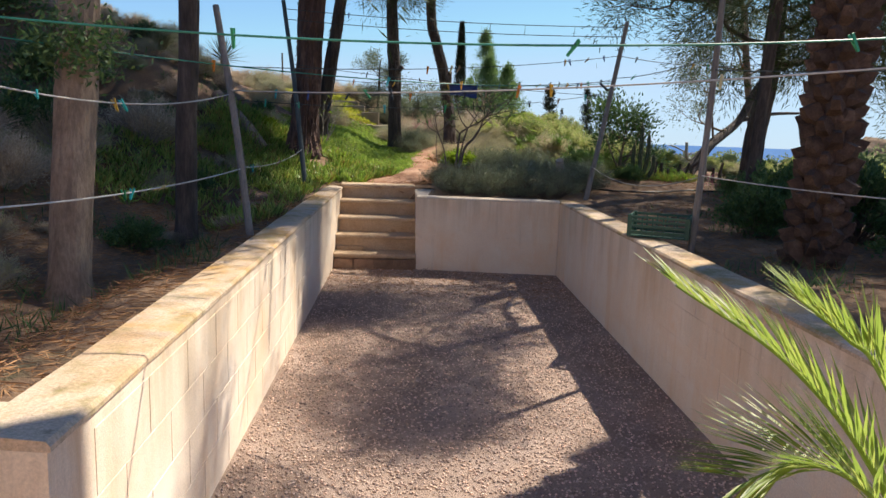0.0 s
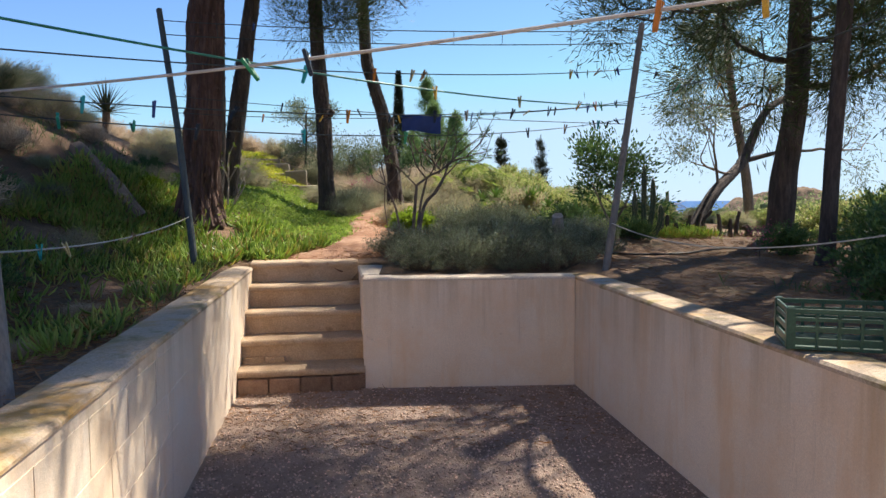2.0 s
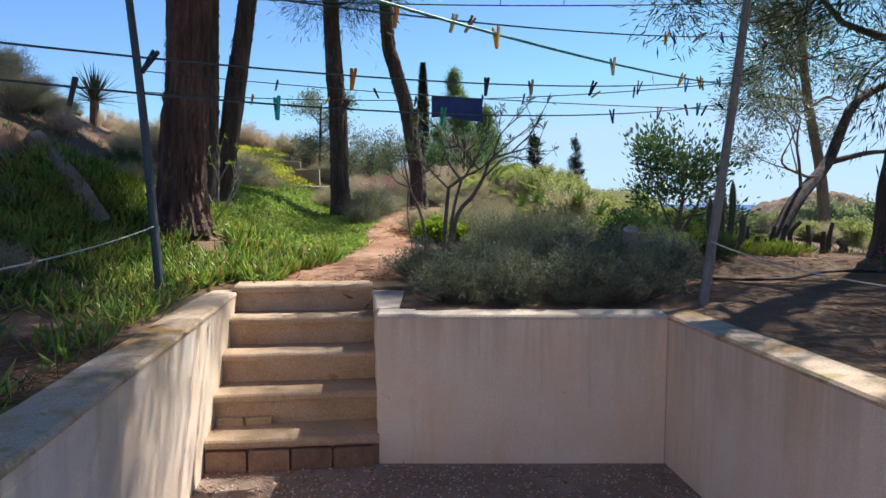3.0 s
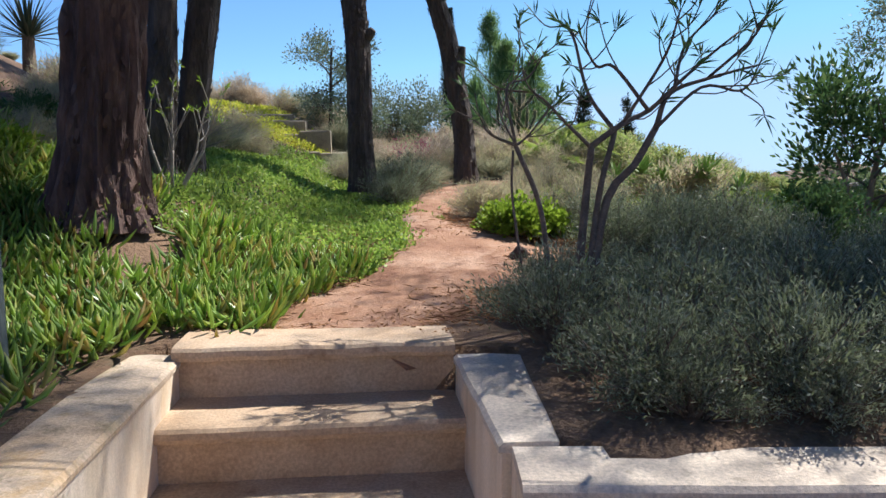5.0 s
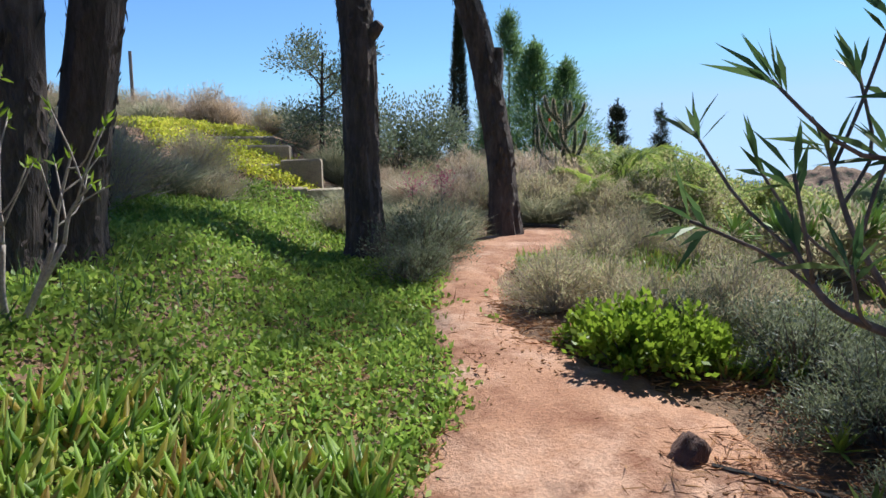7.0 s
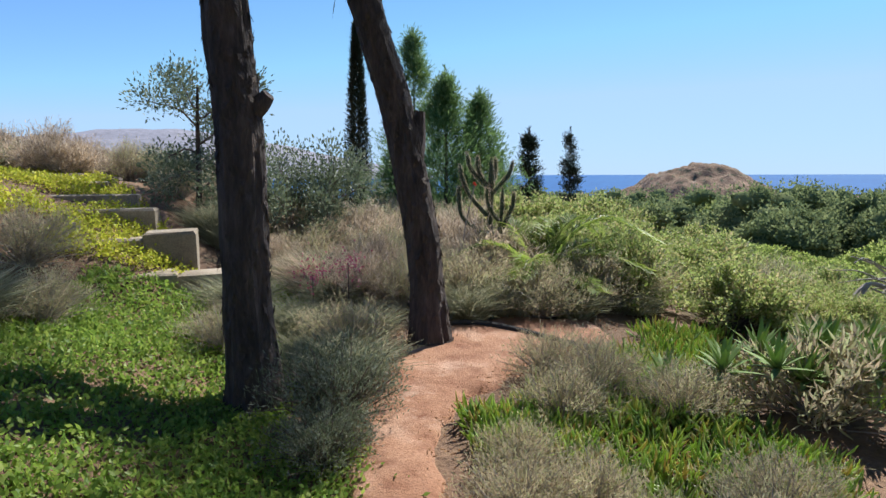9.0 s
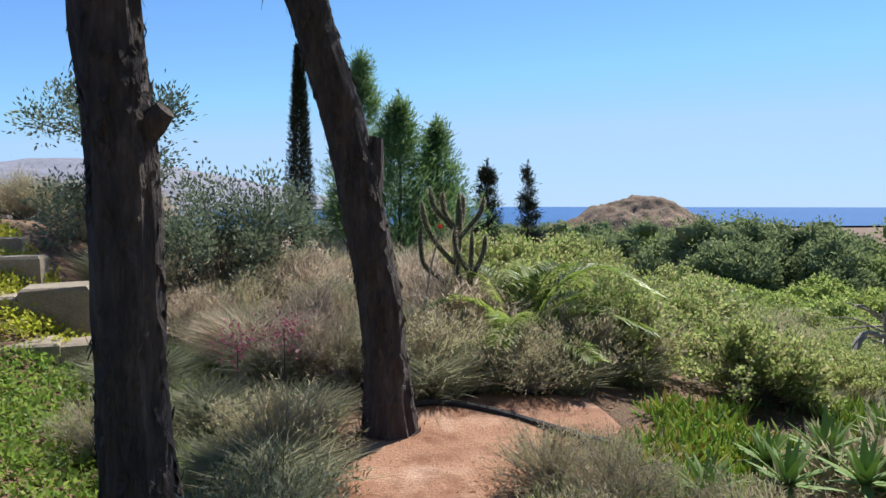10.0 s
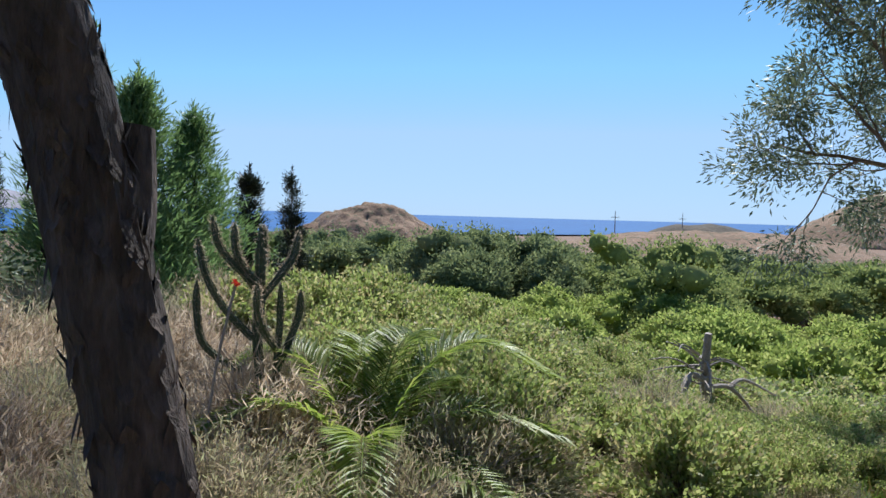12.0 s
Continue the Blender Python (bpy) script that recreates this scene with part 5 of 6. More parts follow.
# ---------------------------------------------------------------- palms
def frond(parent, ctrl, length_leaf, material, n=34, r=0.008, name="frond", spread=0.95, width=0.011, tipward=0.45, droop=0.18):
    """A feather leaf: a curved rib with two rows of leaflets, each folded along its middle."""
    pts = along(ctrl, n)
    rib = mk(name, *tube(pts, np.linspace(r, 0.0015, n), 5, True), material, parent)
    P, D, L = [], [], []
    for i in range(3, n):
        d = (pts[min(i + 1, n - 1)] - pts[i - 1]).normalized()
        side = d.cross(Vector((0, 0, 1))).normalized()
        upv = side.cross(d)
        f = i / (n - 1)
        ll = length_leaf * (0.55 + 0.9 * math.sin(math.pi * min(1, 0.15 + f * 0.85)) * 0.6)
        for s in (-1, 1):
            for q in (0, 0.5):
                p = pts[i - 1].lerp(pts[i], q)
                P.append(tuple(p))
                D.append(tuple(side * s * spread + d * (tipward + 0.5 * f) + upv * (0.28 + rng.normal(0, 0.08)) + Vector(rng.normal(0, 0.05, 3))))
                L.append(ll * rng.uniform(0.85, 1.1))
    P, D, L = np.array(P), np.array(D), np.array(L)
    D = unit(D)
    n2 = len(P)
    S = unit(np.cross(D, np.tile([0, 0, 1.0], (n2, 1)))) * width
    mid = P + D * (L * 0.4)[:, None]
    tip = P + D * L[:, None] - np.array([0, 0, 1]) * (droop * L)[:, None]
    lift = np.array([0, 0, 1]) * width * 0.6
    V = np.stack([P, mid + S + lift, tip, mid, mid - S + lift], 1).reshape(-1, 3)
    i = 5 * np.arange(n2)[:, None]
    mk("leaflet", V, np.concatenate([i + [0, 1, 3], i + [1, 2, 3], i + [0, 3, 4], i + [3, 2, 4]], 0), material, rib)
    return rib


near = thing("young_palm", (1.86, 2.45, 0.0), "young palm with arching bright green fronds beside the gravel", "palm")
mk("stem", *tube([(1.86, 2.45, -0.02), (1.85, 2.45, 0.25), (1.83, 2.45, 0.5)], [0.09, 0.08, 0.04], 12, True, 0.15, 3), M["palm_boot"], near)
frond(near, [(1.84, 2.45, 0.45), (1.70, 2.47, 0.90), (1.557, 2.50, 1.187), (1.423, 2.524, 1.347), (1.255, 2.534, 1.455)], 0.17, M["palm"], 64, width=0.0025, droop=0.04, tipward=0.75)
frond(near, [(1.84, 2.45, 0.45), (1.68, 2.43, 0.95), (1.504, 2.406, 1.20), (1.41, 2.41, 1.255), (1.33, 2.40, 1.235)], 0.18, M["palm"], 56, width=0.0025, droop=0.04, tipward=0.75)
frond(near, [(1.84, 2.45, 0.45), (1.78, 2.58, 0.95), (1.646, 2.674, 1.279), (1.581, 2.683, 1.349), (1.50, 2.69, 1.41)], 0.18, M["palm"], 56, width=0.0025, droop=0.04, tipward=0.75)
frond(near, [(1.84, 2.45, 0.45), (1.98, 2.55, 1.0), (2.15, 2.75, 1.35), (2.3, 2.95, 1.45)], 0.16, M["palm"], 30, width=0.008)
frond(near, [(1.84, 2.45, 0.45), (1.95, 2.3, 0.9), (2.1, 2.1, 1.2), (2.2, 1.9, 1.25)], 0.16, M["palm"], 30, width=0.008)

yp = thing("young_palm", (1.48, 17.45, gz(1.48, 17.45, 0.02)), "young palm with spreading feathery fronds on the slope", "palm")
zz = gz(1.48, 17.45, 0.02)
for g, e, l in ((0.2, 0.9, 1.0), (1.1, 1.3, 0.95), (2.0, 1.2, 1.0), (2.9, 1.0, 0.9), (-0.6, 0.8, 1.0), (-1.3, 0.55, 0.9), (-2.1, 0.9, 0.85), (3.6, 0.6, 0.8), (0.6, 1.3, 1.0), (-0.2, 1.2, 1.1)):
    a = np.array([math.cos(g), math.sin(g), 0])
    b, l = np.array([1.48, 17.45, zz]), l * 1.0
    frond(yp, [tuple(b), tuple(b + a * 0.18 * l + [0, 0, 0.36 * e * l]), tuple(b + a * 0.48 * l + [0, 0, 0.50 * e * l]), tuple(b + a * 0.85 * l + [0, 0, 0.36 * e * l])], 0.21, M["palm"], 46, 0.006, width=0.0078, droop=0.15)

# tall palm: trunk clad in old leaf bases
tp = thing("palm_tree", (3.30, 6.55, gz(3.30, 6.55, 0.1)), "stout palm trunk covered in brown cut leaf bases", "palm")
mk("trunk", *tube(along([(3.36, 6.55, gz(3.36, 6.55, 0.1)), (3.37, 6.56, 1.6), (3.42, 6.58, 3.0), (3.46, 6.6, 5.0), (3.5, 6.7, 10.0)], 70), [0.125] * 70, 22, True, 0.06, 2), M["palm_boot"], tp)
boot = None
for i in range(220):
    z = 0.85 + i * 0.0172
    g = i * 2.39996
    r = 0.122
    cx, cy = 3.36 + 0.03 * max(0, z - 1), 6.55 + 0.01 * z
    if boot is None:
        V = [(-0.055, 0, -0.07), (0.055, 0, -0.07), (0.062, 0, 0.02), (0.025, 0.0, 0.09), (-0.025, 0.0, 0.09), (-0.062, 0, 0.02), (-0.035, -0.045, 0.0), (0.035, -0.045, 0.0), (0.02, -0.055, 0.07), (-0.02, -0.055, 0.07)]
        F = [(0, 1, 7, 6), (1, 2, 7), (2, 3, 8, 7), (3, 4, 9, 8), (4, 5, 6, 9), (5, 0, 6), (6, 7, 8, 9)]
        boot = raw_mesh("leaf_base", V, F, M["palm_boot"])
    ob = new("leaf_base", boot)
    ob.parent = tp
    m = Matrix.Translation(Vector((cx + r * math.cos(g), cy + r * math.sin(g), z)) - Vector(ORG[tp.name])) @ Matrix.Rotation(g + math.pi / 2, 4, "Z") @ Matrix.Rotation(rng.normal(0.12, 0.1), 4, "X") @ Matrix.Diagonal((rng.uniform(0.85, 1.15), rng.uniform(1.2, 2.2), rng.uniform(0.85, 1.15), 1))
    ob.matrix_basis = m
for i in range(8):
    g = i * 0.785 + rng.uniform(-0.15, 0.15)
    a = np.array([math.cos(g), math.sin(g), 0])
    b = np.array([3.5, 6.7, 10.0])
    e = rng.uniform(0.2, 1.2)
    frond(tp, [tuple(b), tuple(b + a * 0.5 + [0, 0, 0.6 * e]), tuple(b + a * 1.2 + [0, 0, 0.7 * e]), tuple(b + a * 2.0 + [0, 0, 0.1 * e - 0.3])], 0.34, M["palm"], 30, 0.014, width=0.016)

# ---------------------------------------------------------------- cacti, aloe, yucca
def cactus_column(parent, ctrl, r, name="column"):
    pts = along(ctrl, 16)
    V, F, sides = [], [], 14
    for i, p in enumerate(pts):
        d = (pts[min(i + 1, 15)] - pts[max(i - 1, 0)]).normalized()
        a = d.cross(Vector((0.3, 0.9, 0.1))).normalized()
        b = d.cross(a)
        rr = r * (1 if i < 13 else (1 - ((i - 12) / 3.3) ** 2))
        for s in range(sides):
            g = 2 * math.pi * s / sides
            V.append(tuple(p + (a * math.cos(g) + b * math.sin(g)) * rr * (1.0 if s % 2 else 0.68)))
    for i in range(15):
        for s in range(sides):
            t = (s + 1) % sides
            F.append((i * sides + s, i * sides + t, (i + 1) * sides + t, (i + 1) * sides + s))
    F.append(tuple(15 * sides + s for s in range(sides)))
    col = mk(name, V, F, M["cactus"], parent)
    Q = np.array(V).reshape(16, sides, 3)[:, 1::2]
    axis = np.array([tuple(p) for p in pts])[:, None]
    Q = np.concatenate([Q[:-1] * (1 - u) + Q[1:] * u for u in (0.1, 0.5, 0.9)])
    axis = np.concatenate([axis[:-1] * (1 - u) + axis[1:] * u for u in (0.1, 0.5, 0.9)])
    out = unit((Q - axis).reshape(-1, 3))
    Q = np.repeat(Q.reshape(-1, 3), 3, 0)
    D = np.repeat(out, 3, 0) + rng.normal(0, 0.6, Q.shape)
    tagged(mk("spine", *blades(Q, D, rng.uniform(0.010, 0.022, len(Q)), 0.0009), M["dry"], col), "straw-coloured spines along the ribs", kind="stuff")
    return col


cz = gz(1.20, 17.8, 0.05)
cac = thing("candelabra_cactus", (1.20, 17.8, cz), "branching candelabra cactus with ribbed grey-green arms", "cactus")
cactus_column(cac, [(1.20, 17.8, cz), (1.13, 17.82, 2.1), (1.14, 17.83, 2.32), (1.15, 17.86, 2.66)], 0.024)
for arm in ([(1.13, 17.80, 2.36), (1.06, 17.83, 2.45), (0.97, 17.86, 2.56), (0.94, 17.89, 2.70)], [(1.10, 17.80, 2.16), (0.98, 17.83, 2.30), (0.91, 17.86, 2.44), (0.88, 17.89, 2.60)],
            [(1.05, 17.80, 2.02), (0.90, 17.83, 2.14), (0.87, 17.85, 2.28), (0.87, 17.86, 2.42)], [(1.14, 17.80, 2.34), (1.23, 17.83, 2.43), (1.31, 17.86, 2.52), (1.35, 17.89, 2.63)],
            [(1.20, 17.80, cz + 0.05), (1.22, 17.82, 2.05), (1.24, 17.84, 2.2), (1.25, 17.86, 2.40)], [(1.21, 17.80, 2.0), (1.30, 17.83, 2.17), (1.34, 17.85, 2.26), (1.35, 17.86, 2.36)],
            [(1.12, 17.80, 2.40), (1.06, 17.83, 2.48), (1.03, 17.84, 2.56), (1.03, 17.86, 2.67)], [(1.14, 17.85, 2.40), (1.20, 17.95, 2.48), (1.22, 18.0, 2.56), (1.22, 18.0, 2.66)], [(1.22, 17.82, 2.1), (1.12, 17.72, 2.2), (1.08, 17.7, 2.3), (1.08, 17.7, 2.42)]):
    cactus_column(cac, arm, 0.017, "arm")
fx = thing("red_flower", (0.82, 17.6, gz(0.82, 17.6)), "thin stalk with a red flower beside the cactus", "flower")
mk("stalk", *tube(along([(0.82, 17.6, gz(0.82, 17.6)), (0.86, 17.6, 2.0), (0.95, 17.6, 2.42)], 8), [0.006] * 8, 5), M["dead"], fx)
P = np.array([0.95, 17.6, 2.43]) + rng.normal(0, 0.006, (40, 3))
mk("petal", *blades(P, rng.normal(size=(40, 3)) + [0, 0, 0.4], 0.016, 0.005), M["red_petal"], fx)
crz = gz(3.65, 13.35, 0.04)
cr = thing("column_cactus", (3.65, 13.35, crz), "upright column cactus behind the court", "cactus")
for dx, dy, h in ((0, 0, 0.95), (0.12, 0.02, 0.8), (-0.10, 0.05, 0.62), (0.2, -0.05, 0.45)):
    cactus_column(cr, [(3.65 + dx * 0.4, 13.35 + dy, crz), (3.65 + dx, 13.35 + dy, crz + h * 0.5), (3.65 + dx, 13.35 + dy, crz + h)], 0.035)
# old stumps in a row at the edge of the bare ground
for i in range(12):
    x, y = 3.9 + 0.14 * i + rng.normal(0, 0.03), 13.5 + 0.05 * i + rng.normal(0, 0.08)
    h = rng.uniform(0.18, 0.42)
    s = thing("dead_stump", (x, y, gz(x, y)), "short dark dead stump at the edge of bare ground", "stump", "row of stumps")
    mk("wood", *tube(along([(x, y, gz(x, y)), (x + rng.normal(0, 0.03), y, gz(x, y) + h * 0.6), (x + rng.normal(0, 0.05), y, gz(x, y) + h)], 7), np.linspace(0.035, 0.022, 7), 8, True, 0.2, i), M["bark"], s)


def rosette(name, loc, n, L, W, material, label, category, up=0.5, curve=0.3):
    """Stiff pointed leaves from one heart."""
    b = thing(name, loc, label, category)
    V, F = [], []
    for f, w in ((0.0, 0.7), (0.35, 1.0), (0.7, 0.6), (1.0, 0.03)):
        p = np.array([L * f, 0, -curve * L * f * f * 0.7])
        V += [tuple(p + [0, -W * w, 0]), tuple(p + [0, 0, -W * w * 0.4]), tuple(p + [0, W * w, 0]), tuple(p + [0, 0, W * w * 0.15])]
    for j in range(3):
        for q in range(4):
            F.append((j * 4 + q, j * 4 + (q + 1) % 4, (j + 1) * 4 + (q + 1) % 4, (j + 1) * 4 + q))
    me = raw_mesh("leaf", V, F, material)
    for i in range(n):
        ob = new("leaf", me)
        ob.parent = b
        ob.matrix_basis = Matrix.Rotation(i * 2.39996, 4, "Z") @ Matrix.Rotation(-(1.45 - 1.5 * i / n), 4, "Y") @ Matrix.Scale(rng.uniform(0.8, 1.1), 4)
    return b


for i in range(18):
    x, y = 2.38 + rng.normal(0, 0.30), 15.25 + rng.normal(0, 0.24)
    rosette("aloe", (x, y, gz(x, y, 0.0) + rng.uniform(0.08, 0.38)), 22, 0.20, 0.019, M["aloe"], "clump of spiky dark green aloe rosettes over dry leaves", "aloe", True, 0.2)
dome_bush("dry_skirt", (2.32, 15.2, gz(2.32, 15.2)), 0.55, 0.50, M["drygrey"], "mound of dead grey leaves under the aloes", 3500, 50, (0.05, 0.11), 0.007, M["dead"])
for i in range(7):
    x, y = 3.0 + rng.normal(0, 0.35), 14.7 + rng.normal(0, 0.3)
    rosette("aloe", (x, y, gz(x, y, 0.0) + rng.uniform(0.05, 0.25)), 20, 0.20, 0.018, M["aloe"], "spiky dark green aloe rosette on the slope", "aloe", True, 0.2)
yz = gz(-4.46, 16.75)
yuc = rosette("yucca", (-4.46, 16.75, yz + 0.55), 80, 0.55, 0.016, M["yucca"], "yucca with a sphere of stiff grey-green leaves", "yucca", True, 0.1)
mk("trunk", *tube([(-4.48, 16.78, yz), (-4.47, 16.76, yz + 0.3), (-4.46, 16.75, yz + 0.58)], [0.08, 0.07, 0.06], 10, True, 0.2, 1), M["bark_grey"], yuc)
for x, y in ((1.22, 12.3), (1.0, 12.7), (0.88, 12.35)):
    rosette("small_rosette", (x, y, gz(x, y, 0) + 0.06), 16, 0.11, 0.010, M["palm"], "small sprouting plant with pale green leaves", "plant", True, 0.15)

# ---------------------------------------------------------------- bare-stemmed shrub with leaf whorls
def branch_shrub(name, label, base, stems, boughs, seed, leaf=0.10, per=9):
    """A bare shrub: stems from the ground, forked boughs, a whorl of strap leaves at every end."""
    s = thing(name, base, label, "shrub")
    twigs, ends = [], []
    for ctrl, r0, r1 in stems:
        mk("stem", *tube(along(ctrl, 12), np.linspace(r0, r1, 12), 9, True, 0.08, seed), M["twig"], s, smoothed=True)
    for ctrl, r0, r1 in boughs:
        pts = along(ctrl, 16)
        mk("bough", *tube(pts, np.linspace(r0, r1, 16), 7, True, 0.08, seed), M["twig"], s, smoothed=True)
        ends.append((pts[-1], pts[-1] - pts[-3]))
        for k in range(4, 16, 3):
            d = (pts[k] - pts[k - 2]).normalized()
            v = (d + Vector((rng.normal(0, 0.7), rng.normal(0, 0.6), rng.normal(0.25, 0.4)))).normalized()
            l = rng.uniform(0.10, 0.24)
            q = [pts[k], pts[k] + v * l * 0.5 + Vector(rng.normal(0, 0.012, 3)), pts[k] + v * l + Vector((0, 0, 0.03))]
            twigs.append(tube(along([tuple(p) for p in q], 6), np.linspace(r1 * 0.9, 0.0025, 6), 5, True))
            ends.append((q[2], q[2] - q[1]))
    tagged(mk("twig_mass", *joined(twigs), M["twig"], s, smoothed=True), kind="stuff")
    P, D = [], []
    for p, d in ends:
        d = Vector(d).normalized()
        for i in range(per):
            P.append(tuple(Vector(p) - d * rng.uniform(0, 0.03)))
            D.append(tuple(d * 0.8 + Vector(rng.normal(0, 0.55, 3)) + Vector((0, 0, 0.2))))
    P, D = np.array(P), np.array(D)
    mk("foliage", *blades(P, D, rng.uniform(0.6, 1.1, len(P)) * leaf, 0.0046, 0.1), M["oleander"], s)
    return s


g1 = gz(0.68, 11.5)
branch_shrub("oleander", "bare-stemmed shrub with whorls of narrow leaves", (0.68, 11.5, g1),
             [([(0.66, 11.5, g1), (0.71, 11.55, 1.44), (0.73, 11.56, 1.67)], 0.019, 0.014), ([(0.70, 11.5, g1), (0.76, 11.55, 1.43), (0.83, 11.58, 1.73)], 0.015, 0.011), ([(0.72, 11.5, g1), (0.79, 11.55, 1.42), (0.92, 11.58, 1.60), (1.01, 11.61, 1.75)], 0.019, 0.014)],
             [([(0.83, 11.58, 1.73), (0.72, 11.61, 1.89), (0.66, 11.64, 2.12), (0.60, 11.67, 2.19)], 0.010, 0.004), ([(1.01, 11.61, 1.75), (1.07, 11.64, 1.89), (1.25, 11.67, 1.96), (1.47, 11.70, 2.02)], 0.013, 0.005),
              ([(0.72, 11.56, 1.66), (0.86, 11.58, 1.76), (0.98, 11.61, 1.82), (1.09, 11.64, 1.92), (1.24, 11.67, 2.05), (1.38, 11.70, 2.16)], 0.014, 0.004), ([(0.73, 11.56, 1.66), (0.62, 11.58, 1.77), (0.51, 11.61, 1.88), (0.40, 11.64, 1.90)], 0.009, 0.004),
              ([(0.97, 11.60, 1.82), (0.82, 11.58, 1.99), (0.75, 11.61, 2.00), (0.69, 11.64, 2.13)], 0.009, 0.004), ([(1.00, 11.60, 1.74), (1.18, 11.58, 1.91), (1.35, 11.61, 1.90), (1.43, 11.64, 1.96)], 0.008, 0.004),
              ([(1.09, 11.64, 1.92), (1.15, 11.70, 2.10), (1.30, 11.75, 2.25)], 0.008, 0.004), ([(1.24, 11.67, 1.96), (1.38, 11.60, 2.10), (1.45, 11.58, 2.22)], 0.007, 0.004), ([(0.86, 11.58, 1.76), (1.00, 11.50, 2.02), (1.05, 11.48, 2.20)], 0.008, 0.004)], 2)
g2 = gz(0.56, 11.52)
branch_shrub("oleander", "slender shrub with whorls of narrow leaves", (0.56, 11.52, g2),
             [([(0.58, 11.5, g2), (0.53, 11.55, 1.38), (0.42, 11.58, 1.67)], 0.013, 0.010), ([(0.50, 11.5, g2), (0.41, 11.55, 1.42), (0.41, 11.58, 1.65)], 0.006, 0.005)],
             [([(0.42, 11.57, 1.67), (0.31, 11.58, 1.72), (0.27, 11.61, 1.80)], 0.007, 0.003), ([(0.42, 11.57, 1.67), (0.38, 11.58, 1.90), (0.47, 11.61, 1.95), (0.54, 11.64, 2.05)], 0.007, 0.003), ([(0.42, 11.57, 1.67), (0.47, 11.58, 1.71), (0.56, 11.61, 1.82)], 0.006, 0.003), ([(0.42, 11.57, 1.67), (0.36, 11.62, 1.80), (0.35, 11.68, 1.92)], 0.005, 0.003)], 3, 0.085)
fz = gz(-1.5, 12.95)
fig = branch_shrub("fig_shrub", "pale twiggy shrub with a few lobed leaves", (-1.5, 12.95, fz),
                   [([(-1.50 + 0.03 * dx, 12.95, fz), (-1.50 + 0.5 * dx, 12.94 + dy, fz + 0.15), (-1.50 + dx, 12.94 + dy, fz + 0.32)], 0.012, 0.008) for dx, dy in ((-0.12, 0.0), (0.02, -0.05), (0.14, 0.02), (0.20, -0.04))],
                   [([(-1.50 + dx, 12.94 + dy, fz + 0.32), (-1.50 + 1.15 * dx, 12.93 + dy, fz + 0.42), (-1.50 + 1.2 * dx + e, 12.92 + dy, fz + h)], 0.007, 0.004) for dx, dy, e, h in ((-0.12, 0.0, -0.04, 0.62), (0.02, -0.05, 0.02, 0.72), (0.14, 0.02, 0.05, 0.60), (0.20, -0.04, 0.06, 0.50), (0.02, -0.05, -0.06, 0.55))], 4, 0.05, 6)
for o in fig.children:
    o.data.materials[0] = M["lime"] if o.name.startswith("foliage") else M["dead"]

# fallen trunk on the slope
lg = thing("fallen_log", (-2.45, 12.5, gz(-2.45, 12.5)), "grey fallen tree trunk lying on the slope", "log")
mk("wood", *tube(along([(-2.12, 11.87, gz(-2.12, 11.87) + 0.10), (-2.55, 12.2, gz(-2.55, 12.2) + 0.12), (-3.1, 12.65, gz(-3.1, 12.65) + 0.08)], 26), np.linspace(0.085, 0.11, 26), 14, True, 0.12, 4), M["bark_grey"], lg)
st = thing("sawn_stump", (2.15, 11.45, gz(2.15, 11.45)), "pale weathered sawn stump leaning among the bushes", "stump")
mk("wood", *tube(along([(2.15, 11.45, gz(2.15, 11.45)), (2.13, 11.35, 1.15), (2.10, 11.25, 1.36)], 9), np.linspace(0.075, 0.055, 9), 12, True, 0.15, 6), M["dead"], st)

# dead branch standing in the shrubs
dw = thing("dead_branch", (6.3, 19.0, gz(6.3, 19.0)), "pale dead branching trunk standing in the scrub", "dead tree")
z = gz(6.3, 19.0)
mk("wood", *tube(along([(6.35, 19.05, z), (6.25, 19.0, z + 0.6), (6.0, 18.85, 1.30), (5.95, 18.8, 1.66)], 16), np.linspace(0.06, 0.035, 16), 8, True, 0.12, 3), M["dead"], dw)
for e in ([(6.05, 18.9, 1.2), (5.6, 18.75, 1.3), (5.25, 18.6, 1.1), (5.15, 18.5, 0.85)], [(6.1, 18.9, 1.1), (6.5, 18.9, 1.05), (6.8, 18.8, 0.75), (6.9, 18.75, 0.45)], [(5.6, 18.75, 1.28), (5.3, 18.65, 1.05), (5.0, 18.6, 1.0)], [(6.5, 18.9, 1.05), (6.75, 18.9, 1.1), (7.2, 18.8, 0.9)]):
    mk("limb", *tube(along(e, 12), np.linspace(0.03, 0.008, 12), 6, True, 0.1, 5), M["dead"], dw)

for i in range(16):
    g, z = rng.uniform(0, 6.28), rng.uniform(0.95, 1.45)
    p = np.array([6.1 - 0.25 * (z - 0.9), 18.9, z])
    d = np.array([math.cos(g), math.sin(g) * 0.6, rng.uniform(-0.1, 0.6)])
    l = rng.uniform(0.3, 0.75)
    mk("twig", *tube(along([tuple(p), tuple(p + d * l * 0.5 + rng.normal(0, 0.04, 3)), tuple(p + d * l + rng.normal(0, 0.08, 3) - [0, 0, 0.15 * l])], 8), np.linspace(0.013, 0.004, 8), 5, True, 0.1, i), M["dead"], dw)

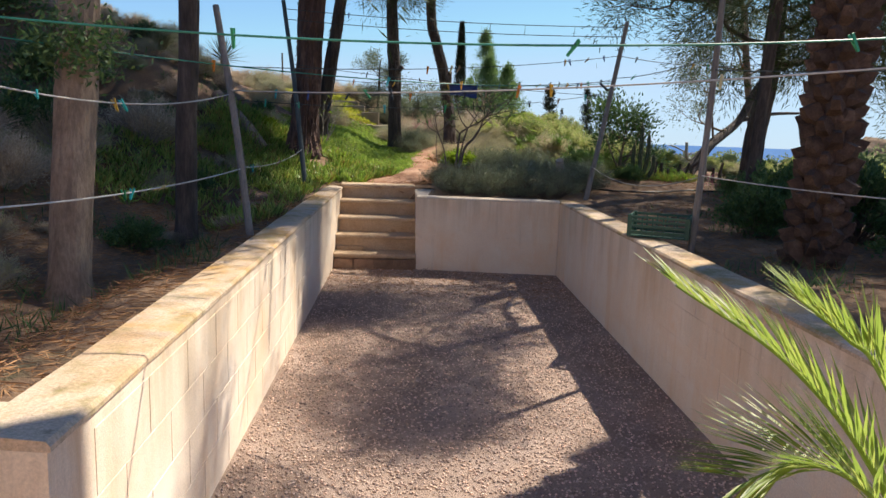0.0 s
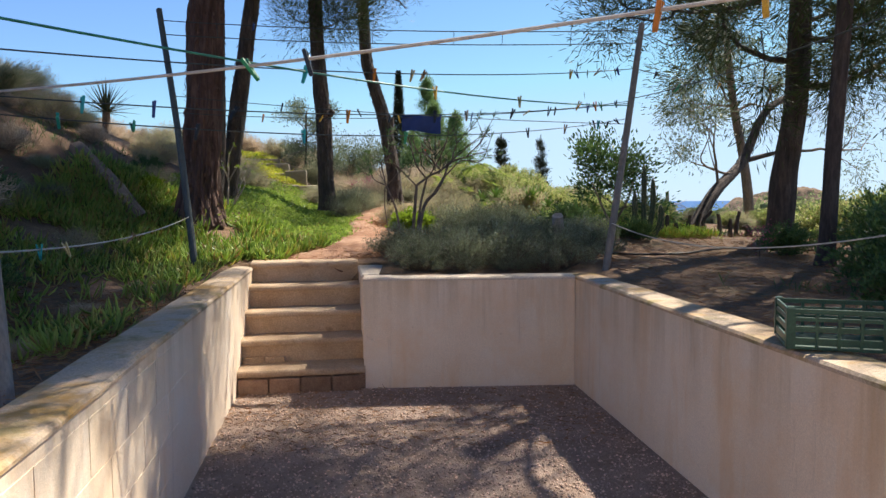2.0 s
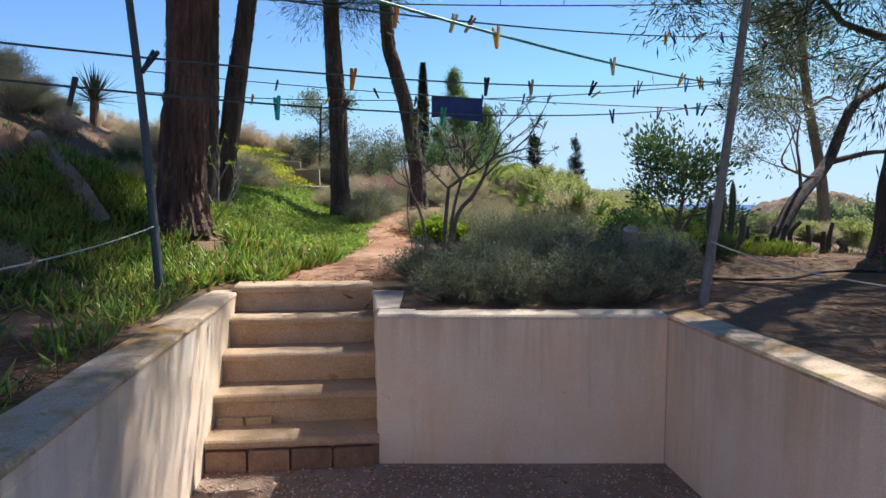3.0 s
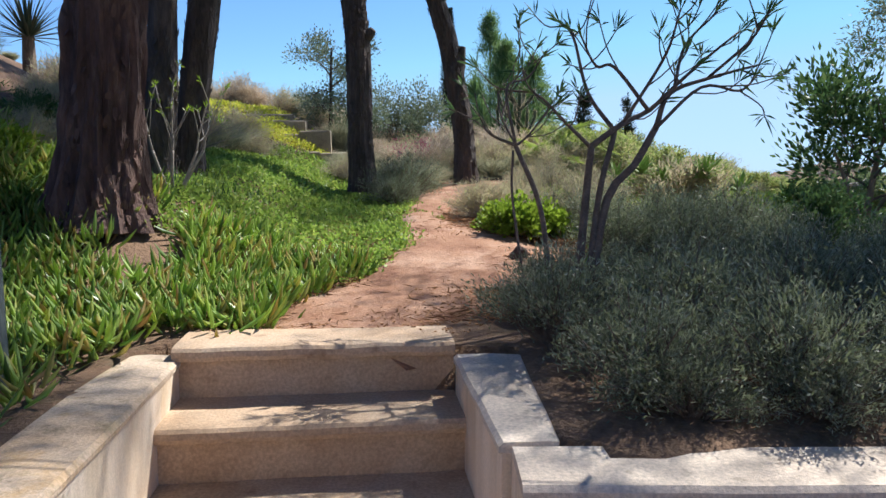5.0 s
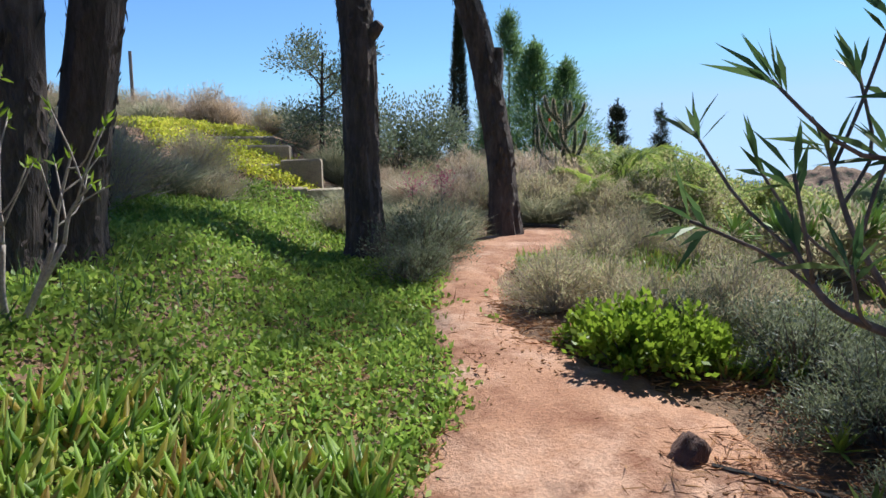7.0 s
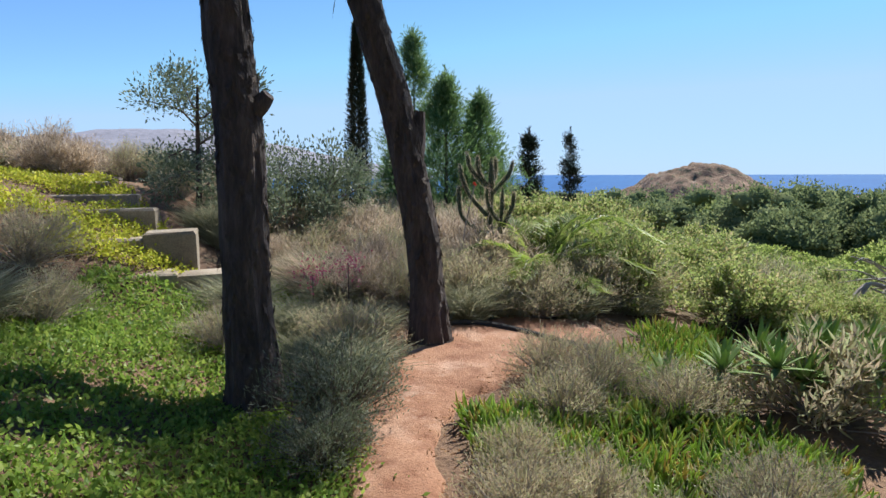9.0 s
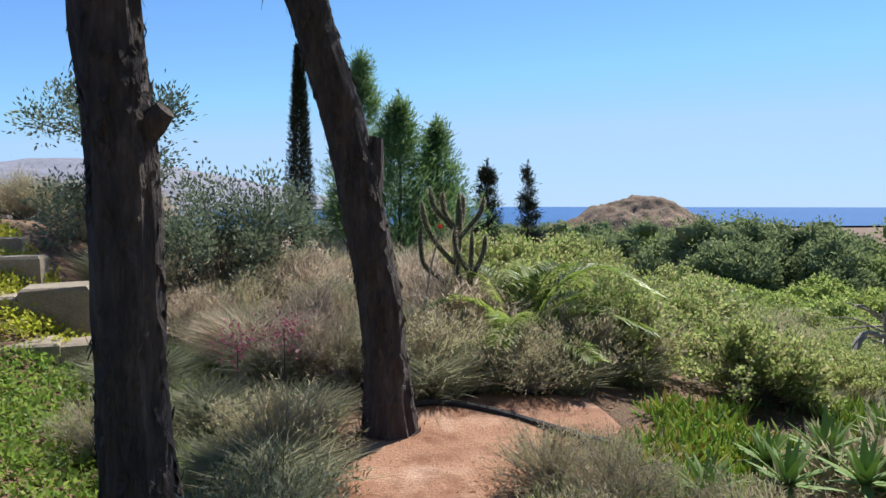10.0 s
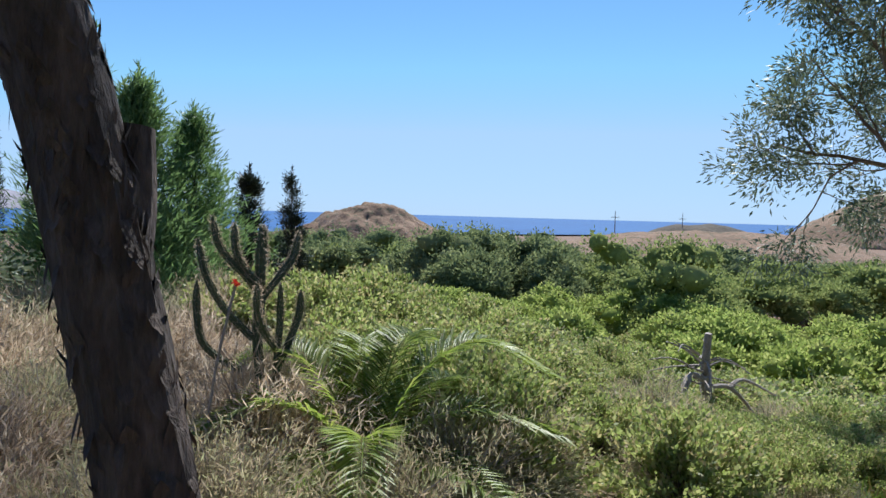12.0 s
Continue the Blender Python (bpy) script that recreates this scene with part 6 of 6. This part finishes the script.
# ---------------------------------------------------------------- old concrete steps up the slope
def slab(x0, x1, y, z, d=0.36, h=0.15, rot=0.0):
    z -= 0.02
    s = thing("stone_step", ((x0 + x1) / 2, y, z - h), "old concrete step slab overgrown with weeds", "step", "old steps on the slope")
    V, F = box((x0 + x1) / 2, y + d / 2, z - h / 2 - 0.1, x1 - x0, d, h + 0.2, 0.015, rot, 0.008)
    mk("slab", V, F, M["concrete"], s)


slab(-1.75, -1.34, 17.25, 1.82, 0.25, 0.14, 0.1)
slab(-1.335, -1.02, 17.32, 1.81, 0.22, 0.12, 0.1)
slab(-2.05, -1.665, 17.62, 2.04, 0.30, 0.18, 0.1)
slab(-1.66, -1.27, 17.66, 2.09, 0.36, 0.18, 0.1)
slab(-2.95, -2.16, 17.75, 2.16, 0.26, 0.16, 0.05)
slab(-2.9, -1.66, 18.10, 2.25, 0.26, 0.15, 0.08)
slab(-3.2, -1.90, 18.50, 2.36, 0.24, 0.14, 0.08)
slab(-3.5, -2.25, 18.90, 2.47, 0.24, 0.14, 0.08)
slab(-3.7, -2.6, 19.3, 2.54, 0.26, 0.14, 0.08)
for i in range(26):
    x, y = (rng.uniform(-3.4, -1.2), rng.uniform(19.0, 20.4)) if i < 12 else (rng.uniform(0.5, 1.4), rng.uniform(12.2, 13.2))
    s = rng.uniform(0.015, 0.045) * (1 if i < 12 else 0.45)
    V, F = box(0, 0, 0, s * 2, s * 1.5, s * 1.2, s * 0.35, rng.uniform(0, 3), s * 0.25)
    ob = mk("stone", V + [x, y, gz(x, y, 0) + 0.3 * s], F, M["stone"], None)
    tagged(ob, "rough grey stone lying on the earth", "stone", "loose stones")
# cut stump heap beside the path
hp = thing("root_stump", (0.58, 12.72, gz(0.58, 12.72)), "low brown root stump at the side of the path", "stump")
mk("wood", *tube(along([(0.52, 12.7, gz(0.52, 12.7)), (0.56, 12.72, gz(0.56, 12.72) + 0.09), (0.60, 12.74, gz(0.6, 12.74) + 0.14)], 8), np.linspace(0.06, 0.045, 8), 20, True, 0.3, 2), M["bark_red"], hp, smoothed=True)
hose = thing("irrigation_hose", (0.6, 16.7, gz(0.6, 16.7, 0)), "black irrigation hose lying on the earth", "hose")
mk("hose", *tube(along([(x, y, gz(x, y, 0) + 0.045) for x, y in ((0.5, 16.72), (0.75, 16.72), (1.0, 16.55), (1.3, 16.2), (1.6, 15.9))], 30), [0.022] * 30, 8), M["hose"], hose)
hose2 = thing("irrigation_hose", (0.6, 12.6, gz(0.6, 12.6, 0)), "thin black irrigation pipe on the litter", "hose")
mk("hose", *tube(along([(x, y, gz(x, y, 0) + 0.035) for x, y in ((0.62, 12.68), (0.9, 12.5), (1.15, 12.35), (1.5, 12.25), (1.9, 12.4))], 30), [0.010] * 30, 6), M["hose"], hose2)
hose3 = thing("irrigation_hose", (2.9, 11.4, gz(2.9, 11.4, 0)), "black irrigation pipe curving over bare ground", "hose")
mk("hose", *tube(along([(x, y, gz(x, y, 0) + 0.04) for x, y in ((2.4, 11.9), (2.9, 11.5), (3.5, 11.6), (4.2, 12.1), (5.0, 11.9), (5.8, 11.4))], 40), [0.013] * 40, 6), M["hose"], hose3)
# pink blossoms in the scrub
for x, y, z in ((-0.1, 17.0, 0.42), (-0.35, 16.9, 0.38), (4.1, 11.2, 0.25)):
    b = np.array([x, y, gz(x, y, 0) + z])
    f = thing("pink_flowers", (x, y, gz(x, y, 0)), "spray of small pink blossoms in dry scrub", "flowers")
    mk("stalk", *tube([(x, y, gz(x, y, 0)), tuple(b)], [0.004, 0.003], 4), M["twig"], f)
    mk("blossom", *blades(b + rng.normal(0, 0.06, (160, 3)), rng.normal(size=(160, 3)), 0.022, 0.007), M["flower"], f)
# fence post on the skyline
po = thing("fence_post", (-4.2, 20.5, gz(-4.2, 20.5)), "thin grey fence post on the skyline", "post")
mk("post", *tube([(-4.2, 20.5, gz(-4.2, 20.5)), (-4.22, 20.5, gz(-4.2, 20.5) + 1.1)], [0.025, 0.022], 8), M["pole"], po)

# ---------------------------------------------------------------- woodland in the valley
bm = bmesh.new()
bmesh.ops.create_icosphere(bm, subdivisions=2, radius=1.0)
LOBE_V = np.array([tuple(v.co) for v in bm.verts])
LOBE_F = np.array([[v.index for v in f.verts] for f in bm.faces])
bm.free()


def wood_mass(name, label, trees, material, per, leaf, lobes=9):
    """Trees of (x, y, crown radius, height): lumpy crowns of leaf sprays over denser inner foliage."""
    V, F, P, D, L = [], [], [], [], []
    k = 0
    for x, y, r, h in trees:
        z = ground_z(x, y)
        u = rng.random(lobes)
        reach = r * (0.30 + 0.45 * np.sin(np.pi * np.clip(0.25 + 0.75 * u, 0, 1)))
        g = np.arange(lobes) * 2.4 + rng.uniform(0, 6.28)
        C = np.stack([x + reach * np.cos(g), y + reach * np.sin(g), z + h * (0.30 + 0.52 * u)], 1)
        C[0] = (x, y, z + h * 0.84)
        C[1] = (x, y, z + h * 0.5)
        R3 = np.stack([r * rng.uniform(0.26, 0.48, lobes)] * 2 + [h * rng.uniform(0.10, 0.17, lobes)], 1)
        for c, q in zip(C, R3):
            V.append(c + LOBE_V * q * 0.78 * rng.uniform(0.7, 1.2, (len(LOBE_V), 1)))
            F.append(LOBE_F + k)
            k += len(LOBE_V)
        m = rng.integers(0, lobes, per)
        o = unit(rng.normal(size=(per, 3)) + [0, 0, 0.25])
        P.append(C[m] + o * R3[m] * rng.uniform(0.75, 1.3, (per, 1)))
        D.append(o * 0.8 + rng.normal(0, 0.6, (per, 3)) + [0, 0, 0.3])
        L.append(np.full(per, leaf))
    P, D, L = np.concatenate(P), np.concatenate(D), np.concatenate(L)
    bv, bf = blades(P, D, L * rng.uniform(0.6, 1.3, len(L)), L * 0.28)
    tri = np.concatenate([bf[:, [0, 1, 2]], bf[:, [0, 2, 3]]]) + k
    tagged(mk(name, np.concatenate([*V, bv]), np.concatenate([*F, tri]), material), label, "woodland", kind="stuff")


def wood_spots(n, a0, a1, d0, d1, r, h, gap=-0.2):
    """Trees between two bearings and two distances from the head of the path."""
    out = []
    for i in range(n):
        a, d = radians(rng.uniform(a0, a1)), math.sqrt(rng.uniform(d0 * d0, d1 * d1))
        x, y = 0.0 + d * math.sin(a), 14.5 + d * math.cos(a)
        if patch(x, y, 0.06, 4) < gap:
            continue
        k = rng.uniform(0.75, 1.25)
        out.append((x, y, r * k, h * k * rng.uniform(0.85, 1.15)))
    return out


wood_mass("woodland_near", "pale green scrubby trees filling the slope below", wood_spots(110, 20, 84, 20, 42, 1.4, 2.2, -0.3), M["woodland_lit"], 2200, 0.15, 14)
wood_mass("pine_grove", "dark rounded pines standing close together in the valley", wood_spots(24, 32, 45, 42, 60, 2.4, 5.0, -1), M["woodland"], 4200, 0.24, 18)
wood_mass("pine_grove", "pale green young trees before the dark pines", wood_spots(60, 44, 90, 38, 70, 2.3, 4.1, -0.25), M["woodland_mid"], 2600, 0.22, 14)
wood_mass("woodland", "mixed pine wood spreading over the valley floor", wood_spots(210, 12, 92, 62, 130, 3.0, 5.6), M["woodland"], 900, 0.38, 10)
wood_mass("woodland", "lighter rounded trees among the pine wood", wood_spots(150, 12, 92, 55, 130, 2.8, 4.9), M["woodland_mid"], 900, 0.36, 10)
wood_mass("woodland_far", "far green pine wood reaching the hills", wood_spots(420, 5, 95, 130, 290, 4.0, 5.0), M["woodland_mid"], 160, 0.8, 7)
wood_mass("woodland_far", "far dark pines before the hills", wood_spots(240, 34, 95, 130, 330, 3.8, 5.5, 0.0), M["woodland"], 160, 0.8, 7)
wood_mass("lone_pine", "tall pine rising over the far wood", [(82.0, 113.0, 2.0, 8.5)], M["woodland"], 1200, 0.4)
for x, y, s in ((330, 300, 9), (255, 420, 12), (425, 330, 14), (120, 470, 16)):
    b = thing("white_building", (x, y, ground_z(x, y) - 1), "low pale building far off in the valley", "building")
    V, F = box(x, y, ground_z(x, y) + 2.0, s, s * 0.5, 3.6, 0.0, rng.uniform(-0.3, 0.3))
    mk("wall", V, F, M["white"], b)
    V, F = box(x, y, ground_z(x, y) + 4.0, s + 0.6, s * 0.5 + 0.6, 0.35, 0.1, 0.0)
    mk("roof", V, F, M["concrete"], b)
for x, y in ((360, 330), (420, 322)):
    p = thing("pylon", (x, y, ground_z(x, y) - 1), "far lattice power pylon on the skyline", "pylon")
    z = ground_z(x, y)
    mk("mast", *tube([(x, y, z - 1), (x, y, z + 24)], [0.5, 0.2], 5), M["pole"], p)
    mk("cross_arm", *tube([(x - 4, y, z + 20), (x + 4, y, z + 20)], [0.2, 0.2], 4), M["pole"], p)

# ---------------------------------------------------------------- washing lines
def pole(name, a, b, r, material, label):
    p = thing(name, a, label, "pole", "washing line poles")
    z0 = min(a[2], ground_z(a[0], a[1])) - 0.1
    mk("shaft", *tube(along([(a[0], a[1], z0), tuple((np.array(a) + np.array(b)) / 2 + [0.012, 0, 0]), b], 16), np.linspace(r * 1.08, r * 0.92, 16), 12, True, 0.03, a[0]), material, p)
    return p


PA, PB, PC, PD = [np.array(q) for q in ((-0.71, 6.82, 0.80), (-1.23, 10.72, 0.92), (2.34, 10.45, 0.88), (2.66, 7.05, 0.90))]
QA, QB, QC, QD = [np.array(q) for q in ((-1.17, 7.38, 2.60), (-1.72, 11.42, 3.35), (2.80, 10.92, 3.12), (2.74, 7.10, 2.75))]
pole("wooden_pole", tuple(PA), tuple(QA), 0.028, M["pole"], "weathered grey leaning washing line pole")
pole("metal_pole", tuple(PB), tuple(QB), 0.030, M["pole_dark"], "dark blue-green leaning washing line pole")
pole("metal_pole", tuple(PC), tuple(QC), 0.030, M["pole"], "grey leaning washing line pole behind the wall")
pole("wooden_pole", tuple(PD), tuple(QD), 0.024, M["pole"], "thin upright washing line pole beside a crate")
pole("wooden_pole", (-1.15, 2.95, 0.0), (-1.15, 2.95, 2.3), 0.03, M["pole"], "upright washing line pole beside the wall")
pole("wooden_pole", (3.6, 4.6, 0.8), (3.6, 4.6, 2.3), 0.03, M["pole"], "upright washing line pole beside a shrub")


def on(p, q, z):
    return p + (q - p) * ((z - p[2]) / (q[2] - p[2]))


A, B, C, D = (lambda z: on(PA, QA, z)), (lambda z: on(PB, QB, z)), (lambda z: on(PC, QC, z)), (lambda z: on(PD, QD, z))
L0, R0 = np.array((-1.15, 2.95, 0)), np.array((3.6, 4.6, 0))
LINES = {}


def line(name, a, b, sag, r, material, label):
    pts = [tuple(a + (b - a) * u - np.array([0, 0, 1]) * sag * 4 * u * (1 - u)) for u in np.linspace(0, 1, 25)]
    ob = mk(name, *tube(pts, [r] * 25, 6, True), material)
    tagged(ob, label, "washing line", "washing lines")
    LINES[len(LINES)] = (a, b, sag)
    return len(LINES) - 1


up = np.array([0, 0, 1.0])
W, G, K = M["rope"], M["rope_green"], M["rope_dark"]
l1 = line("rope", L0 + up * 2.02, A(1.90), 0.20, 0.0048, W, "sagging white rope washing line")
l2 = line("rope", L0 + up * 1.38, A(1.33), 0.09, 0.0048, W, "sagging white rope washing line")
l3 = line("rope", A(1.34), B(1.38), 0.06, 0.004, W, "sagging white rope washing line")
l4 = line("plastic_line", np.array((-2.2, 4.2, 2.14)), R0 + up * 2.20, 0.17, 0.0045, G, "green plastic washing line across the court")
l5 = line("plastic_line", np.array((-2.2, 4.2, 2.10)), C(2.36), 0.16, 0.0045, G, "green plastic washing line across the court")
l6 = line("rope", R0 + up * 2.10, A(1.93), 0.08, 0.0048, W, "taut white rope washing line")
l7 = line("plastic_line", A(1.93), C(2.40), 0.10, 0.003, K, "dark washing line with pegs")
l8 = line("plastic_line", A(1.86), C(2.24), 0.12, 0.003, K, "dark washing line with pegs")
l9 = line("plastic_line", B(2.50), C(2.19), 0.04, 0.0032, K, "dark washing line with pegs")
l10 = line("plastic_line", B(2.34), C(2.38), 0.09, 0.0032, K, "dark washing line with pegs")
l11 = line("plastic_line", B(3.24), C(3.06), 0.05, 0.0045, K, "dark high washing line")
l12 = line("plastic_line", B(3.10), C(2.94), 0.05, 0.0045, K, "dark high washing line")
l13 = line("plastic_line", A(2.12), C(2.70), 0.08, 0.0035, K, "dark taut washing line")
l14 = line("plastic_line", C(2.70), np.array((5.4, 13.0, 2.9)), 0.08, 0.0045, K, "dark taut washing line tied to a pine")
l15 = line("rope", R0 + up * 1.42, D(1.41), 0.03, 0.004, W, "low white rope washing line")
l16 = line("rope", D(1.40), C(1.31), 0.14, 0.004, W, "low white rope washing line")
l17 = line("plastic_line", C(2.42), D(2.30), 0.04, 0.004, K, "dark washing line between two poles")
l18 = line("plastic_line", D(2.20), R0 + up * 2.05, 0.03, 0.004, K, "dark washing line between two poles")


def on_line(k, u):
    a, b, s = LINES[k]
    return a + (b - a) * u - up * s * 4 * u * (1 - u)


peg_mesh = {}


def peg(k, u, colour, tilt=0.0, size=1.0):
    """A sprung peg clipped over a line: two legs and a wire spring."""
    p = on_line(k, u)
    q = on_line(k, min(1, u + 0.01)) - p
    g = math.atan2(q[1], q[0])
    if colour not in peg_mesh:
        V, F = joined([box(0, 0.0, 0, 0.011, 0.006, 0.078, 0.002), box(0, 0.002, -0.025, 0.012, 0.006, 0.02, 0.002)])
        s = tube(along([(-0.007, -0.004, 0), (-0.007, 0.004, 0.004), (0.007, 0.004, 0.004), (0.007, -0.004, 0)], 10), [0.0014] * 10, 5)
        peg_mesh[colour] = (raw_mesh("leg", V, F, M["peg_" + colour]), raw_mesh("spring", *s, M["metal"]))
    leg, spring = peg_mesh[colour]
    t = new("clothes_peg")
    t.matrix_basis = Matrix.Translation(Vector(p)) @ Matrix.Rotation(g + rng.normal(0, 0.2), 4, "Z") @ Matrix.Rotation(tilt, 4, "Y") @ Matrix.Rotation(rng.normal(0, 0.35), 4, "X") @ Matrix.Diagonal((size, size, size, 1))
    t.empty_display_size = 0.05
    tagged(t, {"yellow": "bright yellow plastic clothes peg on a line", "orange": "orange plastic clothes peg on a line", "teal": "turquoise plastic clothes peg on a line", "green": "green plastic clothes peg on a line",
               "blue": "dark blue plastic clothes peg on a line", "wood": "bare wooden clothes peg on a line", "dark": "dark plastic clothes peg on a line", "cream": "pale yellow clothes peg on a line"}[colour], "clothes peg", "clothes pegs")
    for s, ang in ((-1, 0.14), (1, -0.14)):
        o = new("leg", leg)
        o.parent = t
        o.matrix_basis = Matrix.Translation((0, 0.0055 * s, -0.012)) @ Matrix.Rotation(ang, 4, "X") @ Matrix.Rotation(0 if s < 0 else math.pi, 4, "Z")
    o = new("spring", spring)
    o.parent = t


for k, u, c, tl in ((l1, 0.60, "yellow", 0.1), (l1, 0.44, "teal", 0.8), (l1, 0.62, "teal", -0.5), (l2, 0.62, "teal", 0.7), (l2, 0.60, "green", -0.7), (l2, 0.70, "cream", 1.0), (l3, 0.12, "teal", 0.6), (l3, 0.2, "cream", -0.4), (l3, 0.5, "wood", 0.5),
                    (l4, 0.38, "green", 0.0), (l4, 0.61, "green", 0.5), (l4, 0.80, "green", -0.4), (l5, 0.30, "orange", 0.0), (l5, 0.62, "yellow", 0.25), (l5, 0.74, "cream", 0.1), (l5, 0.86, "yellow", 0.0), (l5, 0.90, "orange", 0.0), (l5, 0.50, "teal", 0.1),
                    (l6, 0.30, "cream", 0.0), (l6, 0.48, "yellow", 0.1), (l6, 0.52, "orange", -0.1), (l6, 0.42, "dark", 0.9), (l6, 0.70, "dark", 0.3), (l6, 0.74, "green", 0.6),
                    (l7, 0.08, "teal", 0.2), (l7, 0.14, "blue", 0.1), (l7, 0.22, "dark", 0.5), (l7, 0.36, "orange", 0.0), (l7, 0.5, "dark", 0.0), (l7, 0.56, "wood", 0.3), (l7, 0.66, "dark", 0.0), (l7, 0.75, "dark", 0.1), (l7, 0.86, "blue", 0.0), (l7, 0.9, "green", 0.0), (l7, 0.95, "dark", 0.4),
                    (l8, 0.06, "teal", 0.0), (l8, 0.12, "green", 0.6), (l8, 0.18, "dark", 0.2), (l8, 0.3, "teal", 0.1), (l8, 0.45, "green", 0.0), (l8, 0.7, "dark", 0.2), (l8, 0.8, "wood", 0.0), (l8, 0.9, "teal", 0.0), (l8, 0.96, "dark", 0.6),
                    (l9, 0.25, "dark", 0.2), (l9, 0.42, "dark", -0.4), (l9, 0.6, "blue", 0.0), (l9, 0.96, "dark", 0.5), (l9, 0.93, "dark", -0.3), (l10, 0.2, "orange", 0.1), (l10, 0.33, "yellow", 0.4), (l10, 0.48, "dark", 0.1), (l10, 0.5, "yellow", -0.3), (l10, 0.66, "blue", 0.2), (l10, 0.78, "cream", 0.9), (l10, 0.84, "dark", 0.1),
                    (l13, 0.40, "orange", 0.0), (l13, 0.46, "cream", 0.0), (l13, 0.48, "wood", 0.0), (l13, 0.80, "yellow", -0.2), (l13, 0.815, "blue", 0.0), (l13, 0.88, "wood", 0.0), (l13, 0.94, "blue", 0.0), (l14, 0.10, "dark", 0.0), (l14, 0.45, "yellow", 0.2), (l14, 0.55, "green", 0.0), (l14, 0.8, "orange", 0.3), (l17, 0.3, "green", 0.0), (l11, 0.2, "blue", 0.0)):
    peg(k, u, c, tl)
for u in (0.12, 0.3, 0.45, 0.62, 0.72, 0.86):
    a, b = on_line(l11, u), on_line(l12, u)
    tagged(mk("line_tie", *tube([tuple(a), tuple(b)], [0.003, 0.003], 5), K), "short dark wire tying two lines", "wire", "line ties")

# blue cloth pegged to a line
V, F, nu, nv = [], [], 16, 12
a, b = on_line(l9, 0.515), on_line(l9, 0.60)
for j in range(nv + 1):
    for i in range(nu + 1):
        u, v = i / nu, j / nv
        p = a + (b - a) * u - up * (0.15 * v * (1 - 0.06 * math.sin(u * 5))) + np.array([0, 1, 0]) * (0.02 * math.sin(u * 9 + v * 2) * (0.2 + v))
        V.append(tuple(p))
n1 = len(V)
V += [(x, y + 0.004, z) for x, y, z in V]
for o in (0, n1):
    for j in range(nv):
        for i in range(nu):
            q = o + j * (nu + 1) + i
            F.append((q, q + 1, q + nu + 2, q + nu + 1))
tagged(mk("hanging_cloth", V, np.array(F), M["cloth"], smoothed=True), "small dark blue cloth hanging from a line", "cloth")

# ---------------------------------------------------------------- plastic crate on the wall
cw, cd, ch = 0.46, 0.33, 0.165
crate = thing("plastic_crate", (2.46, 7.22, WALL_H + 0.008), "open dark green plastic crate with slatted sides on the wall", "crate")
ca = radians(-20)
cu, cv = np.array((math.cos(ca), math.sin(ca))), np.array((-math.sin(ca), math.cos(ca)))
c0 = np.array((2.46, 7.24))
cz0 = WALL_H + 0.008


def crate_box(name, u, v, z, su, sv, sz):
    p = c0 + cu * u + cv * v
    mk(name, *box(p[0], p[1], cz0 + z, su, sv, sz, min(su, sv, sz) * 0.2, ca), M["crate"], crate)


crate_box("base", 0, 0, 0.008, cw, cd, 0.012)
for s in (-1, 1):
    for z, h in ((0.035, 0.03), (0.085, 0.022), (0.125, 0.016), (0.157, 0.02)):
        crate_box("long_slat", 0, s * (cd / 2 - 0.005), z, cw, 0.010, h)
        crate_box("end_slat", s * (cw / 2 - 0.005), 0, z, 0.010, cd - 0.021, h)
    for q in (-1, 1):
        crate_box("corner_post", s * (cw / 2 - 0.014), q * (cd / 2 - 0.014), ch / 2 + 0.008, 0.034, 0.034, ch + 0.004)
    for q in (-0.12, -0.04, 0.04, 0.12):
        crate_box("rib", q, s * (cd / 2 - 0.004), 0.08, 0.012, 0.013, 0.14)
